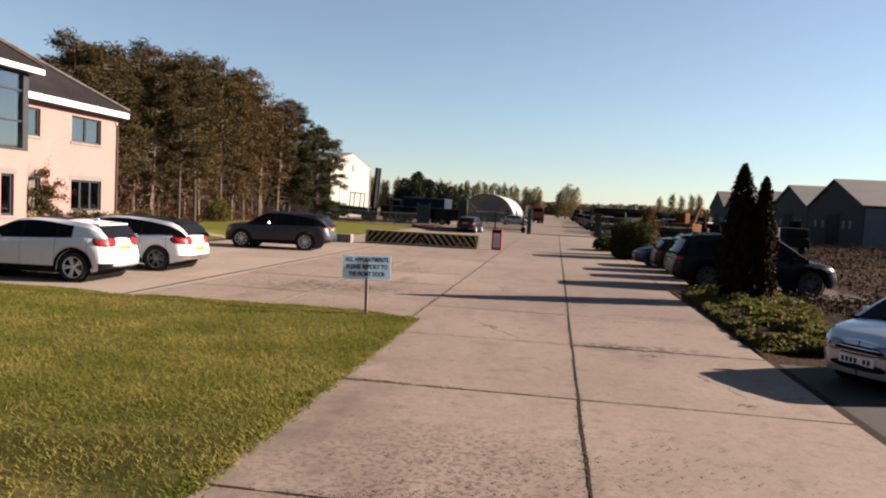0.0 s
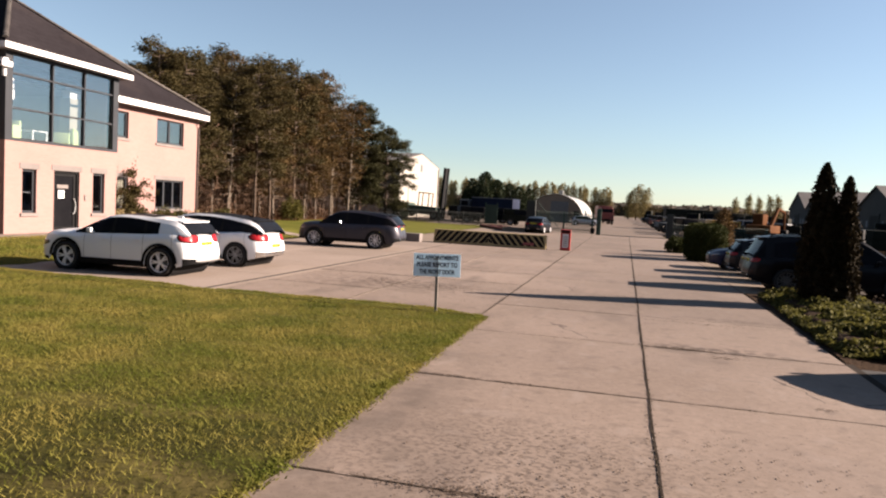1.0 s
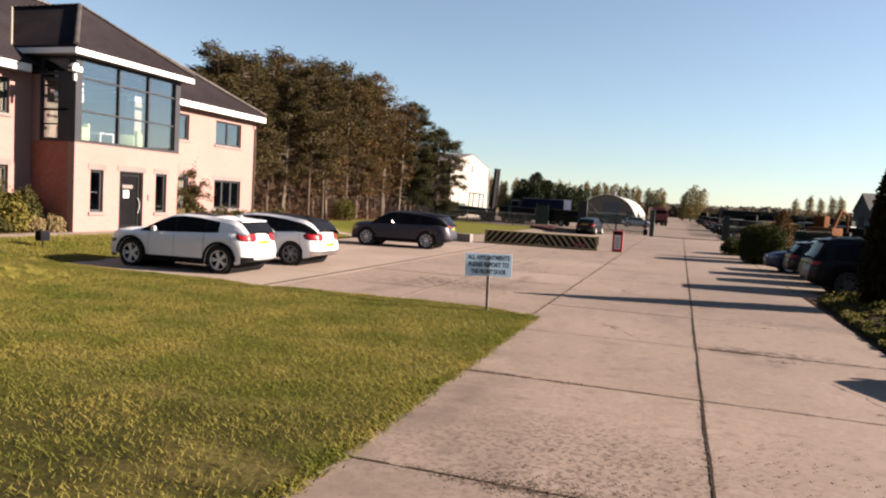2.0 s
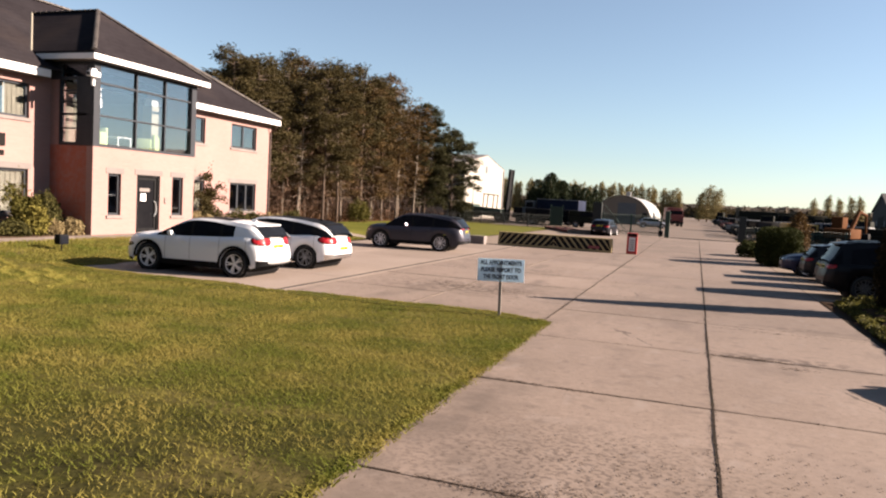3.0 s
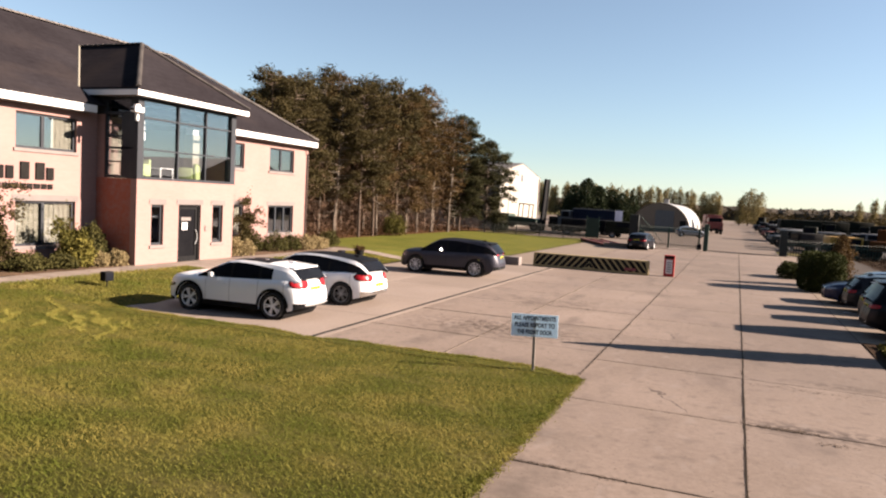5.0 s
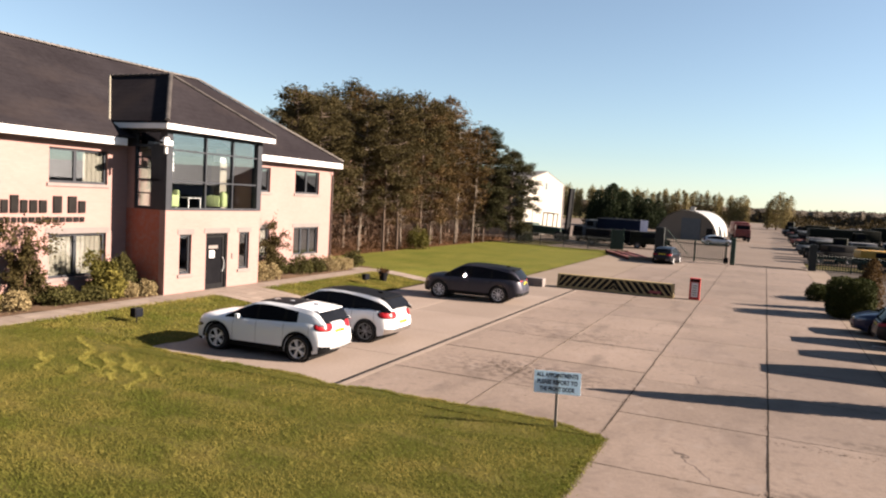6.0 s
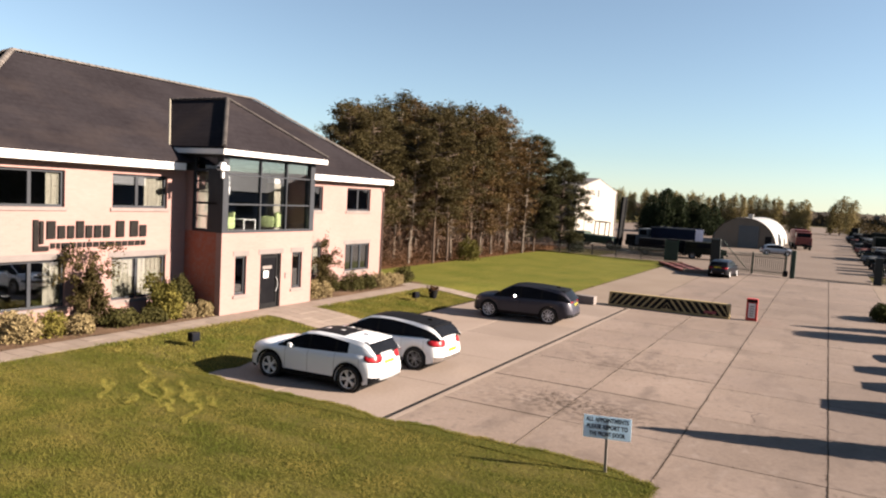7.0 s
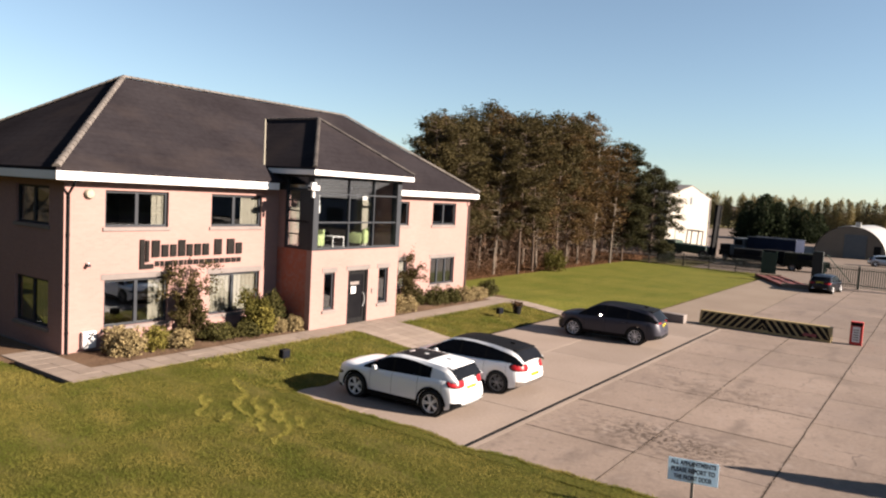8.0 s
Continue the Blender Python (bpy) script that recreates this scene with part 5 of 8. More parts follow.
    for s in (1, -1):
        a, b = -car.wb / 2 + r * 1.2, car.wb / 2 - r * 1.2
        part("sill_trim", car.strip(0, 1, a, b, 0.006, 16, s, 0.0, 0.85), clad or M_BLACK, t)
        if clad:
            for sx in (1, -1):
                bm = bmesh.new()
                cx = sx * car.wb / 2
                rows = []
                for k in range(17):
                    ang = math.pi * k / 16
                    row = []
                    for R in (r * 1.165, r * 1.36):
                        x, z = cx + R * math.cos(ang), r + R * math.sin(ang) - 0.01
                        row.append(bm.verts.new((x, s * (car.half_width(x) * (1.0 if R > r * 1.2 else 0.985) + 0.008), z)))
                    rows.append(row)
                for p, q in zip(rows, rows[1:]):
                    bm.faces.new((p[0], p[1], q[1], q[0]))
                part("arch_trim", bm, clad, t)
        for x in [p for p, h in pillars[1:]]:
            part("door_seam", car.seam(x, s), M_BLACK, t)
        part("door_seam", car.seam(w0 - 0.30, s, 0, 5), M_BLACK, t)
        for p, h in pillars[1:3]:
            zb = car.at(car.belt, p)
            bm = boxes((p + 0.07, p + 0.25, s * (car.half_width(p) * 0.985) - 0.012, s * (car.half_width(p) * 0.985) + 0.028, zb - 0.17, zb - 0.135), bevel=0.01)
            part("door_handle", bm, paint, t)
        # mirror
        x, zb = w0 - mirror_back, car.at(car.belt, w0 - mirror_back)
        yy = car.half_width(x) * 0.95
        bm = boxes((x - 0.055, x + 0.075, s * (yy + 0.06) - 0.10 * (s < 0), s * (yy + 0.06) + 0.10 * (s > 0) + 0.0, zb + 0.02, zb + 0.145), bevel=0.035)
        box(bm, x - 0.03, x + 0.03, min(s * (yy - 0.05), s * (yy + 0.10)), max(s * (yy - 0.05), s * (yy + 0.10)), zb - 0.01, zb + 0.05)
        mirror = part("wing_mirror", bm, paint, t, smooth=40)
        if mirror_glass:
            ax = Vector((-mirror_glass[0], s * abs(mirror_glass[1]), mirror_glass[2])).normalized()
            c = Vector((x - 0.055, s * (yy + 0.115), zb + 0.10))
            bm = tube(bmesh.new(), c - ax * 0.015, c + ax * 0.018, 0.04, 0.032, 16)
            part("mirror_glass", bm, M_CHROME, mirror, "silvered mirror glass")
        if chrome_line:
            part("chrome_trim", car.strip(4, 5, r0 + 0.3, w0 - 0.5, 0.008, 20, s, 0.55, 0.95), M_CHROME, t)
        bm = boxes((car.x0 - 0.02, car.x0 + 0.1, s * 0.45 - 0.12, s * 0.45 + 0.12, car.sill + 0.20, car.sill + 0.235), bevel=0.014)
        part("exhaust_trim", bm, M_CHROME, t)
        if rails:
            bm = bmesh.new()
            pts = [(x, s * (car.green(x)[3][0] - 0.01), car.green(x)[3][1] + 0.026) for x in np.linspace(r1 + 0.1, w1 - 0.15, 9)]
            ends = [(pts[0][0] - 0.03, pts[0][1], pts[0][2] - 0.06)], [(pts[-1][0] + 0.03, pts[-1][1], pts[-1][2] - 0.06)]
            rings = [[bm.verts.new((p[0], p[1] + 0.018 * math.cos(a), p[2] + 0.018 * math.sin(a))) for a in np.linspace(0, 2 * math.pi, 7)[:-1]] for p in ends[0] + pts + ends[1]]
            for p, q in zip(rings, rings[1:]):
                for i in range(6):
                    bm.faces.new((p[i], p[(i + 1) % 6], q[(i + 1) % 6], q[i]))
            part("roof_rail", bm, rails, t, smooth=40)
    if roof_glass:
        bm = bmesh.new()
        rows = []
        for x in np.linspace(*roof_glass, 8):
            g = car.green(x)
            rows.append([bm.verts.new((x, f * g[3][0] * 0.86, g[4][1] + 0.006 if abs(f) < 0.6 else g[3][1] + 0.014)) for f in (-1, -0.5, 0.5, 1)])
        for p, q in zip(rows, rows[1:]):
            for i in range(3):
                bm.faces.new((p[i], p[i + 1], q[i + 1], q[i]))
        part("roof_glass", bm, M_BLACKROOF, t, "black panoramic roof glass", smooth=60)
    # front grille and lower intake
    zg = zh
    px = car.x0 + car.shift(car.x0, rear_plate_z) - 0.03
    part("grille", car.nose_patch(0.36, zg - 0.02, 0.13), M_BLACK, t)
    for k in range(2):
        part("grille_bar", car.nose_patch(0.33, zg - 0.05 + 0.06 * k, 0.014, lift=0.02), M_CHROME, t)
    part("lower_intake", car.nose_patch(0.42, car.sill + 0.17, 0.10), M_BLACK, t)
    if skid:
        part("skid_plate", car.nose_patch(0.60, car.sill + 0.21, 0.10, -1, 0.03), M_STEEL, t, "silver skid plate")
    # rear details
    if plate_rear:
        pl = part("number_plate", boxes((px - 0.014, px + 0.03, -0.26, 0.26, rear_plate_z - 0.055, rear_plate_z + 0.055), bevel=0.004), plate_rear, t, "yellow rear plate")
        for k in range(7):
            if k != 4:
                part("plate_bar", boxes((px - 0.018, px - 0.013, -0.22 + 0.064 * k, -0.18 + 0.064 * k, rear_plate_z - 0.035, rear_plate_z + 0.035)), M_BLACK, pl)
    if plate_front:
        pl = part("number_plate", boxes((car.x1 - 0.02, car.x1 + 0.055, -0.26, 0.26, zg - 0.22, zg - 0.11), bevel=0.004), plate_front, t, "white front plate")
        for k in range(7):
            if k != 4:
                part("plate_bar", boxes((car.x1 + 0.054, car.x1 + 0.058, -0.22 + 0.064 * k, -0.18 + 0.064 * k, zg - 0.20, zg - 0.13)), M_BLACK, pl)
    if spoiler:
        zr = car.at(car.roof, r1)
        wt = car.green(r1)[3][0]
        part("roof_spoiler", box(bmesh.new(), -0.15, 0.06, -wt * 0.93, wt * 0.93, -0.02, 0.014, bevel=0.014, m=pose(r1, 0, zr - 0.004, 0, -7, 0)), roof_mat if roof_mat is not paint else paint, t, smooth=40)
    bm = boxes((r1 + 0.25, r1 + 0.42, -0.02, 0.02, car.at(car.roof, r1 + 0.3) + 0.01, car.at(car.roof, r1 + 0.3) + 0.07), bevel=0.012)
    part("aerial_fin", bm, M_BLACK if roof_mat is not paint else paint, t)
    return t


P_WHITE = car_paint("white_car_paint", (0.6510, 0.6696, 0.6929))
P_WHITE2 = car_paint("pearl_white_paint", (0.6417, 0.6510, 0.6650))
P_GREY = car_paint("dark_grey_paint", (0.032, 0.031, 0.041), 0.4, 0.1, 0.3)
P_BLACK = car_paint("black_car_paint", (0.0030, 0.0030, 0.0046), 0.35, 0.0, 0.05)
P_DARKRED = car_paint("dark_red_paint", (0.0150, 0.0040, 0.0052), 0.35, 0.0, 0.08)
P_BLUE = car_paint("dark_blue_paint", (0.0100, 0.0150, 0.0420), 0.3, 0.2, 0.4)
P_DARKGREY = car_paint("graphite_paint", (0.0095, 0.0100, 0.0125), 0.3, 0.1, 0.12)
P_SILVER = car_paint("silver_paint", (0.2856, 0.3060, 0.3400), 0.28, 0.5)
P_NAVY = car_paint("navy_car_paint", (0.0050, 0.0052, 0.0085), 0.35, 0.0, 0.2)

# compact white crossover
cA = Car(4.42, 1.80, 2.70, 0.90, 0.36,
         deck=[(-2.2, 1.03), (-2.1, 1.06), (-1.9, 1.09), (-1.2, 1.07), (0.9, 1.02), (1.2, 1.05), (1.7, 1.025), (2.0, 0.98), (2.16, 0.92), (2.25, 0.82)],
         belt=[(-2.2, 1.02), (-2.05, 1.06), (-1.6, 1.09), (-1.0, 1.05), (0.9, 0.97), (1.5, 0.955), (1.95, 0.915), (2.15, 0.86), (2.25, 0.77)],
         roof=[(-2.14, 1.05), (-2.06, 1.12), (-1.84, 1.365), (-1.66, 1.425), (-1.3, 1.455), (-0.6, 1.495), (-0.1, 1.50), (0.2, 1.465), (0.6, 1.30), (1.12, 1.01)], drop=0.26, taper=(0.15, 0.14))
build_car("crossover_car", "white compact crossover with black arches and roof glass", cA, P_WHITE, pose(-13.08, 22.33, height(-13, 22), 0, 0, 182.5), 1.10, 0.22, -1.70, -2.08,
          [(0.90, 0.05), (0.02, 0.045), (-0.88, 0.05), (-1.68, 0.40)], roof_glass=(-1.0, 0.18), plate_rear=M_PLATE, tail=0.985, clad=M_BLACK, rear_low=M_BLACK, skid=True, rear_plate_z=0.84, tail_shape=(0.30, 0.27, 0.21), spoke_w=0.015, fork=0.15)
# white hatchback with a black roof
cB = Car(4.53, 1.87, 2.727, 0.95, 0.355,
         deck=[(-2.25, 0.98), (-2.1, 1.03), (-1.8, 1.06), (0.9, 1.0), (1.3, 1.0), (1.8, 0.93), (2.1, 0.85), (2.32, 0.74)],
         belt=[(-2.25, 0.97), (-2.05, 1.02), (-1.5, 1.05), (-0.8, 1.0), (0.9, 0.945), (1.5, 0.885), (2.05, 0.81), (2.32, 0.71)],
         roof=[(-2.20, 1.04), (-2.10, 1.17), (-1.90, 1.34), (-1.7, 1.42), (-1.1, 1.495), (-0.4, 1.53), (0.1, 1.53), (0.5, 1.485), (0.95, 1.27), (1.5, 0.98)], tumble=0.36)
build_car("hatchback_car", "white hatchback with black roof, chrome trim and dark wheels", cB, P_WHITE2, pose(-12.95, 25.78, height(-13, 26), 0, 0, 181), 1.46, 0.52, -1.72, -2.16,
          [(1.12, 0.05), (0.10, 0.04), (-0.86, 0.045), (-1.66, 0.14)], roof_mat=M_BLACKROOF, rim=M_MIDALLOY, spokes=6, plate_rear=M_PLATE, tail=0.90, rear_low=M_CHROME, rear_plate_z=0.66, chrome_line=True, tail_shape=(0.40, 0.24, 0.20), spoke_w=0.007, fork=0.16)
# dark grey large SUV
cC = Car(4.80, 1.93, 2.874, 0.86, 0.385,
         deck=[(-2.5, 1.06), (-2.3, 1.10), (-1.9, 1.12), (0.9, 1.06), (1.2, 1.10), (1.8, 1.075), (2.1, 1.03), (2.3, 0.95)],
         belt=[(-2.5, 1.05), (-2.3, 1.08), (-1.7, 1.09), (0.8, 1.03), (1.5, 1.01), (2.05, 0.97), (2.3, 0.90)],
         roof=[(-2.44, 1.06), (-2.32, 1.22), (-2.12, 1.44), (-1.92, 1.55), (-1.3, 1.615), (-0.5, 1.655), (0.05, 1.655), (0.38, 1.61), (0.76, 1.42), (1.26, 1.08)], sill=0.26)
build_car("suv_car", "dark grey metallic sport utility vehicle", cC, P_GREY, pose(-12.72, 37.0, height(-12.7, 37), 0, 0, 184), 1.22, 0.40, -1.94, -2.40,
          [(0.94, 0.06), (-0.06, 0.05), (-1.06, 0.05), (-1.96, 0.15)], roof_mat=M_BLACKROOF, rim=M_ALLOY, spokes=9, spoke_w=0.007, fork=0.075, mirror_glass=(0.82, 0.47, 0.33), mirror_back=1.0, head=0.76, plate_rear=M_PLATE, tail=1.05, rear_low=M_BLACK, rear_plate_z=0.92, tail_shape=(0.22, 0.30, 0.07))
# large black SUV parked nose out
cD = Car(5.05, 1.95, 3.075, 0.90, 0.39,
         deck=[(-2.65, 1.08), (-2.45, 1.10), (-2.0, 1.12), (1.0, 1.08), (1.3, 1.10), (1.9, 1.05), (2.25, 1.0), (2.45, 0.90)],
         belt=[(-2.65, 1.07), (-2.4, 1.09), (-1.7, 1.10), (0.9, 1.05), (1.6, 1.0), (2.2, 0.94), (2.45, 0.86)],
         roof=[(-2.58, 1.08), (-2.42, 1.25), (-2.2, 1.70), (-1.8, 1.78), (-0.6, 1.84), (0.2, 1.83), (0.55, 1.78), (0.95, 1.52), (1.5, 1.10)], sill=0.27)
build_car("large_suv_car", "large black sport utility vehicle parked beside the cypresses", cD, P_BLACK, pose(6.02, 30.75, 0, 0, 0, 1), 1.46, 0.58, -2.18, -2.52,
          [(1.14, 0.06), (0.05, 0.05), (-1.0, 0.05), (-2.05, 0.12)], rim=M_DARKALLOY, plate_rear=M_PLATE, tail=0.98, head=0.78, rails=M_BLACK, rear_plate_z=0.95, spokes=7)
cE = Car(4.55, 1.78, 2.68, 0.92, 0.33,
         deck=[(-2.3, 0.94), (-2.15, 0.97), (-1.8, 1.0), (0.9, 0.95), (1.3, 0.95), (1.8, 0.88), (2.1, 0.78), (2.3, 0.66)],
         belt=[(-2.3, 0.93), (-2.1, 0.95), (-1.6, 0.96), (0.9, 0.91), (1.5, 0.86), (2.05, 0.75), (2.3, 0.6)],
         roof=[(-2.22, 0.95), (-2.1, 1.08), (-1.85, 1.38), (-1.4, 1.45), (-0.4, 1.49), (0.1, 1.49), (0.45, 1.44), (0.9, 1.22), (1.35, 0.94)], sill=0.2)
build_car("estate_car", "dark red estate car parked in the row", cE, P_DARKRED, pose(6.1, 34.0, 0, 0, 0, 0), 1.32, 0.48, -1.82, -2.16,
          [(1.0, 0.05), (0.05, 0.045), (-0.9, 0.045), (-1.75, 0.12)], plate_rear=M_PLATE, tail=0.84, rear_plate_z=0.8)
cF = Car(4.2, 1.75, 2.55, 0.88, 0.32, taper=(0.30, 0.17),
         deck=[(-2.1, 0.93), (-1.95, 0.96), (-1.7, 0.98), (0.9, 0.93), (1.25, 0.93), (1.7, 0.86), (2.0, 0.78), (2.16, 0.70)],
         belt=[(-2.1, 0.92), (-1.9, 0.945), (-1.5, 0.95), (0.9, 0.89), (1.5, 0.83), (1.95, 0.76), (2.16, 0.68)],
         roof=[(-1.98, 0.94), (-1.85, 1.02), (-1.45, 1.30), (-1.0, 1.40), (-0.3, 1.44), (0.1, 1.43), (0.45, 1.38), (0.85, 1.18), (1.3, 0.92)], sill=0.19)
build_car("grey_estate_car", "dark grey estate car parked between the red and the blue car", cE, P_DARKGREY, pose(5.95, 36.9, 0, 0, 0, 1), 1.32, 0.48, -1.82, -2.16,
          [(1.0, 0.05), (0.05, 0.045), (-0.9, 0.045), (-1.75, 0.12)], plate_rear=M_PLATE, tail=0.84, rear_plate_z=0.8)
build_car("blue_hatchback_car", "dark blue hatchback parked in the row", cF, P_BLUE, pose(5.35, 39.6, 0, 0, 0, 181), 1.27, 0.46, -1.42, -1.9,
          [(0.96, 0.05), (0.05, 0.045), (-0.85, 0.045), (-1.5, 0.13)], plate_rear=M_PLATE, tail=0.82, rear_plate_z=0.68)
silver_car = build_car("silver_hatchback_car", "silver hatchback standing on the asphalt beside the road", cF, P_SILVER, pose(5.65, 17.75, 0, 0, 0, 212), 1.27, 0.46, -1.42, -1.9,
          [(0.96, 0.05), (0.05, 0.045), (-0.85, 0.045), (-1.5, 0.13)], plate_rear=M_PLATE, plate_front=M_PLATEWHITE, tail=0.82, head=0.60, head_shape=(0.50, 0.28, 0.17), lip=P_SILVER)
build_car("gate_car", "dark navy hatchback parked at the gate", cF, P_NAVY, pose(-8.0, 70.6, 0, 0, 0, 84), 1.27, 0.46, -1.42, -1.9,
          [(0.96, 0.05), (0.05, 0.045), (-0.85, 0.045), (-1.5, 0.13)], plate_rear=M_PLATE, plate_front=M_PLATEWHITE, tail=0.82, head=0.60)

copy_thing(silver_car, pose(-6.3, 112.0, 0, 0, 0, 12))

# ---- sign on the lawn ----
notice = thing("lawn_sign", "pale blue notice board with dark lettering on a wooden post", "sign", pose(-4.06, 19.96, 0.0, 0, -1.0, 11.6))
part("post", boxes((-0.03, 0.03, 0.0, 0.06, -0.1, 1.14), bevel=0.006), M_POST, notice, "weathered square post")
part("board", boxes((-0.48, 0.48, -0.006, 0.0, 0.73, 1.20), bevel=0.002), M_SIGNBLUE, notice)
for k, text in enumerate(("ALL APPOINTMENTS", "PLEASE REPORT TO", "THE FRONT DOOR")):
    cu = bpy.data.curves.new("words", 'FONT')
    cu.body = text
    cu.size = 0.105
    cu.align_x, cu.align_y = 'CENTER', 'CENTER'
    cu.extrude = 0.002
    cu.offset = 0.0045
    cu.space_character = 1.02
    tmp = bpy.data.objects.new("words", cu)
    scene.collection.objects.link(tmp)
    me = bpy.data.meshes.new_from_object(tmp.evaluated_get(bpy.context.evaluated_depsgraph_get()))
    bpy.data.objects.remove(tmp)
    xs = [v.co.x for v in me.vertices]
    s = 0.86 * (1, 0.96, 0.84)[k] / (max(xs) - min(xs))
    me.transform(Matrix.Diagonal((s, 1.15, 1, 1)))
    me.materials.clear()
    me.materials.append(M_NAVY)
    ob = new("lettering", me)
    ob.parent = notice
    ob.matrix_basis = pose(0, -0.011, 1.115 - 0.145 * k, 90, 0, 0)

# ---- striped barrier block ----
BAR = pose(-7.66, 45.05, 0, 0, 0, -0.3)
barrier = thing("concrete_barrier", "long concrete block painted in yellow and black chevrons", "barrier", BAR)
bm = bmesh.new()
L2 = 3.15
prof = [(-0.30, 0.0), (-0.30, 0.10), (-0.17, 0.70), (-0.13, 0.76), (0.13, 0.76), (0.17, 0.70), (0.30, 0.10), (0.30, 0.0)]
ra = [bm.verts.new((-L2, y, z)) for y, z in prof]
rb = [bm.verts.new((L2, y, z)) for y, z in prof]
for i in range(len(prof)):
    j = (i + 1) % len(prof)
    bm.faces.new((ra[i], ra[j], rb[j], rb[i]))
bm.faces.new(ra[::-1])
bm.faces.new(rb)
bmesh.ops.bevel(bm, geom=bm.edges[:], offset=0.012, segments=1, affect='EDGES')
part("block", bm, M_YELLOW, barrier)
# slanted stripes on the near face, mirrored about the middle
f0, f1 = Vector((0, -0.30, 0.10)), Vector((0, -0.17, 0.70))
nrm = Vector((0, -(f1.z - f0.z), (f1.y - f0.y))).normalized() * 0.004
for k in range(-9, 10):
    bm = bmesh.new()
    c = 0.36 * k
    d = 0.50 if k < 0 else (-0.50 if k > 0 else 0)
    if k == 0:
        quads = [[(-0.26, 0.12), (-0.06, 0.12), (0.0, 0.34), (0.0, 0.56)], [(0.26, 0.12), (0.06, 0.12), (0.0, 0.34), (0.0, 0.56)]]
    else:
        x0 = c + (-0.09 if k < 0 else 0.09)
        quads = [[(x0 - 0.115, 0.02), (x0 + 0.115, 0.02), (x0 + 0.115 + d, 0.99), (x0 - 0.115 + d, 0.99)]]
    for q in quads:
        vs = []
        for x, u in q:
            x = max(-L2 + 0.02, min(L2 - 0.02, x))
            p = f0 + (f1 - f0) * u + nrm
            vs.append(bm.verts.new((x, p.y, p.z)))
        bm.faces.new(vs)
    part("stripe", bm, M_STRIPE, barrier)
part("emblem", boxes((1.9, 2.5, -0.285, -0.275, 0.14, 0.32)), material("faded_mark", (0.1750, 0.0350, 0.0408), (0.2333, 0.0700, 0.0700), 0.8, 6, 30, 0.1), barrier, "faded reddish mark")

stone = thing("concrete_kerb_block", "grey concrete block lying beside the parking bay", "concrete block", pose(-12.0, 44.25, 0, 0, 0, -4))
part("block", boxes((-0.62, 0.62, -0.25, 0.25, 0, 0.46), bevel=0.03), M_SILL, stone, smooth=40)

post = thing("sign_box", "red upright sign box with a white notice panel", "sign box", pose(-3.52, 45.35, 0, 0, 0, 2))
part("case", boxes((-0.27, 0.27, -0.16, 0.16, 0, 1.14), bevel=0.015), M_RED, post)
part("panel", boxes((-0.16, 0.16, -0.168, -0.16, 0.16, 0.90)), M_WHITE, post, "white notice panel")
part("header", boxes((-0.24, 0.24, -0.170, -0.16, 0.95, 1.10)), M_STRIPE, post)
for k in range(5):
    part("print_bar", boxes((-0.11, 0.11, -0.171, -0.168, 0.24 + 0.12 * k, 0.29 + 0.12 * k)), M_SILL, post)

# ground lamps and pot on the lawn
def ground_lamp(x, y, turn):
    t = thing("ground_floodlight", "small black floodlight on a spike in the lawn", "floodlight", pose(x, y, height(x, y), 0, 0, turn), "lawn floodlights")
    part("stem", tube(bmesh.new(), (0, 0, -0.05), (0, 0, 0.22), 0.02), M_BLACK, t)
    part("head", boxes((-0.17, 0.17, -0.12, 0.12, 0.2, 0.5), bevel=0.04), M_BLACK, t, smooth=40)
    part("lens", boxes((-0.14, 0.14, -0.128, -0.12, 0.24, 0.46)), M_CARGLASS, t)


ground_lamp(-18.3, 22.15, 90)
ground_lamp(-18.3, 36.4, 80)
pot = thing("plant_pot", "black pot with a low reddish plant on the lawn", "plant pot", pose(-18.25, 38.1, height(-18.3, 38)))
bm = bmesh.new()
lathe(bm, [(0.001, 0.0), (0.17, 0.0), (0.25, 0.38), (0.28, 0.40), (0.28, 0.45), (0.24, 0.45), (0.001, 0.42)], 18, 'Z')
part("pot", bm, M_BLACK, pot, smooth=40)
rng = np.random.default_rng(5)
c = rng.normal(size=(260, 3)) * (0.13, 0.13, 0.07) + (0, 0, 0.52)
quads_object("leaves", leaf_quads(rng, c, 0.12), F_RUSTY, pot)

# parking lines
for i, (x, y) in enumerate(((6.3, 33.1), (6.2, 36.4), (6.0, 39.9))):
    tagged(link_mesh("bay_line", boxes((x - 2.6, x + 2.6, y - 0.05, y + 0.05, 0.0, 0.006)), M_WHITE), "worn white painted parking line", "road marking", kind="structure")
bm = bmesh.new()
sheet(bm, 3.16, 4.7, 28.9, 77, 4, 0.002)
tagged(link_mesh("parking_apron", bm, M_PALE), "pale concrete apron between road and parked cars", "parking strip", kind="structure")
bm = bmesh.new()
sheet(bm, 4.7, 9.4, 28.9, 77, 4, 0.002)
tagged(link_mesh("parking_strip", bm, M_STRIP), "dark parking strip beside the road", "parking strip", kind="structure")

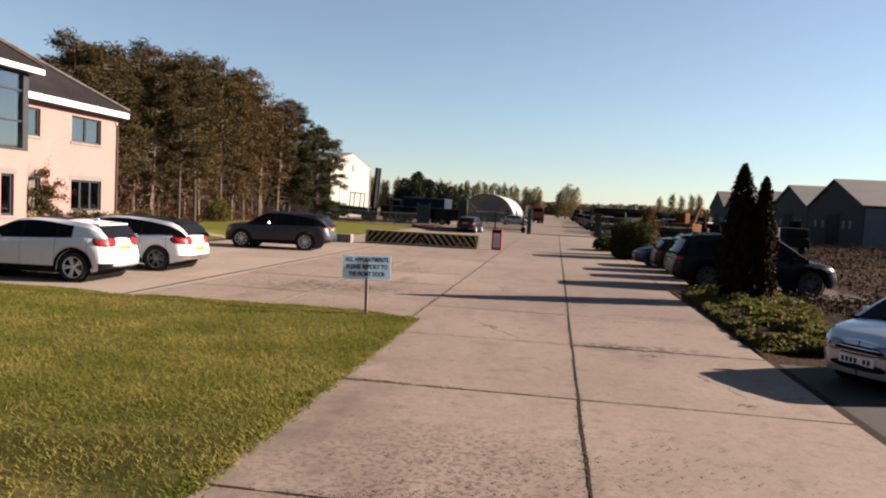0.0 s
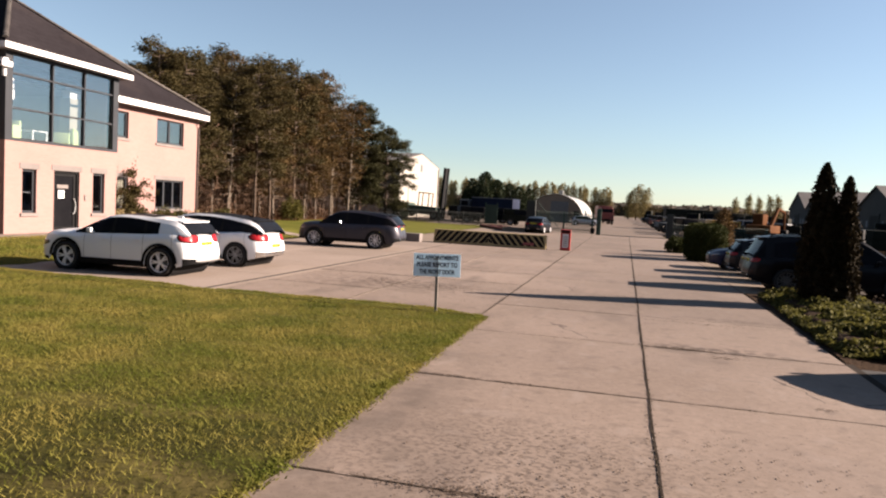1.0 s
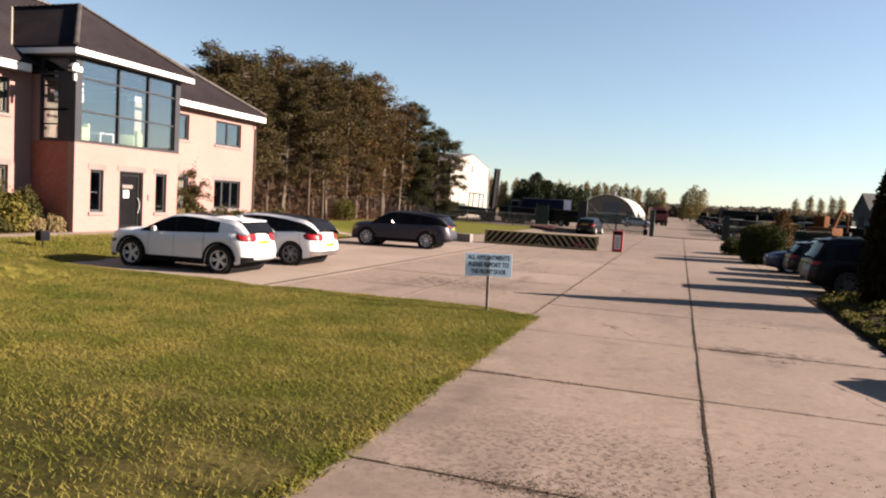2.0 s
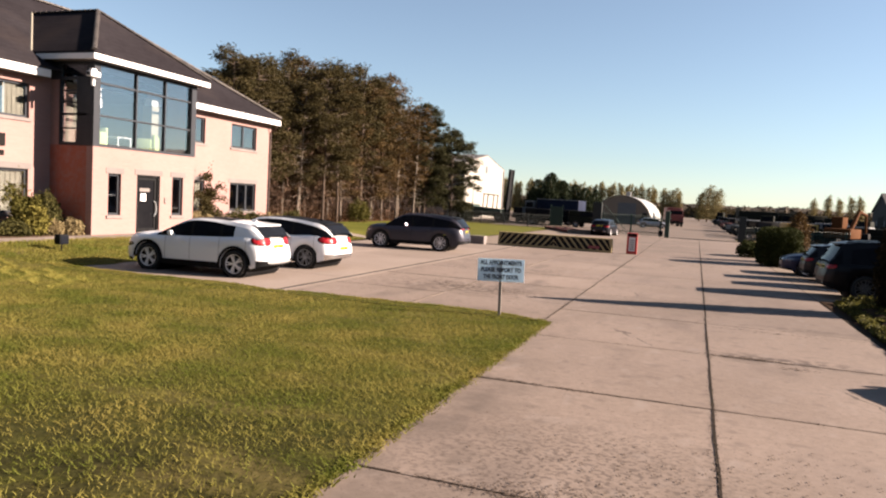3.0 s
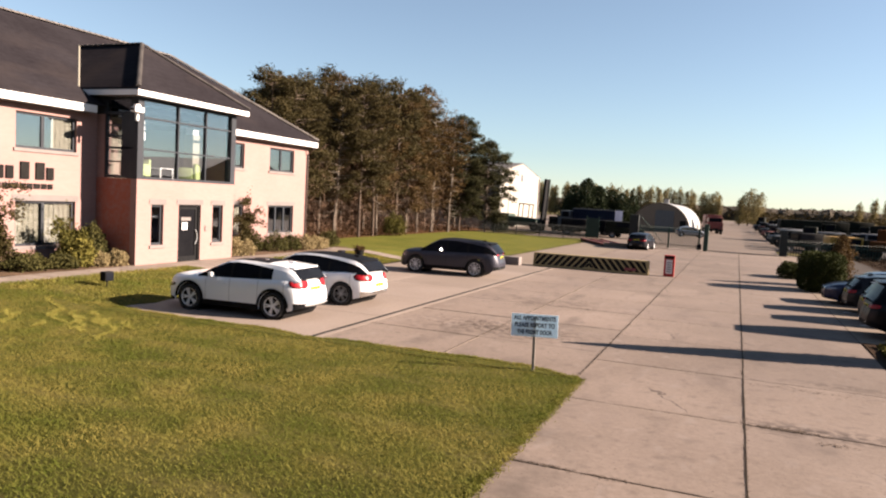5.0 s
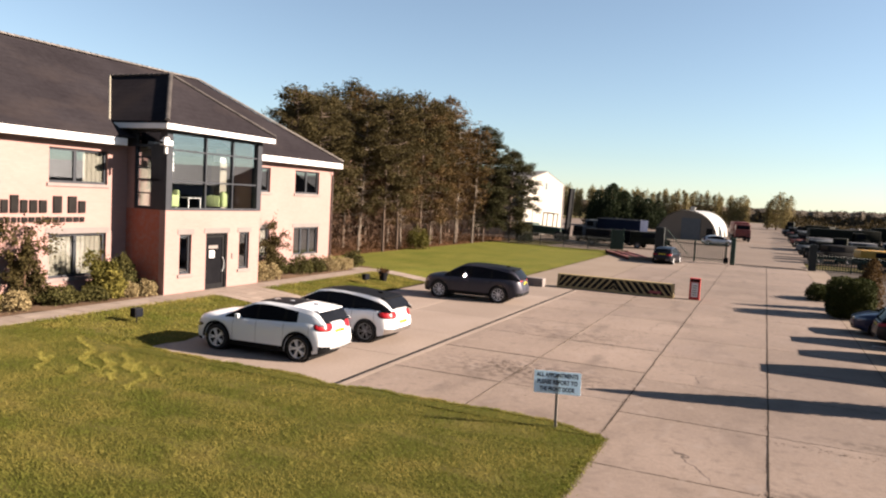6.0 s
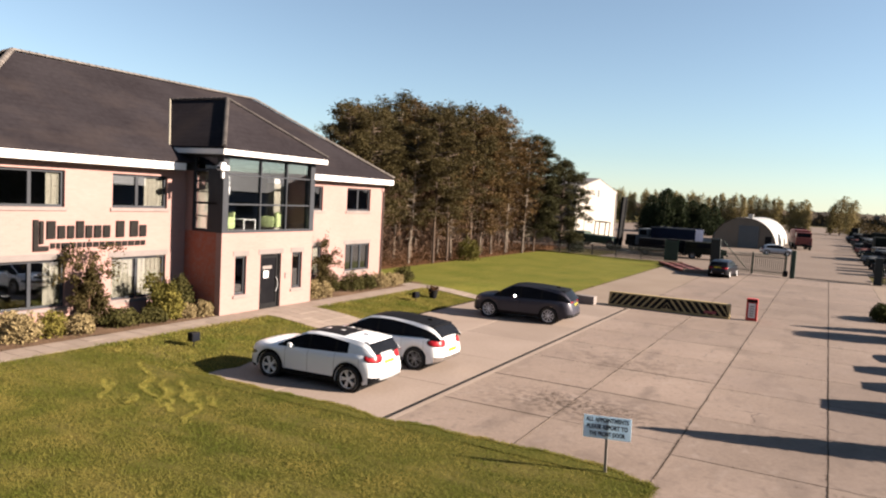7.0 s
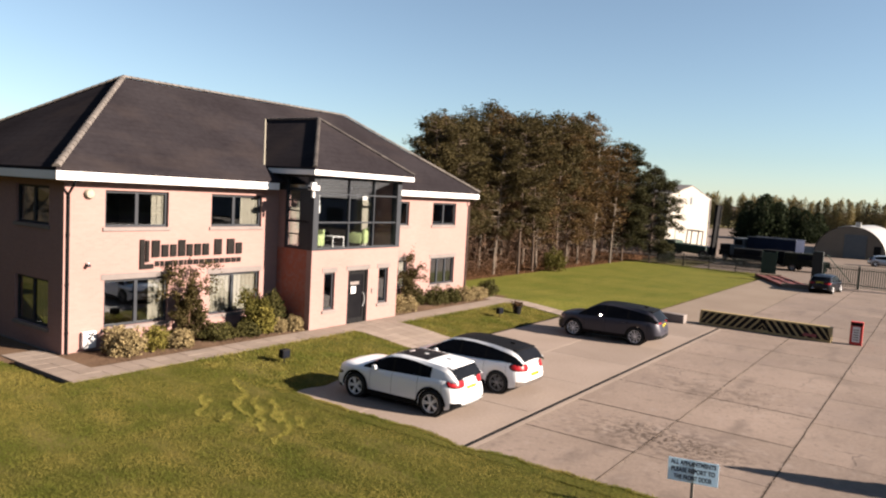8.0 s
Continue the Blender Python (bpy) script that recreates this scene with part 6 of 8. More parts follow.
# ---- gate and fences ----
def palisade(name, label, p, q, h, parent_group, pales=True, pitch=0.16, post_every=2.75, mat=M_GREENPAINT, rails=(0.35, -0.3)):
    p, q = Vector(p), Vector(q)
    d = q - p
    L = d.length
    t = thing(name, label, "gate" if "gate" in name else "fence", Matrix.Translation(p) @ Matrix.Rotation(math.atan2(d.y, d.x), 4, 'Z'), parent_group)
    for z in (rails[0], h + rails[1]):
        part("rail", boxes((0, L, -0.025, 0.025, z - 0.03, z + 0.03)), mat, t)
    pm = bmesh.new()
    box(pm, -0.03, 0.03, -0.045, -0.03, 0.06, h - 0.08)
    bmesh.ops.create_cone(pm, cap_ends=True, segments=4, radius1=0.035, radius2=0.002, depth=0.14, matrix=Matrix.Translation((0, -0.037, h - 0.01)))
    me = bpy.data.meshes.new("pale")
    pm.to_mesh(me)
    pm.free()
    me.materials.append(mat)
    n = int(L / pitch)
    for i in range(n):
        ob = new("pale", me)
        ob.location = ((i + 0.5) * L / n, 0, 0)
        ob.parent = t
    for i in range(int(L / post_every) + 1):
        x = min(L, i * post_every)
        part("fence_post", boxes((x - 0.05, x + 0.05, 0.0, 0.09, 0, h + 0.05)), mat, t)
    return t


M_ARMYGREEN = material("deep_green_paint", (0.0057, 0.0178, 0.0113), (0.0105, 0.0292, 0.0178), 0.6, 1.5, 20, 0.08)
M_ARMYBLACK = material("black_green_paint", (0.0047, 0.0070, 0.0058), (0.0093, 0.0128, 0.0105), 0.6, 2, 20, 0.08)
gate = palisade("palisade_gate", "dark green steel palisade gate leaf standing open across the yard", (-8.9, 76.2, 0), (-3.3, 75.4, 0), 1.95, "yard gates", pitch=0.17)
part("brace", tube(bmesh.new(), (0.1, 0.03, 2.75), (2.2, 0.03, 0.5), 0.035), M_GREENPAINT, gate)
gp = thing("gate_post", "tall green steel gate post with a control box", "gate post", pose(-2.85, 74.9, 0), "gate posts")
part("post", boxes((-0.2, 0.2, -0.2, 0.2, 0, 2.45), bevel=0.02), M_GREENPAINT, gp)
part("control_box", boxes((-0.75, -0.35, -0.2, 0.15, 0.1, 0.6), bevel=0.02), M_BLACK, gp)
gp2 = thing("gate_housing", "wide dark green gate housing beside the parked car", "gate post", pose(-9.45, 76.3, 0), "gate posts")
part("housing", boxes((-0.42, 0.42, -0.25, 0.25, 0, 2.95), bevel=0.04), M_ARMYBLACK, gp2)
gp3 = thing("gate_post", "dark green steel gate post beside the hedge", "gate post", pose(3.6, 75.8, 0), "gate posts")
part("post", boxes((-0.3, 0.3, -0.2, 0.2, 0, 2.3), bevel=0.02), M_ARMYBLACK, gp3)
palisade("palisade_fence", "dark green steel palisade fence along the yard", (3.9, 76.0, 0), (12.5, 76.6, 0), 1.4, "yard fences", pitch=0.22)
palisade("palisade_fence", "dark green steel palisade fence behind the lawn", (-14.6, 80.5, 0), (-27.5, 82.5, 0), 1.35, "yard fences", pitch=0.125, mat=M_ARMYBLACK)
track = thing("gate_track", "dark steel gate track laid across the road", "gate track")
part("rail", boxes((-2.6, 3.4, 75.2, 75.38, 0.0, 0.035), bevel=0.006), M_ARMYBLACK, track)
gl = thing("mesh_gate", "dark green sheeted gate leaf at the end of the lawn", "gate", pose(-14.1, 79.9, 0, 0, 0, 8), "yard gates")
part("leaf", boxes((-0.55, 0.55, -0.03, 0.03, 0.15, 2.3), bevel=0.01), M_ARMYGREEN, gl)
for s in (-1, 1):
    part("post", boxes((s * 0.6 - 0.06, s * 0.6 + 0.06, -0.06, 0.06, 0, 2.5)), M_GREENPAINT, gl)
M_RAMP = material("worn_red_steel", (0.0729, 0.0160, 0.0131), (0.1313, 0.0365, 0.0291), 0.7, 2, 15, 0.1)
rk = thing("red_ramp_rack", "long low red steel ramp frame lying with pale ends", "steel frame", pose(-12.0, 74.6, 0, 0, 0, -65))
for y in (-1.0, 0.0, 1.0):
    part("beam", boxes((-4.2, 4.2, y - 0.12, y + 0.12, 0.05, 0.26), bevel=0.01), M_RAMP, rk)
part("deck_plate", boxes((-4.1, 4.1, -0.88, -0.12, 0.10, 0.18)), M_RAMP, rk)
part("deck_plate", boxes((-4.1, 4.1, 0.12, 0.88, 0.10, 0.18)), M_RAMP, rk)
for x in (-4.3, 4.3):
    part("end_plate", boxes((x - 0.1, x + 0.1, -1.15, 1.15, 0.0, 0.36), bevel=0.01), M_PALE, rk)

# ---- far buildings ----
M_CLAD = material("cream_cladding", (0.2001, 0.1866, 0.1592), (0.2455, 0.2274, 0.2001), 0.7, 0.3, 8, 0.05, stretch=(1, 1, 0.3))
M_GREYROOF = material("grey_sheet_roof", (0.0560, 0.0514, 0.0490), (0.0886, 0.0816, 0.0770), 0.75, 0.4, 6, 0.1)
M_DARKBOARD = material("dark_boarding", (0.0070, 0.0070, 0.0064), (0.0146, 0.0134, 0.0128), 0.85, 0.5, 8, 0.1)
M_SHEDWALL = material("grey_render", (0.0840, 0.0875, 0.0980), (0.1155, 0.1190, 0.1294), 0.85, 0.6, 8, 0.1)
M_HUT = material("hut_sheeting", (0.2216, 0.2158, 0.2041), (0.3033, 0.2974, 0.2799), 0.45, 0.4, 6, 0.1, metal=0.2)
M_HUTEND = material("hut_end_render", (0.0933, 0.0770, 0.0607), (0.1260, 0.1050, 0.0840), 0.85, 0.5, 8, 0.1)
M_BLUEGREY = material("blue_grey_door", (0.0467, 0.0554, 0.0642), (0.0700, 0.0787, 0.0875), 0.6, 1, 10, 0.05)


def gable_prism(x0, x1, y0, y1, ze, zr, axis='X', over=0.0):
    """Solid with gables; ridge along the axis."""
    bm = bmesh.new()
    if axis == 'X':
        prof = [(y0, 0), (y1, 0), (y1, ze), ((y0 + y1) / 2, zr), (y0, ze)]
        a = [bm.verts.new((x0, y, z)) for y, z in prof]
        b = [bm.verts.new((x1, y, z)) for y, z in prof]
    else:
        prof = [(x0, 0), (x1, 0), (x1, ze), ((x0 + x1) / 2, zr), (x0, ze)]
        a = [bm.verts.new((x, y0, z)) for x, z in prof]
        b = [bm.verts.new((x, y1, z)) for x, z in prof]
    bm.faces.new(a)
    bm.faces.new(b)
    for i in range(5):
        j = (i + 1) % 5
        bm.faces.new((a[i], a[j], b[j], b[i]))
    return bm


def roof_sheets(x0, x1, y0, y1, ze, zr, over=0.25, t=0.12):
    ym = (y0 + y1) / 2
    sl = (zr - ze) / (ym - y0)
    z0 = ze - sl * over + 0.05
    return thick_roof([((x0 - over, y0 - over, z0 + t), (x1, y0 - over, z0 + t), (x1, ym, zr + t + 0.05), (x0 - over, ym, zr + t + 0.05)),
                       ((x0 - over, y1 + over, z0 + t), (x1, y1 + over, z0 + t), (x1, ym, zr + t + 0.05), (x0 - over, ym, zr + t + 0.05))], t)


def shed(y0, y1, ze, zr, x0=31.8, x1=75, door_=True):
    t = thing("storage_shed", "dark gabled storage shed with grey sheet roof", "shed", group="row of sheds")
    part("wall", gable_prism(x0, x1, y0, y1, ze, zr), M_DARKBOARD, t)
    part("roof", roof_sheets(x0, x1, y0, y1, ze, zr), M_GREYROOF, t, "grey corrugated sheet roof")
    ym = (y0 + y1) / 2
    part("side_wall", boxes((x0 + 0.1, x1 - 0.1, y0 - 0.03, y0 + 0.05, 0, ze - 0.2)), M_SHEDWALL, t, "pale grey rendered side wall")
    if door_:
        part("door_opening", boxes((x0 - 0.05, x0 + 0.1, ym - 1.9, ym + 1.9, 0, 3.6)), M_BLACK, t)
        part("door_header", boxes((x0 - 0.1, x0, ym - 2.1, ym + 2.1, 3.6, 3.85)), M_DARKBOARD, t)
        for k in (-5.2, -3.3, 3.0, 5.6):
            part("window", boxes((x0 - 0.04, x0 + 0.05, ym + k - 0.35, ym + k + 0.35, 2.0, 2.9)), M_SHEDWALL, t)
    part("side_window", boxes((x0 + 3, x0 + 6.4, y0 - 0.08, y0 - 0.03, 1.0, 3.0)), M_CARGLASS, t)
    return t


shed(88, 105, 4.5, 7.6)
shed(105.2, 121, 4.5, 7.5)
shed(138, 151, 4.6, 7.8)
shed(151.2, 165, 4.6, 7.9)

hg = thing("cream_hangar", "cream clad gabled hangar beyond the lawn", "hangar")
part("wall", gable_prism(-62, -30.0, 97.5, 118.0, 7.5, 9.15), M_CLAD, hg)
part("roof", roof_sheets(-62, -30.0, 97.5, 118.0, 7.5, 9.15, 0.2, 0.1), M_GREYROOF, hg)
part("vent", boxes((-30.0, -29.94, 107.3, 108.1, 6.6, 7.6)), M_BLUEGREY, hg)
part("door", boxes((-30.0, -29.92, 101.5, 106.5, 0, 4.2)), M_CLAD, hg)
part("downpipe", boxes((-29.98, -29.86, 117.2, 117.4, 0, 7.4)), M_SILL, hg)

hut = thing("arched_hut", "white arched sheet-metal hut with a grey roller door", "hut", pose(-11.9, 126, 0))
bm = bmesh.new()
R, HW, HH, LEN = 4.75, 4.75, 4.75, 34
seg = 24
ra, rb = [], []
for i in range(seg + 1):
    a = math.pi * i / seg
    x, z = HW * math.cos(a), HH * math.sin(a) ** 0.92
    ra.append((x, z))
for k in range(35):
    y = LEN * k / 34
    s = 1.0 + 0.006 * (k % 2)
    rb.append([bm.verts.new((x * s, y, z * s)) for x, z in ra])
for p, q in zip(rb, rb[1:]):
    for i in range(seg):
        bm.faces.new((p[i], p[i + 1], q[i + 1], q[i]))
part("shell", bm, M_HUT, hut, "pale ribbed metal vault", smooth=30)
bm = bmesh.new()
a = [bm.verts.new((x * 0.985, 0.15, z * 0.985)) for x, z in ra]
b = [bm.verts.new((x * 0.985, 0.40, z * 0.985)) for x, z in ra]
bm.faces.new(a)
bm.faces.new(b[::-1])
for i in range(seg):
    bm.faces.new((a[i], a[i + 1], b[i + 1], b[i]))
part("end_wall", bm, M_HUTEND, hut)
part("roller_door", boxes((-0.75, 2.15, 0.02, 0.15, 0, 3.5)), M_BLUEGREY, hut)
for k in range(8):
    part("door_slat", boxes((-0.72, 2.12, 0.0, 0.02, 0.1 + 0.42 * k, 0.44 + 0.42 * k)), M_BLUEGREY, hut)
part("side_door", boxes((3.1, 4.0, 0.05, 0.15, 0, 2.0)), M_BLACK, hut)
part("roof_vent", boxes((0.4, 1.1, 1.0, 1.9, 4.5, 5.35)), M_HUT, hut)

# ---- machines and lorries in the yard ----
M_ARMY = material("army_green_paint", (0.0053, 0.0064, 0.0047), (0.0105, 0.0117, 0.0076), 0.75, 1.5, 15, 0.1, spec=0.08)
M_TARP = material("dark_blue_tarpaulin", (0.0070, 0.0105, 0.0233), (0.0128, 0.0181, 0.0379), 0.8, 1, 10, 0.2, spec=0.1)
M_DIGGER = material("yellow_machine_paint", (0.2916, 0.1516, 0.0175), (0.3616, 0.2100, 0.0350), 0.5, 2, 15, 0.1)
M_ORANGE = material("orange_paint", (0.0577, 0.0205, 0.0064), (0.0770, 0.0334, 0.0128), 0.85, 2, 15, 0.1, spec=0.05)
M_DULLRED = material("dull_red_paint", (0.072, 0.012, 0.011), (0.120, 0.024, 0.018), 0.6, 2, 15, 0.1)


def wheels(t, xs, w, r, width=0.35):
    for x in xs:
        for s in (-1, 1):
            wh = new("wheel")
            wh.parent = t
            wh.location = (x, s * (w - width / 2), r)
            bm = bmesh.new()
            lathe(bm, [(r * 0.55, -width / 2), (r * 0.92, -width / 2), (r, -width / 3), (r, width / 3), (r * 0.92, width / 2), (r * 0.55, width / 2)], 18)
            part("tyre", bm, M_TYRE, wh, smooth=40)
            bm = bmesh.new()
            lathe(bm, [(0.001, s * width * 0.3), (r * 0.3, s * width * 0.36), (r * 0.56, s * width * 0.45)], 14)
            part("rim", bm, M_DARKALLOY, wh)


def lorry(m, body_mat, cab_mat, length=8.0, h=3.5, label="dark covered army lorry parked in the yard", cover=True):
    t = thing("lorry", label, "lorry", m, "yard vehicles")
    L = length / 2
    part("chassis", boxes((-L, L, -0.5, 0.5, 0.7, 1.0)), M_BLACK, t)
    bm = boxes((L - 1.9, L - 0.05, -1.2, 1.2, 0.75, 2.0), bevel=0.08)
    box(bm, L - 1.85, L - 0.35, -1.12, 1.12, 2.0, 2.85, bevel=0.1)
    part("cab", bm, cab_mat, t, smooth=35)
    part("windscreen", boxes((L - 0.38, L - 0.33, -0.98, 0.98, 2.08, 2.7)), M_CARGLASS, t)
    for s in (-1, 1):
        part("side_window", boxes((L - 1.5, L - 0.6, s * 1.125 - 0.01, s * 1.125 + 0.01, 2.08, 2.65)), M_CARGLASS, t)
        part("headlight", tube(bmesh.new(), (L - 0.06, s * 0.85, 1.15), (L - 0.02, s * 0.85, 1.15), 0.12), M_HEAD, t)
    part("bumper", boxes((L - 0.1, L + 0.12, -1.2, 1.2, 0.6, 0.85), bevel=0.02), M_BLACK, t)
    part("bed", boxes((-L, L - 2.05, -1.22, 1.22, 1.05, 1.7), bevel=0.03), cab_mat, t)
    if cover:
        bm = boxes((-L + 0.02, L - 2.07, -1.2, 1.2, 1.7, h), bevel=0.16)
        part("cover", bm, body_mat, t, smooth=35)
        for k in range(5):
            x = -L + 0.3 + (length - 2.7) * k / 4
            part("hoop", boxes((x - 0.03, x + 0.03, -1.215, 1.215, 1.7, h - 0.1)), body_mat, t)
    wheels(t, (L - 1.1, -L + 1.2, -L + 2.5), 1.22, 0.55)
    return t


def jeep(m, mat_, label="dark green boxy off-road vehicle in the yard", top=None):
    t = thing("off_road_vehicle", label, "off-roader", m, "yard vehicles")
    bm = boxes((-2.2, 1.0, -0.88, 0.88, 0.55, 1.25), bevel=0.05)
    box(bm, 0.95, 2.25, -0.80, 0.80, 0.6, 1.2, bevel=0.06)
    part("body", bm, mat_, t, smooth=35)
    part("cabin", boxes((-2.15, 0.75, -0.82, 0.82, 1.25, 1.95), bevel=0.07), top or mat_, t, smooth=35)
    part("windscreen", boxes((0.74, 0.78, -0.7, 0.7, 1.32, 1.82)), M_CARGLASS, t)
    for s in (-1, 1):
        part("side_window", boxes((-0.9, 0.55, s * 0.825 - 0.008, s * 0.825 + 0.008, 1.34, 1.8)), M_CARGLASS, t)
        part("fender", boxes((1.0, 2.2, s * 0.86 - 0.1, s * 0.86 + 0.1, 0.72, 1.0), bevel=0.04), mat_, t)
        part("headlight", tube(bmesh.new(), (2.24, s * 0.55, 0.95), (2.28, s * 0.55, 0.95), 0.1), M_HEAD, t)
    part("bumper", boxes((2.25, 2.4, -0.85, 0.85, 0.5, 0.65)), M_BLACK, t)
    wheels(t, (1.55, -1.35), 0.9, 0.4, 0.24)
    return t


blue_lorry = lorry(pose(-17.6, 96.5, 0, 0, 0, 166), M_TARP, M_BLUEGREY, 7.8, 3.15, "dark blue tipper lorry with a pale rim behind the lawn fence")
part("body_rim", boxes((-3.9, 1.85, -1.25, -1.17, 3.08, 3.2), (-3.9, 1.85, 1.17, 1.25, 3.08, 3.2), bevel=0.02), M_SHEDWALL, blue_lorry)
lorry_a = lorry(pose(-5.5, 178.0, 0, 0, 0, 95), M_ARMY, M_ARMY, 7.2, 3.0, cover=False)
jeep_a = jeep(pose(-17.6, 90.5, 0, 0, 0, 10), M_BLACK, "black boxy off-road vehicle behind the fence")
jeep(pose(-12.4, 90.5, 0, 0, 0, 12), M_ARMY)
copy_thing(jeep_a, pose(-15.0, 92.0, 0, 0, 0, -20))
copy_thing(jeep_a, pose(-21.0, 98.5, 0, 0, 0, -15))
lorry(pose(-4.2, 137.0, 0, 0, 0, -80), M_DULLRED, M_DULLRED, 7.0, 3.2, "dull red lorry parked beside the arched hut")
jeep_b = jeep(pose(8.6, 91.0, 0, 0, 0, 200), M_ARMY)
jeep_c = jeep(pose(9.5, 103.0, 0, 0, 0, 195), M_ARMY, "army green off-road vehicle with a pale roof", M_SHEDWALL)
lorry_b = lorry(pose(10.5, 121, 0, 0, 0, 195), M_ARMY, M_ARMY, 7.4, 3.2)
jeep_d = jeep(pose(15.2, 92.5, 0, 0, 0, 150), M_BLUEGREY, "grey blue off-road vehicle among the yard vehicles")
jeep_e = jeep(pose(20.8, 88.0, 0, 0, 0, 215), M_DULLRED, "dull red off-road vehicle with a black roof", M_BLACK)
rs = random.Random(4)
k = 0
for y in (86, 95, 101, 110, 118, 128, 140, 152, 165, 180, 196, 212, 230):
    for x in (8.5, 14.5, 20.5, 26.0):
        k += 1
        if (x, y) in ((8.5, 86), (8.5, 101), (14.5, 95), (20.5, 86)) or (x > 24 and y < 100):
            continue
        if rs.random() < 0.14:
            continue
        src = rs.choice((jeep_b, jeep_c, jeep_a, jeep_d, jeep_e, lorry_b, lorry_a))
        o = copy_thing(src, pose(x + rs.uniform(-0.9, 0.9), y + rs.uniform(-2, 2), 0, 0, 0, rs.choice((190, 10, 170)) + rs.uniform(-25, 25)))
        size = rs.uniform(0.82, 1.12)
        o.scale = (size, size, size)
for k, y in enumerate(range(89, 205, 8)):
    src = (jeep_a, jeep_b, jeep_d, jeep_c, jeep_a, jeep_e)[k % 6]
    copy_thing(src, pose(5.9 + rs.uniform(-0.3, 0.5), y + rs.uniform(-1, 1), 0, 0, 0, 200 + rs.uniform(-8, 8)))
for src, y in ((jeep_a, 150), (jeep_b, 163), (jeep_b, 195)):
    copy_thing(src, pose(-5.5, y, 0, 0, 0, 95))


def forklift(m):
    t = thing("tall_mast_forklift", "dark green forklift truck with a tall lifting mast", "forklift", m)
    bm = boxes((-4.6, 0.3, -1.1, 1.1, 0.55, 1.55), bevel=0.12)
    box(bm, -5.1, -3.6, -1.1, 1.1, 0.6, 1.8, bevel=0.15)
    part("body", bm, M_GREENPAINT, t, smooth=35)
    bm = bmesh.new()
    for sx in (-2.5, -1.1):
        for sy in (-0.65, 0.65):
            box(bm, sx - 0.05, sx + 0.05, sy - 0.05, sy + 0.05, 1.5, 3.2)
    box(bm, -2.6, -1.0, -0.72, 0.72, 3.2, 3.32, bevel=0.03)
    part("cab_frame", bm, M_BLACK, t)
    for s in (-1, 1):
        part("mast_rail", boxes((0.55, 0.85, s * 0.55 - 0.12, s * 0.55 + 0.12, 0.15, 6.7)), M_BLACK, t)
    for z in (0.4, 2.2, 4.2, 6.4):
        part("mast_cross_bar", boxes((0.6, 0.8, -0.43, 0.43, z, z + 0.25)), M_BLACK, t)
    part("mast_plate", boxes((0.62, 0.74, -0.42, 0.42, 0.5, 6.4)), M_BLACK, t)
    part("lift_cylinder", tube(bmesh.new(), (0.50, 0, 0.3), (0.50, 0, 5.6), 0.09), M_STEEL, t)
    for s in (-0.4, 0.4):
        part("fork", boxes((0.85, 2.1, s - 0.08, s + 0.08, 0.12, 0.2)), M_STEEL, t)
    wheels(t, (0.0, -4.0), 1.15, 0.62, 0.4)
    return t


forklift(pose(-24.0, 95.0, 0, 0, 3.5, -8))


def digger(m, mat_, label):
    t = thing("excavator", label, "excavator", m, "yard machines")
    for s in (-1, 1):
        part("track", boxes((-1.6, 1.6, s * 0.95 - 0.25, s * 0.95 + 0.25, 0, 0.75), bevel=0.25), M_BLACK, t, smooth=40)
    part("body", boxes((-1.7, 0.9, -1.15, 1.15, 0.85, 1.75), bevel=0.1), mat_, t, smooth=35)
    part("cab", boxes((-0.3, 0.95, 0.1, 1.1, 1.75, 2.8), bevel=0.08), mat_, t, smooth=35)
    part("cab_glass", boxes((0.94, 0.97, 0.2, 1.0, 1.85, 2.65)), M_CARGLASS, t)
    bm = bmesh.new()
    tube(bm, (0.8, -0.2, 1.5), (2.6, -0.2, 3.4), 0.22, 0.18)
    tube(bm, (2.6, -0.2, 3.4), (4.4, -0.2, 3.1), 0.18, 0.16)
    part("boom", bm, mat_, t)
    part("arm", tube(bmesh.new(), (4.4, -0.2, 3.15), (4.7, -0.2, 1.3), 0.14, 0.11), mat_, t)
    part("bucket", boxes((4.3, 5.0, -0.6, 0.2, 0.6, 1.35), bevel=0.15), M_BLACK, t, smooth=40)


digger(pose(12.6, 80.5, 0, 0, 0, 60), M_ORANGE, "orange excavator with its boom raised")
jeep(pose(9.5, 81.0, 0, 0, 0, 15), M_BLACK, "black machine with a yellow hood beside the yard fence", M_DIGGER)
jeep(pose(12.5, 58.0, 0, 0, 0, 160), M_BLACK, "black boxy off-road vehicle on the soil")
jeep(pose(16.5, 63.0, 0, 0, 0, 100), M_ARMY)

# ---- trees ----
def bent_trunk(bm, r, H, r0, lean=0.03, seg=8, n=7):
    pts = [Vector((0, 0, -0.15))]
    dx, dy = r.uniform(-lean, lean), r.uniform(-lean, lean)
    for i in range(1, n + 1):
        t = i / n
        pts.append(Vector((dx * H * t + r.uniform(-0.05, 0.05), dy * H * t + r.uniform(-0.05, 0.05), H * t)))
    for i in range(n):
        tube(bm, pts[i], pts[i + 1] + (pts[i + 1] - pts[i]) * 0.01, r0 * (1 - 0.88 * i / n), r0 * (1 - 0.88 * (i + 1) / n), seg, False)
    return pts


def along(pts, z):
    for a, b in zip(pts, pts[1:]):
        if a.z <= z <= b.z:
            return a + (b - a) * ((z - a.z) / (b.z - a.z))
    return pts[-1].copy()


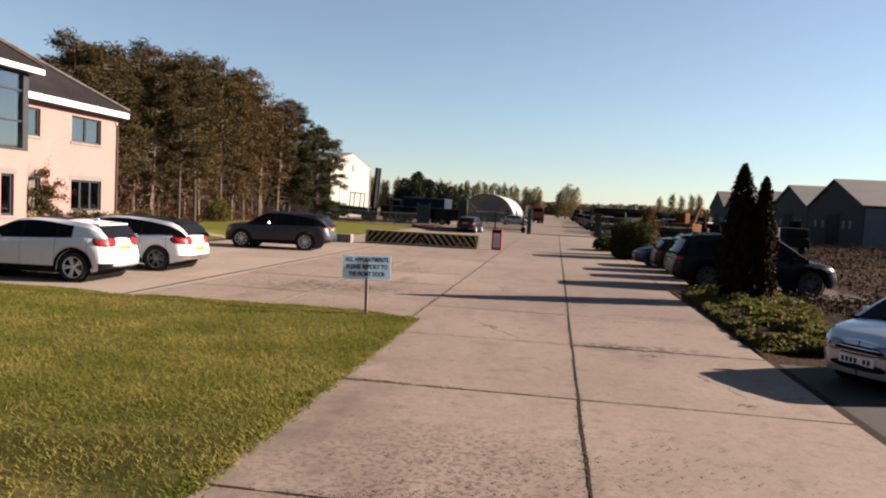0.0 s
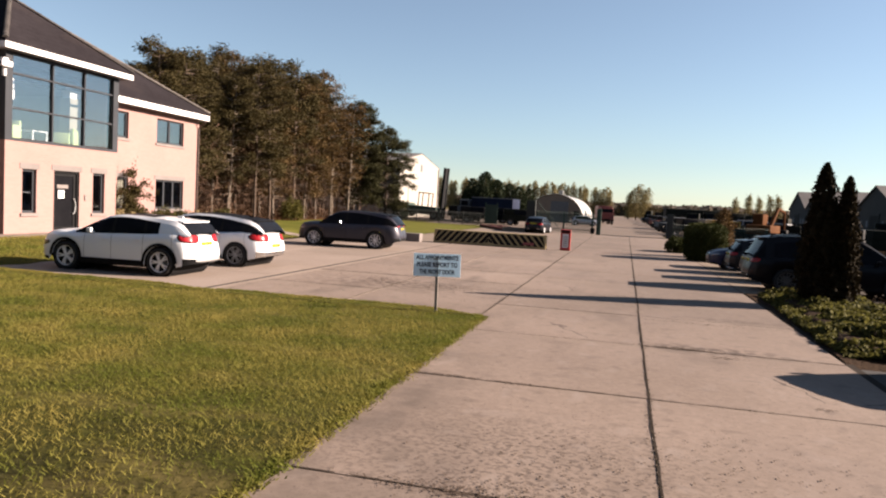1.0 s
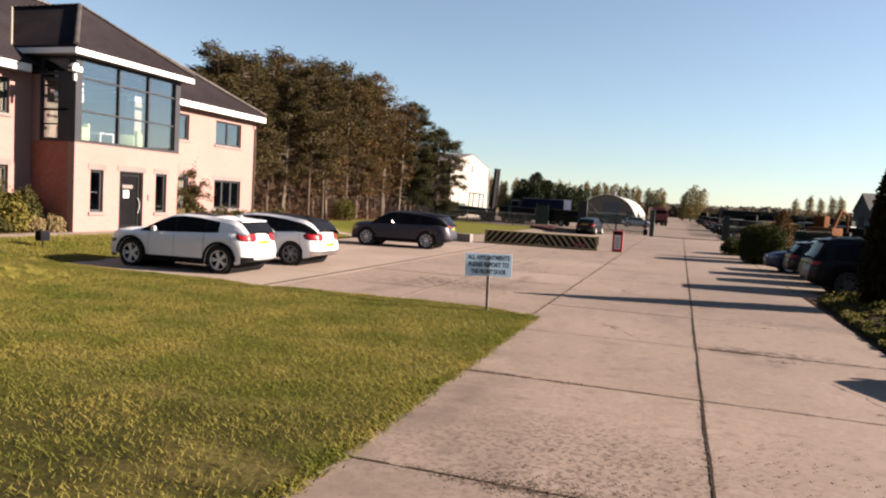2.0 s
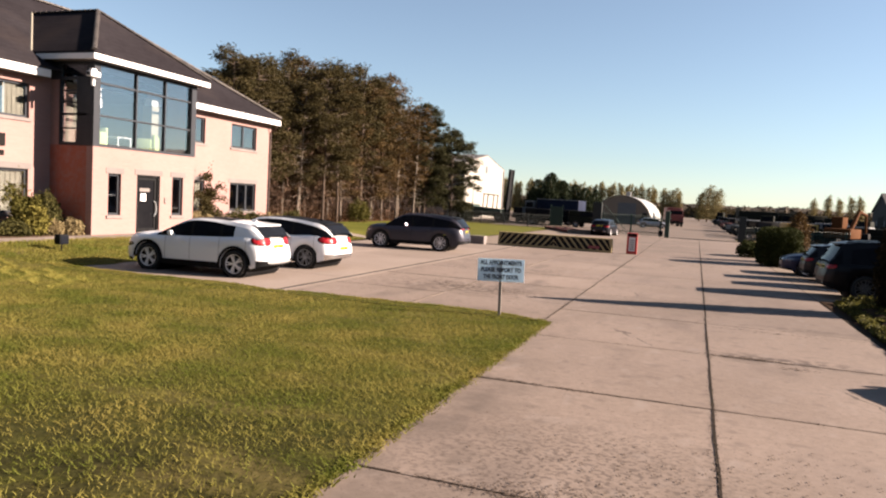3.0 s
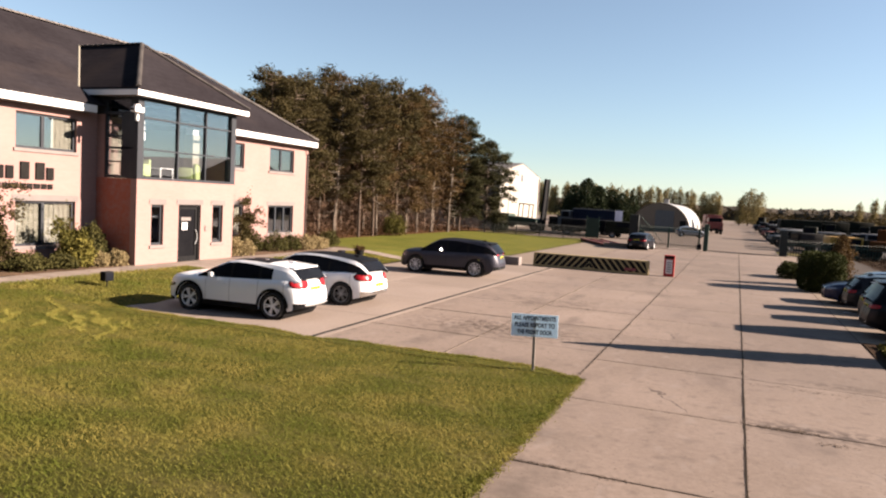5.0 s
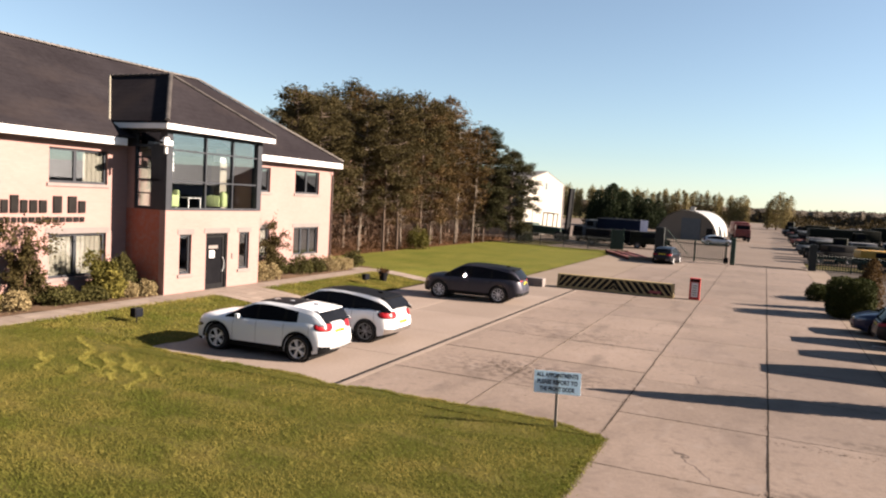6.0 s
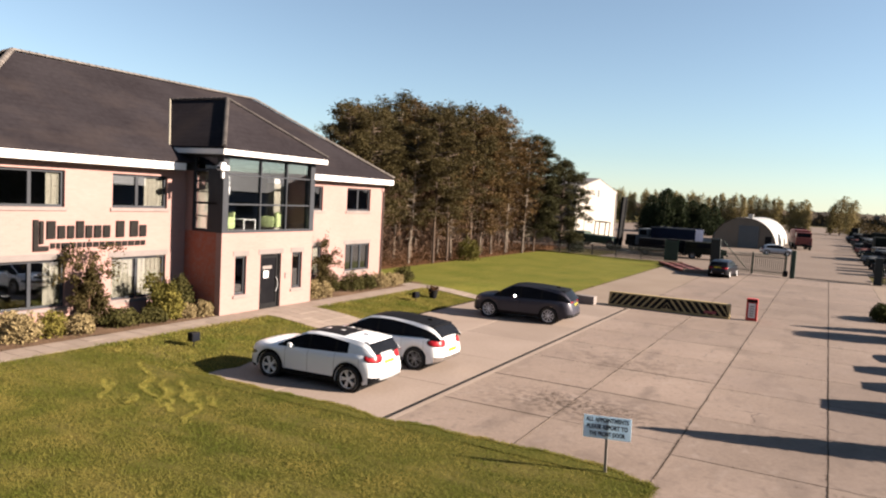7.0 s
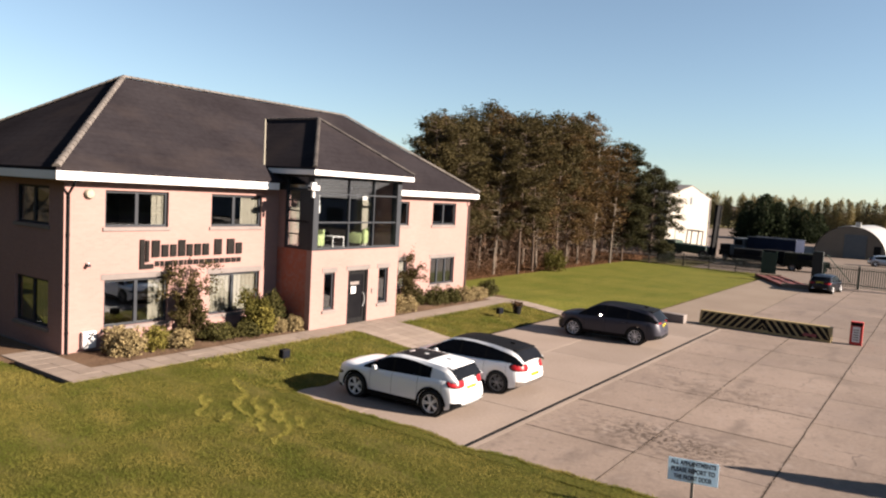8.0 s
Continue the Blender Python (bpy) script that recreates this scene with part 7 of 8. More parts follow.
def pine(name, label, seed, H, start, spread, leaf, bark, n_limbs=30, dense=32, droop=0.0, round_top=True, stubs=26, top_fill=0.64):
    """A tall conifer: tapered trunk with limbs and dead stubs, needles in clumps on the limbs."""
    r = random.Random(seed)
    rng = np.random.default_rng(seed)
    t = thing(name, label, "tree", group="pine wood")
    bm = bmesh.new()
    pts = bent_trunk(bm, r, H, 0.085 + 0.0035 * H)
    cl = []
    for i in range(n_limbs):
        f = (i + r.random()) / n_limbs
        z = H * (start + (0.985 - start) * f)
        env = (math.sin(math.pi * (0.20 + top_fill * f)) if round_top else (1.05 - f)) * spread
        L = max(0.35, env * r.uniform(0.65, 1.2))
        a = r.uniform(0, 2 * math.pi)
        p = along(pts, z)
        rise = r.uniform(0.05, 0.45) * (1 if f > 0.3 else 0.3) - droop
        q = p + Vector((math.cos(a) * L, math.sin(a) * L, rise * L))
        tube(bm, p, q, 0.045, 0.012, 4, False)
        for k in range(1 + int(L / 0.42)):
            s = r.uniform(0.38, 1.05)
            c = p + (q - p) * s + Vector((r.uniform(-0.35, 0.35), r.uniform(-0.35, 0.35), r.uniform(-0.15, 0.28)))
            cl.append((c, r.uniform(0.26, 0.5)))
    for i in range(stubs):
        z = H * r.uniform(0.14, start + 0.15)
        a, L = r.uniform(0, 6.28), r.uniform(0.4, 1.5)
        p = along(pts, z)
        q = p + Vector((math.cos(a) * L, math.sin(a) * L, r.uniform(-0.3, 0.15) * L))
        tube(bm, p, q, 0.018, 0.006, 3, False)
        for _ in range(2):
            p2 = p + (q - p) * r.uniform(0.4, 0.9)
            tube(bm, p2, p2 + Vector((r.uniform(-0.4, 0.4), r.uniform(-0.4, 0.4), r.uniform(-0.3, 0.2))), 0.01, 0.004, 3, False)
    part("trunk", bm, bark, t, smooth=60)
    cs = np.concatenate([np.clip(rng.normal(size=(dense, 3)), -1.5, 1.5) * (s, s, s * 0.6) * 0.66 + np.array(c) for c, s in cl])
    quads_object("crown", leaf_quads(rng, cs, 0.32, 0.22, up=0.2), leaf, t)
    return t


kinds = [
    pine("pine_tree", "tall dark green pine with a bare trunk", 1, 12.6, 0.28, 2.5, F_PINE, M_BARK, 60),
    pine("pine_tree", "tall dark green pine with a bare trunk", 2, 11.8, 0.26, 2.2, F_PINE, M_PALEBARK, 54),
    pine("pine_tree", "slender brownish green conifer with a pale trunk", 3, 12.0, 0.18, 2.1, F_BROWNPINE, M_PALEBARK, 68, droop=0.12, top_fill=0.72),
    pine("pine_tree", "slender brownish green conifer with a pale trunk", 4, 11.2, 0.16, 2.0, F_BROWNPINE, M_PALEBARK, 68, droop=0.18, top_fill=0.72),
    pine("pine_tree", "tall dark green pine with a bare trunk", 5, 12.9, 0.29, 2.7, F_PINE, M_BARK, 54),
    pine("autumn_tree", "thin broadleaf tree with brown autumn leaves", 6, 11.0, 0.28, 2.0, F_BROWN, M_PALEBARK, 34, 13, droop=0.1),
]
edge_pine = pine("pine_tree", "dark green pine with uneven limbs at the wood edge", 7, 12.5, 0.12, 2.9, F_EDGEPINE, M_BARK, 120, 46, droop=0.02, stubs=14, top_fill=0.70)
edge_pine.matrix_basis = pose(-28.9, 80.0, 0)
low_pine = pine("pine_tree", "low dark pine with long limbs at the end of the wood", 17, 10.2, 0.12, 3.0, F_EDGEPINE, M_BARK, 110, 46, droop=0.06, stubs=14, top_fill=0.72)
low_pine.matrix_basis = pose(-26.9, 83.0, 0)
rs = random.Random(12)
spots = []
for i in range(7):
    for j in range(15):
        x, y = -29.3 - 3.0 * i + rs.uniform(-1.1, 1.1), 45.5 + 2.85 * j + rs.uniform(-1.1, 1.1)
        if (x + 0.4) / (y - 5.6) < -0.735 or x > -28.4 or (x + 0.4) / (y - 5.6) > -0.385:
            continue
        spots.append((x, y, i, j))
first = set()
for x, y, i, j in spots:
    # greener and taller towards the offices, browner towards the yard
    u = rs.random()
    if j < 5:
        k = rs.choice((0, 1, 4, 4, 0, 2))
    elif j < 10:
        k = rs.choice((2, 3, 1, 2, 0, 3))
    else:
        k = rs.choice((2, 3, 5, 3, 1))
    aside = (-x - 0.4) / (y - 5.6)
    s = (0.93 if j < 3 else 1.0 if j < 5 else 1.13 if j < 9 else (4.2 + 0.150 * (y - 5.6)) / 12.0 if aside > 0.435 else 1.04) * rs.uniform(0.93, 1.06) * (0.97 if i == 0 else 1.0)
    m = pose(x, y, -0.03, 0, 0, rs.uniform(0, 360))
    if k not in first:
        first.add(k)
        kinds[k].matrix_basis = m @ Matrix.Scale(s, 4)
        kinds[k].scale = (s, s, s)
    else:
        o = copy_thing(kinds[k], m)
        o.scale = (s, s, s)
for k in range(6):
    if k not in first:
        kinds[k].matrix_basis = pose(-40, 60 + k, 0)
birch = pine("birch_tree", "airy birch with thin drooping brown twigs", 21, 12.3, 0.45, 2.4, F_BROWN, M_PALEBARK, 40, 7, droop=0.25)
birch.matrix_basis = pose(-30.0, 75.0, 0) @ Matrix.Scale(1.16, 4)

# undergrowth and twigs at the edge of the wood
rng = np.random.default_rng(31)
n = 15000
c = np.stack([rng.uniform(-48, -28.4, n), rng.uniform(44, 88, n), np.abs(rng.normal(0, 0.55, n))], axis=1)
tagged(quads_object("undergrowth", leaf_quads(rng, c, 0.42, 0.12, up=0.5), F_RUSTY), "brown bracken and twigs under the pines", "undergrowth", kind="stuff")
n = 42000
c = np.stack([-29.0 - 20 * rng.uniform(0, 1, n) ** 1.4, rng.uniform(44, 88, n), rng.uniform(0.2, 7.0, n)], axis=1)
tagged(quads_object("dead_twigs", leaf_quads(rng, c, 0.75, 0.035), M_TWIG), "dead brown twigs between the pine trunks", "twigs", kind="stuff")


n = 15000
c = np.stack([rng.uniform(-52, -45, n), rng.uniform(46, 92, n), rng.uniform(0, 6.5, n)], axis=1)
tagged(quads_object("thicket", leaf_quads(rng, c, 0.55, 0.4), F_BROWNPINE), "dense brown thicket behind the pine trunks", "thicket", kind="stuff")


def bush(name, label, x, y, rx, ry, h, leaf, n, size, seed, z=None, cat="shrub", group="", upright=0.0, ragged=0.18, stems=7, boxy=2.0):
    """A shrub: a few stems and an uneven crown of leaves, thicker towards its outside."""
    rng = np.random.default_rng(seed)
    r = random.Random(seed)
    z = height(x, y) if z is None else z
    t = thing(name, label, cat, pose(x, y, z), group)
    bm = bmesh.new()
    for i in range(stems):
        a, k = r.uniform(0, 6.28), r.uniform(0.3, 0.8)
        tube(bm, (0.06 * math.cos(a), 0.06 * math.sin(a), -0.05), (rx * k * math.cos(a), ry * k * math.sin(a), h * r.uniform(0.5, 0.85)), 0.014 + 0.006 * h, 0.004, 4, False)
    part("woody_base", bm, M_TWIG, t)
    d = rng.normal(size=(n, 3))
    if boxy <= 3:
        d[:, 2] = np.abs(d[:, 2]) * 1.2 - 0.55
    d /= np.linalg.norm(d, axis=1)[:, None]
    d /= (np.abs(d) ** boxy).sum(axis=1)[:, None] ** (1 / boxy)
    rad = rng.uniform(0.0, 1.0, n) ** 0.33
    lump = np.array([1 + ragged * 2.2 * noise.noise((v[0] * 2.3 + seed, v[1] * 2.3, v[2] * 2.3)) for v in d])
    c = d * (rad * lump)[:, None] * ((rx, ry, h * 0.66) if boxy <= 3 else (rx, ry, h * 0.5)) + (0, 0, h * (0.36 if boxy <= 3 else 0.5))
    c[:, 2] = np.maximum(c[:, 2], 0.02)
    quads_object("leaves", leaf_quads(rng, c, size, 0.5, up=upright), leaf, t)
    return t


def spire(name, label, x, y, r0, h, leaf, n, size, seed, foot=0.25, group=""):
    """A columnar conifer with an uneven outline."""
    rng = np.random.default_rng(seed)
    t = thing(name, label, "tree", pose(x, y, 0), group)
    part("trunk", tube(bmesh.new(), (0, 0, -0.1), (0, 0, h * 0.9), 0.09, 0.02), M_BARK, t)
    plumes = [(0.0, 0.0, 1.0, 0.5)]
    for k in range(9):
        q, d = rng.uniform(0, 6.28), r0 * rng.uniform(0.3, 0.62)
        plumes.append((d * math.cos(q), d * math.sin(q), rng.uniform(0.5, 0.8), rng.uniform(0.38, 0.5)))
    cs = []
    for px, py, top, wide in plumes:
        m_ = int(n * (0.28 if top == 1.0 else 0.08))
        u = rng.uniform(0, 1, m_) ** 0.85
        a = rng.uniform(0, 2 * math.pi, m_)
        env = r0 * wide * np.interp(u, [0, 0.08, 0.3, 0.6, 0.8, 0.93, 1.0], [0.8, 1.0, 1.1, 1.05, 0.85, 0.5, 0.1])
        lump = np.array([1 + 0.7 * noise.noise((math.cos(q) * 2.2, math.sin(q) * 2.2, v * h * 2.4 + seed + px * 9)) for q, v in zip(a, u)])
        rad = env * lump * rng.uniform(0.2, 1.1, m_) ** 0.5
        lean = 1 - 0.3 * u
        cs.append(np.stack([px * lean + np.cos(a) * rad, py * lean + np.sin(a) * rad, foot + u * (h * top - foot)], axis=1))
    c = np.concatenate(cs)
    quads_object("crown", leaf_quads(rng, c, size, 0.4, up=0.75), leaf, t)
    return t


spire("cypress_tree", "tall dark columnar cypress in the planting bed", 4.55, 26.45, 0.62, 3.78, F_CYPRESS, 15000, 0.15, 41, group="cypress pair")
spire("cypress_tree", "slimmer dark columnar cypress in the planting bed", 5.08, 26.3, 0.48, 3.45, F_CYPRESS, 11000, 0.15, 42, group="cypress pair")

bush("clipped_hedge_bush", "large rounded clipped hedge bush beside the road", 3.55, 44.35, 1.05, 1.1, 1.9, F_HEDGE, 18000, 0.11, 51, ragged=0.05, boxy=5.0)
spire("rusty_conifer", "rounded rusty green conifer behind the hedge bush", 4.75, 47.4, 0.95, 2.75, F_BROWN, 7000, 0.14, 52)
bush("hedge_bush", "low dark hedge bush near the gate", 2.75, 51.5, 0.7, 1.2, 0.9, F_HEDGE, 5000, 0.12, 53, ragged=0.12, boxy=3)
bush("yellow_bush", "yellow green bush at the edge of the wood", -28.0, 62.0, 1.0, 1.2, 1.8, F_GREENGOLD, 3200, 0.16, 56, z=0)
bush("dark_bush", "round dark bush before the cream hangar", -25.6, 84.5, 1.0, 1.0, 1.9, F_CONIFER, 4000, 0.15, 57, z=0)

# planting along the offices
BEDS = (
    ("shrub", "buff grassy shrub", -22.35, 18.75, 0.75, 0.62, 0.95, F_BUFF, 2600, 0.13),
    ("shrub", "golden green rounded shrub", -22.2, 19.85, 0.45, 0.50, 0.85, F_GOLD, 2400, 0.10),
    ("shrub", "buff grassy shrub", -21.85, 20.6, 0.42, 0.46, 0.70, F_BUFF, 1800, 0.10),
    ("shrub", "dark green low shrub", -22.3, 22.5, 0.65, 0.75, 0.62, F_GREENSHRUB, 2600, 0.11),
    ("shrub", "dark green low shrub", -22.1, 23.7, 0.5, 0.55, 0.55, F_GREENSHRUB, 2000, 0.10),
    ("shrub", "golden green spiky shrub", -22.2, 24.55, 0.5, 0.55, 1.05, F_GOLD, 2200, 0.14),
    ("shrub", "dark green shrub in the corner of the bay", -22.7, 25.5, 0.5, 0.5, 1.55, F_GREENSHRUB, 2600, 0.12),
    ("shrub", "buff rounded shrub", -21.9, 25.15, 0.34, 0.36, 0.55, F_BUFF, 1400, 0.09),
    ("shrub", "buff rounded shrub", -21.75, 25.85, 0.36, 0.42, 0.62, F_BUFF, 1600, 0.09),
    ("shrub", "pale buff grassy shrub", -22.0, 32.6, 0.6, 0.65, 0.85, F_BUFF, 2400, 0.12),
    ("shrub", "buff rounded shrub", -21.9, 33.6, 0.42, 0.45, 0.7, F_BUFF, 1600, 0.10),
    ("shrub", "green rounded shrub", -22.2, 36.3, 0.65, 0.75, 0.95, F_GREENSHRUB, 2600, 0.11),
    ("shrub", "green rounded shrub", -22.1, 37.55, 0.55, 0.6, 0.85, F_GREENSHRUB, 2200, 0.11),
    ("shrub", "pale buff grassy shrub", -22.0, 38.75, 0.55, 0.55, 0.8, F_BUFF, 2000, 0.11),
    ("shrub", "buff rounded shrub", -21.9, 39.7, 0.5, 0.5, 0.72, F_BUFF, 1800, 0.10),
    ("shrub", "buff rounded shrub", -22.1, 40.7, 0.4, 0.45, 0.62, F_BUFF, 1500, 0.10),
    ("shrub", "dark green shrub at the building corner", -22.4, 41.9, 0.6, 0.7, 0.95, F_GREENSHRUB, 2200, 0.11),
    ("shrub", "dark green shrub at the building corner", -22.6, 35.2, 0.4, 0.4, 1.0, F_GREENSHRUB, 1500, 0.11),
)
for i, b in enumerate(BEDS):
    bush(b[0], b[1] + " in the office bed" if len(b[1].split()) < 7 else b[1], *b[2:10], 100 + i, cat="shrub", group="office bed shrubs")


def wall_shrub(x, y, h, spread, leaf, seed, label):
    """A leggy shrub trained up the wall: thin branches with loose leaves."""
    rng = np.random.default_rng(seed)
    r = random.Random(seed)
    t = thing("wall_shrub", label, "shrub", pose(x, y, 0.28), "wall shrubs")
    bm = bmesh.new()
    cl = []
    for i in range(26):
        f = i / 26
        z0 = h * 0.75 * f * r.uniform(0.5, 1.0)
        a = r.uniform(0, 6.28)
        L = spread * (1.05 - 0.75 * f) * r.uniform(0.5, 1.1)
        q = Vector((0.55 * L * math.cos(a), L * math.sin(a), z0 + h * r.uniform(0.08, 0.25)))
        tube(bm, (0, 0, z0), q, 0.014, 0.004, 4, False)
        for k in range(5):
            cl.append(Vector((0, 0, z0)) + (q - Vector((0, 0, z0))) * r.uniform(0.35, 1.05))
    tube(bm, (0, 0, -0.05), (0.02, 0.03, h * 0.97), 0.035, 0.006, 6, False)
    for i in range(7):
        # long arching shoots
        a, p = r.uniform(0, 6.28), Vector((0, 0, h * r.uniform(0.35, 0.8)))
        d = Vector((0.5 * math.cos(a), math.sin(a), 1.5)) * spread * 0.22
        for k in range(5):
            tube(bm, p, p + d, 0.009, 0.006, 4, False)
            p = p + d
            d.z -= spread * 0.11
            if k > 0:
                cl.append(p.copy())
    c = np.concatenate([rng.normal(size=(34, 3)) * 0.09 + np.array(p) for p in cl] + [rng.normal(size=(220, 3)) * (0.08, 0.08, h * 0.25) + (0, 0, h * 0.6)])
    part("branch_frame", bm, M_TWIG, t)
    quads_object("leaves", leaf_quads(rng, c, 0.12, 0.5), leaf, t)


wall_shrub(-22.7, 21.5, 2.75, 1.05, F_BROWNGREEN, 61, "tall bronze green shrub against the brick wall")
wall_shrub(-22.5, 24.3, 1.9, 0.6, F_GREENGOLD, 62, "thin straggling shrub against the brick wall")
wall_shrub(-22.6, 34.6, 2.6, 0.95, F_BROWNGREEN, 63, "upright bronze shrub against the brick wall")

# ground cover bed beside the road
rng = np.random.default_rng(71)
n = 15000
v = rng.uniform(0, 1, n)
u = rng.uniform(0, 1, n)
y = 19.1 + v * 9.4
xl = 3.25 + 0.25 * v + 0.1 * np.array([noise.noise((0, b * 0.9, 8)) for b in y])
xr = 5.3 + 1.3 * v + 0.2 * np.sin(y * 1.3)
x = xl + (xr - xl) * u
z = 0.30 * np.sqrt(np.clip(np.minimum(u * 2.6, (1 - u) * 4), 0, 1)) * (0.75 + 0.9 * np.array([noise.noise((a * 1.7, b * 1.7, 4)) for a, b in zip(x, y)])) * np.clip((v + 0.03) * 9, 0, 1) ** 0.5
c = np.stack([x, y, z * rng.uniform(0.55, 1.05, n) + 0.02], axis=1)
tagged(quads_object("ground_cover", leaf_quads(rng, c, 0.115, 0.75, up=0.2), F_IVY), "yellow green leafy ground cover beside the road", "ground cover", kind="stuff")
bm = bmesh.new()
gr = []
for j in range(25):
    vv = j / 24
    yy = 19.15 + vv * 9.2
    a, b = 3.38 + 0.25 * vv + 0.12 * math.sin(yy * 2.1), 4.6 + 1.6 * vv
    gr.append([bm.verts.new((a + (b - a) * k / 6, yy, (0.0 if k in (0, 6) else 0.19) * (1 if 0 < j < 24 else 0) - 0.02)) for k in range(7)])
for a, b in zip(gr, gr[1:]):
    for k in range(6):
        bm.faces.new((a[k], a[k + 1], b[k + 1], b[k]))
tagged(link_mesh("bed_mound", bm, M_SOIL, smooth=60), "low soil mound under the ground cover", "soil", kind="structure")

# rough growth on the bare soil
n = 38000
c = np.stack([rng.uniform(9.3, 36, n), rng.uniform(29, 86, n), np.abs(rng.normal(0, 0.22, n))], axis=1)
c2 = np.stack([rng.uniform(5.6, 22, 9000), rng.uniform(22.8, 29.5, 9000), np.abs(rng.normal(0, 0.10, 9000))], axis=1)
c2 = c2[c2[:, 0] > 6.6]
tagged(quads_object("dry_scrub", leaf_quads(rng, np.concatenate([c, c2]), 0.17, 0.3, up=0.5), F_SCRUB), "dry brown scrub on the bare soil", "scrub", kind="stuff")
c = np.stack([rng.uniform(9.3, 34, 1500), rng.uniform(29, 80, 1500), np.abs(rng.normal(0, 0.12, 1500))], axis=1)
tagged(quads_object("dry_grass", leaf_quads(rng, c, 0.14, 0.16, up=0.6), F_BUFF), "dry buff grass on the bare soil", "grass", kind="stuff")

# lawn grass
def blades(rng, x, y, hgt, width, lean):
    n = len(x)
    z = np.array([height(a, b) for a, b in zip(x, y)]) + 0.012
    a = rng.uniform(0, 2 * math.pi, n)
    dx, dy = np.cos(a) * width, np.sin(a) * width
    b = rng.uniform(0, 2 * math.pi, n)
    hh = hgt * rng.uniform(0.5, 1.3, n)
    lx, ly = np.cos(b) * lean * hh, np.sin(b) * lean * hh
    p0 = np.stack([x - dx, y - dy, z], 1)
    p1 = np.stack([x + dx, y + dy, z], 1)
    p2 = np.stack([x + lx + dx * 0.3, y + ly + dy * 0.3, z + hh], 1)
    p3 = np.stack([x + lx - dx * 0.3, y + ly - dy * 0.3, z + hh], 1)
    return np.stack([p0, p1, p2, p3], 1)


rng = np.random.default_rng(81)
n = 330000
x = rng.uniform(-20.2, -3.0, n)
y = np.where(x > -16.4, np.array([lawn_end(v) for v in x]), 20.3) - 13.9 * rng.uniform(0, 1, n) ** 0.85
# blades thinned at the near end to imitate lens falloff; dark turf shows through
near_dim = np.clip((13.4 - y) / 3.0, 0, 1) * np.clip((x + 9.5) / 4.0, 0, 1) * (0.45 + 0.55 * np.array([0.5 + noise.noise((a * 0.9, b * 0.9, 4)) for a, b in zip(x, y)]))
keep = rng.uniform(0, 1, n) > 0.95 * near_dim
q1 = blades(rng, x[keep], y[keep], 0.036, 0.0055, 1.1)
n = 45000
x, y = rng.uniform(-13, -3.0, n), rng.uniform(-3.0, 6.6, n)
q5 = blades(rng, x, y, 0.036, 0.0065, 1.1)
n = 70000
x, y = rng.uniform(-30, -20.2, n), rng.uniform(8, 15.6, n)
q0 = blades(rng, x, y, 0.04, 0.008, 1.0)
n = 16000
e = rng.uniform(0, 1, n)
ex = np.where(e < 0.42, -3.05 + rng.normal(0, 0.06, n), rng.uniform(-16.8, -3.1, n))
ey = np.where(e < 0.42, rng.uniform(6, 19.85, n), np.array([lawn_end(v) for v in ex]) + rng.normal(-0.02, 0.05, n))
q2 = blades(rng, ex, ey, 0.035, 0.010, 1.3)
n = 30000
x3, y3 = rng.uniform(-20.2, -16.8, n), rng.uniform(19.9, 40.4, n)
ok = (y3 < 27.7) | (y3 > 30.6)
q3 = blades(rng, x3[ok], y3[ok], 0.05, 0.014, 0.9)
n = 9000
y4 = rng.uniform(20.1, 27.6, n)
x4 = -16.9 + rng.uniform(0, 1.02, n) * (np.array([lawn_side(v) for v in y4]) + 16.9)
q4 = blades(rng, x4, y4, 0.04, 0.010, 1.0)
tagged(quads_object("grass", np.concatenate([q0, q1, q2, q3, q4, q5]), F_LAWN), "short mown grass blades of the lawn", "grass", kind="stuff")
# scuffed yellow streaks
qs = []
for k in range(17):
    sx, sy = -17.2 + 0.24 * k + rng.uniform(-0.3, 0.3), 18.2 + rng.uniform(-1.0, 1.3)
    ang, L = rng.uniform(-1.1, -0.2), rng.uniform(0.6, 1.5)
    t = rng.uniform(-0.5, 0.5, 330)
    bx = sx + np.cos(ang) * L * t + 0.08 * np.sin(t * 7 + k) + rng.normal(0, 0.035, 330)
    by = sy + np.sin(ang) * L * t + 0.4 * t * t + rng.normal(0, 0.035, 330)
    qs.append(blades(rng, bx, by, 0.055, 0.007, 1.2))
tagged(quads_object("scuffed_grass", np.concatenate(qs), F_SCUFF), "yellow scuffed streaks in the lawn", "grass", kind="stuff")
# weeds and moss in the road joints
n = 2600
jx = np.where(rng.uniform(0, 1, n) < 0.6, rng.choice([0.0, -3.15, -6.3], n), rng.uniform(-9.4, 3.1, n))
jy = np.where(np.isin(jx, [0.0, -3.15, -6.3]), rng.uniform(6, 60, n), -10.38 + 3.6 * rng.integers(5, 20, n))
keep = ((jy > 20) | (jx > -3.0))
q = blades(rng, jx[keep] + rng.normal(0, 0.012, keep.sum()), jy[keep] + rng.normal(0, 0.012, keep.sum()), 0.02, 0.008, 0.8)
q[:, :, 2] -= 0.02
tagged(quads_object("joint_weeds", q, F_GREENSHRUB), "small weeds in the road joints", "weeds", kind="stuff")

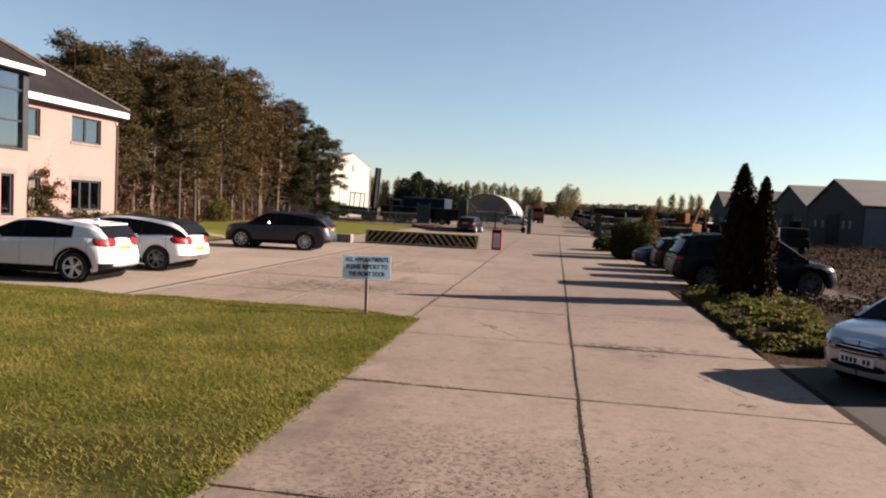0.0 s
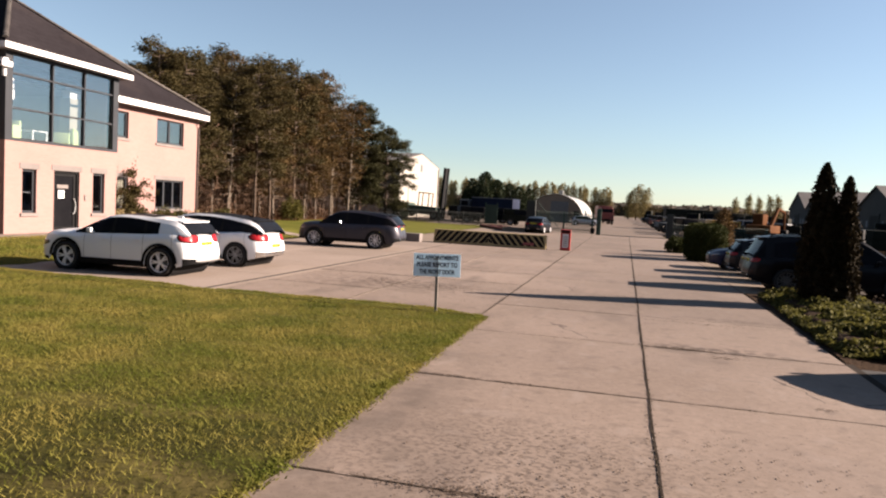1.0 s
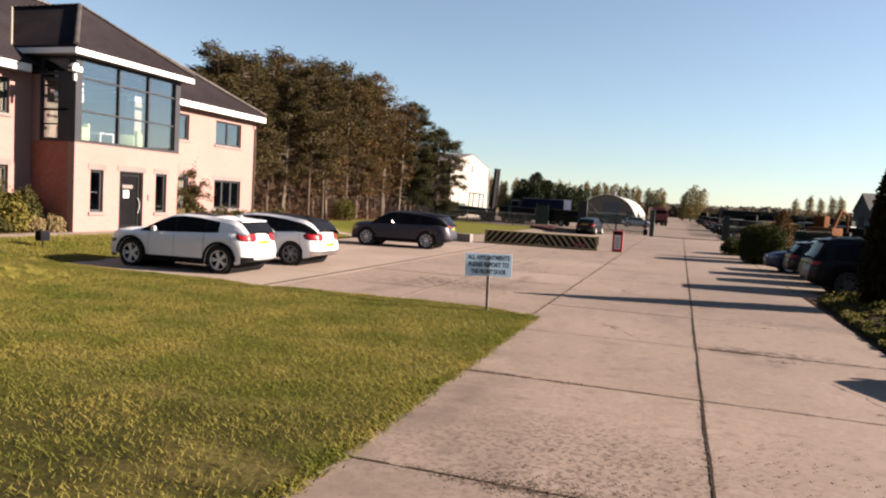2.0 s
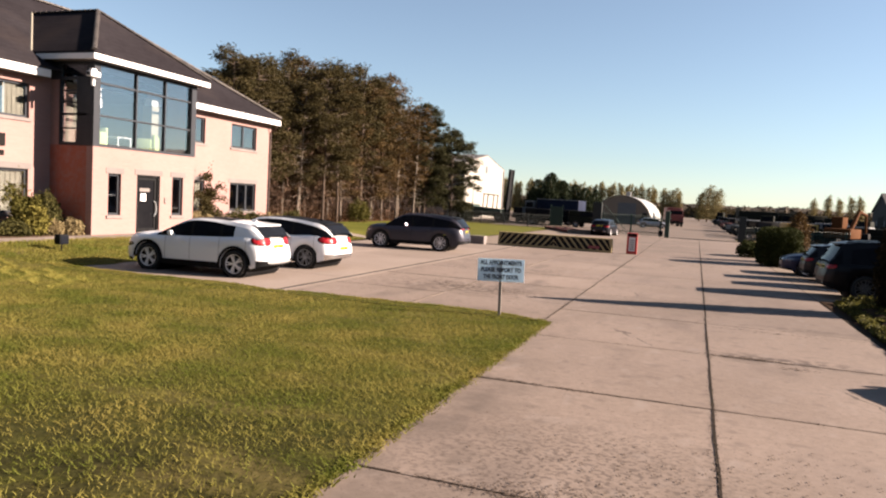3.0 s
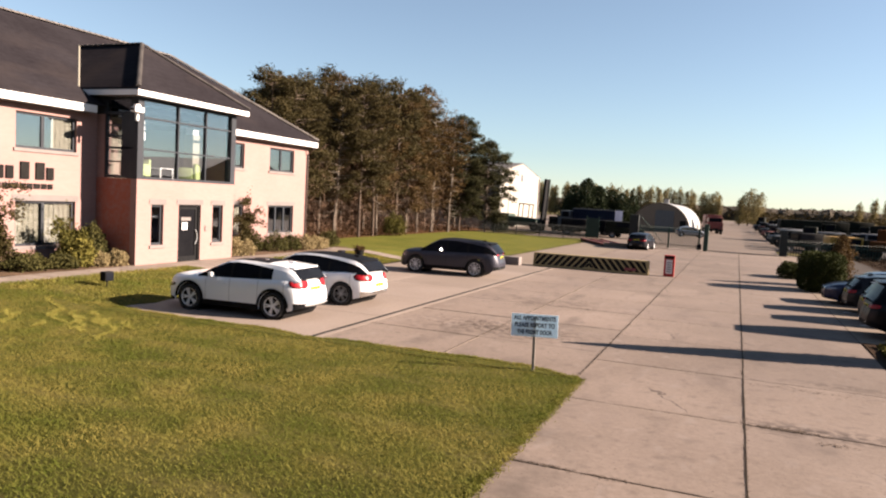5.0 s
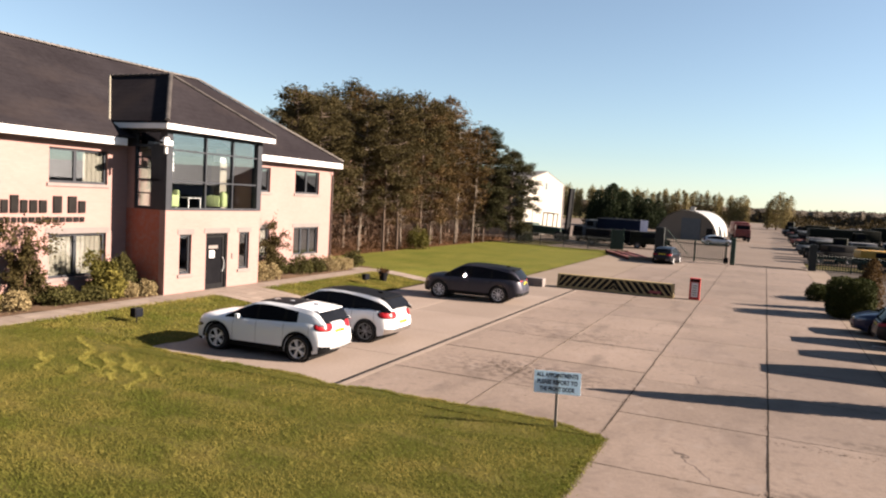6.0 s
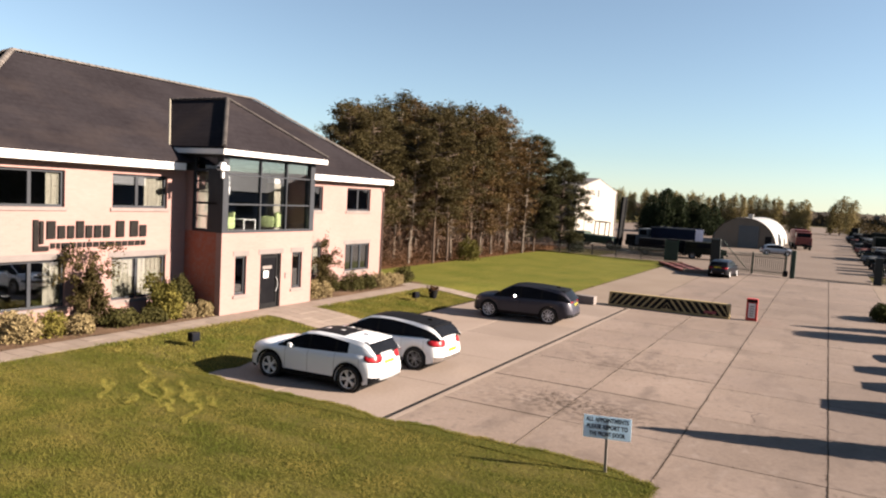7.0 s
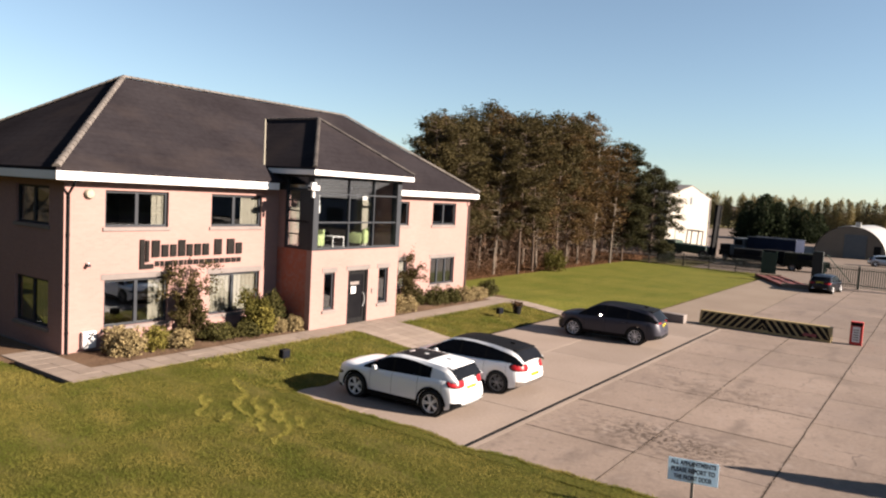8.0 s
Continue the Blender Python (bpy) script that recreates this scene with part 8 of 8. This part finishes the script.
# ---- distance ----
def poplar(seed, H, r0, leaf, n):
    rng = np.random.default_rng(seed)
    t = thing("poplar_tree", "upright poplar with thin yellowing leaves", "tree", group="poplar rows")
    r = random.Random(seed)
    bm = bmesh.new()
    tube(bm, (0, 0, 0), (0, 0, H * 0.92), 0.25, 0.03, 6, False)
    for i in range(26):
        z = H * r.uniform(0.12, 0.8)
        a, L = r.uniform(0, 6.28), r0 * r.uniform(0.5, 1.0)
        tube(bm, (0, 0, z), (L * 0.7 * math.cos(a), L * 0.7 * math.sin(a), min(H * 0.93, z + L * 1.3)), 0.06, 0.02, 3, False)
    part("trunk", bm, M_TWIG, t)
    cs = []
    for k in range(7):
        hk, ak, rk_ = H * rng.uniform(0.78, 1.0), rng.uniform(0, 6.28), r0 * 0.55 * rng.uniform(0.2, 1)
        m_ = n // 7
        u = rng.uniform(0.06, 1, m_)
        rad = r0 * 0.62 * np.sqrt(np.clip(1 - u ** 5, 0, 1)) * rng.uniform(0.1, 1.0, m_)
        a = rng.uniform(0, 6.28, m_)
        cs.append(np.stack([rk_ * math.cos(ak) + np.cos(a) * rad, rk_ * math.sin(ak) + np.sin(a) * rad, hk * u], 1))
    c = np.concatenate(cs)
    quads_object("crown", leaf_quads(rng, c, 0.45, 0.4, up=0.7), leaf, t)
    return t


pops = [poplar(91, 12.0, 2.0, F_POPLAR, 2600), poplar(92, 11.2, 2.2, F_POPLAR, 2800), poplar(93, 11.6, 3.4, F_POPLAR, 4200)]
rs = random.Random(77)
places = [(x, 258 + rs.uniform(-4, 4), rs.choice((0, 1)), 1.0) for x in np.arange(-100, -16, 2.2)]
places += [(x, 262 + rs.uniform(-4, 4), rs.choice((1, 2)), 0.93) for x in np.arange(-14, -4, 2.6)]
places += [(0.0, 260, 0, 0.85), (3.2, 262, 2, 1.0), (5.6, 258, 2, 0.94)]
places += [(x, 265 + rs.uniform(-5, 5), rs.choice((0, 1, 2)), 0.9) for x in (36, 39, 43, 45.5, 48, 58, 64, 67)]
used = set()
for x, y, k, s in places:
    m = pose(x + rs.uniform(-0.5, 0.5), y, 0, 0, 0, rs.uniform(0, 360))
    s *= rs.uniform(0.92, 1.06)
    o = pops[k] if k not in used else copy_thing(pops[k], m)
    used.add(k)
    o.matrix_basis = m
    o.scale = (s, s, s)

fir = spire("dark_conifer", "dense dark conifer behind the yard", -32.5, 170, 4.6, 9.9, F_CONIFER, 4200, 0.75, 95, group="dark conifers")
for x, y, s in ((-36, 172, 0.84), (-29.8, 171, 0.82), (-27.2, 173, 0.76), (-24.8, 172, 0.70), (-22.6, 174, 0.66), (-37.6, 175, 0.62), (-34, 176, 0.94), (-31, 177, 0.86)):
    o = copy_thing(fir, pose(x, y, 0, 0, 0, rs.uniform(0, 360)))
    o.scale = (s, s, s)

rng = np.random.default_rng(99)
wood = thing("far_wood", "far belt of brown autumn woodland round the airfield", "woodland", kind="stuff")


def wood_top(q):
    return 8.4 + 1.6 * noise.noise((math.cos(q) * 14, math.sin(q) * 14, 0)) + 1.1 * noise.noise((math.cos(q) * 60, math.sin(q) * 60, 5)) + 0.7 * noise.noise((math.cos(q) * 190, math.sin(q) * 190, 9))


bm = bmesh.new()
rings = []
for i in range(1100):
    q = 2 * math.pi * i / 1100
    h_ = wood_top(q)
    rings.append([bm.verts.new(((455 + dr + 3 * noise.noise((q * 90, f * 3, 1))) * math.cos(q), (455 + dr + 3 * noise.noise((q * 90, f * 3, 1))) * math.sin(q), h_ * f)) for f, dr in ((0, 0), (0.35, 1.5), (0.7, 4), (0.92, 9), (1.0, 16), (0.6, 26))])
for i in range(1100):
    a_, b_ = rings[i], rings[(i + 1) % 1100]
    for k in range(5):
        bm.faces.new((a_[k], b_[k], b_[k + 1], a_[k + 1]))
part("canopy", bm, material("wood_canopy", (0.0164, 0.0122, 0.0058), (0.0437, 0.0280, 0.0117), 0.95, 0.12, 0.9, 1.0, bump_m=1.0), wood)
n = 26000
a = rng.uniform(0, 2 * math.pi, n)
top = np.array([wood_top(q) for q in a])
u = rng.uniform(0.2, 1.04, n)
R = 453 + 16 * u ** 3 + rng.normal(0, 0.8, n)
quads_object("leaves", leaf_quads(rng, np.stack([R * np.cos(a), R * np.sin(a), top * u], 1), 1.5, 0.6), F_FARWOOD, wood)
n = 16000
c = np.stack([rng.uniform(6, 120, n), rng.uniform(205, 300, n), np.zeros(n)], 1)
c[:, 2] = rng.uniform(0, 1, n) * (3.2 + 1.2 * np.sin(c[:, 0] * 0.21))
tagged(quads_object("hedgerow", leaf_quads(rng, c, 0.8, 0.5), F_FARWOOD), "brown hedgerow beyond the yard vehicles", "hedgerow", kind="stuff")

# loose grit and crumbled moss on the road
rng = np.random.default_rng(123)
gx, gy, gs = [], [], []
for cx, cy, sx, sy, k, size in ((-1.4, 11.2, 0.45, 0.08, 620, 0.022), (-1.0, 11.45, 0.55, 0.14, 240, 0.022), (-0.75, 12.4, 0.5, 0.4, 150, 0.024), (0.75, 12.9, 0.5, 0.5, 140, 0.024), (-1.7, 13.6, 0.8, 0.7, 60, 0.022),
                                (0.6, 18.45, 0.28, 0.05, 260, 0.035), (1.3, 18.0, 0.12, 0.05, 40, 0.035), (2.05, 15.25, 0.07, 0.03, 18, 0.03), (1.0, 21.6, 0.8, 0.08, 90, 0.035), (-2.6, 14.85, 0.3, 0.02, 150, 0.025), (-1.7, 14.82, 0.2, 0.03, 60, 0.025),
                                (-5.9, 24.4, 0.9, 0.35, 240, 0.05), (-7.2, 24.9, 0.7, 0.3, 110, 0.05), (-4.6, 24.0, 0.6, 0.3, 90, 0.045), (-6.0, 30.5, 1.4, 1.2, 220, 0.05)):
    gx.append(cx + rng.normal(0, sx, k))
    gy.append(cy + rng.normal(0, sy, k))
    gs.append(size * rng.uniform(0.4, 1.3, k))
for x0 in (0.0, -3.15):
    k = 900
    gx.append(x0 + rng.normal(0, 0.028, k))
    gy.append(rng.uniform(7.5 if x0 == 0 else 20, 44, k))
    gs.append(rng.uniform(0.012, 0.035, k))
gx, gy, gs = np.concatenate(gx), np.concatenate(gy), np.concatenate(gs)
ok = (gx > -9.3) & (gx < 3.0) & ((gx > -2.95) | (gy > 20.2))
gx, gy, gs = gx[ok], gy[ok], gs[ok]
an = rng.uniform(0, 6.28, len(gx))
q = np.zeros((len(gx), 4, 3))
for i in range(4):
    rad = gs * rng.uniform(0.5, 1.0, len(gx)) * (1.0 if i % 2 == 0 else 0.5)
    q[:, i, 0] = gx + np.cos(an + i * math.pi / 2) * rad
    q[:, i, 1] = gy + np.sin(an + i * math.pi / 2) * rad
    q[:, i, 2] = 0.007 + rng.uniform(0, 0.006, len(gx))
tagged(quads_object("road_grit", q, M_GRIT), "dark crumbled grit and moss scattered on the concrete", "grit", kind="stuff")


# unseen tree belts: east for window reflections, south added to cut skylight on walls
belt = thing("tree_belt", "unseen dark tree belt, added to cut skylight and darken reflections", "woodland", kind="stuff")
bm = bmesh.new()
rows = []
line = [(72, 84), (69, 60), (66, 35), (66, 10), (68, -15), (66, -36), (45, -44), (20, -46), (0, -44), (-16, -26), (-26, -6), (-37, 1), (-56, 3), (-88, 6)]
pts = []
for (xa, ya), (xb, yb) in zip(line, line[1:]):
    for k in range(12):
        pts.append((xa + (xb - xa) * k / 12, ya + (yb - ya) * k / 12))
for x, y in pts:
    h_ = (14.0 if x > 60 else 15.0) + 2.6 * noise.noise((x * 0.11, y * 0.11, 2)) + 1.4 * noise.noise((x * 0.4, y * 0.4, 7))
    d_ = Vector((x, y + 10, 0)).normalized()
    rows.append([bm.verts.new((x + d_.x * o, y + d_.y * o, h_ * f - 0.15)) for f, o in ((0, 0), (0.5, 0.6), (0.85, 2.0), (1.0, 4.5), (0.0, 8.0))])
for a, b in zip(rows, rows[1:]):
    for k in range(4):
        bm.faces.new((a[k], b[k], b[k + 1], a[k + 1]))
part("canopy", bm, bpy.data.materials["wood_canopy"], belt)
n = 9000
rng = np.random.default_rng(140)
i = rng.integers(0, len(pts), n)
p = np.array(pts)[i] + rng.normal(0, 0.9, (n, 2))
quads_object("leaves", leaf_quads(rng, np.column_stack([p, rng.uniform(0, 1, n) * 15.5]), 1.5, 0.6), F_FARWOOD, belt)
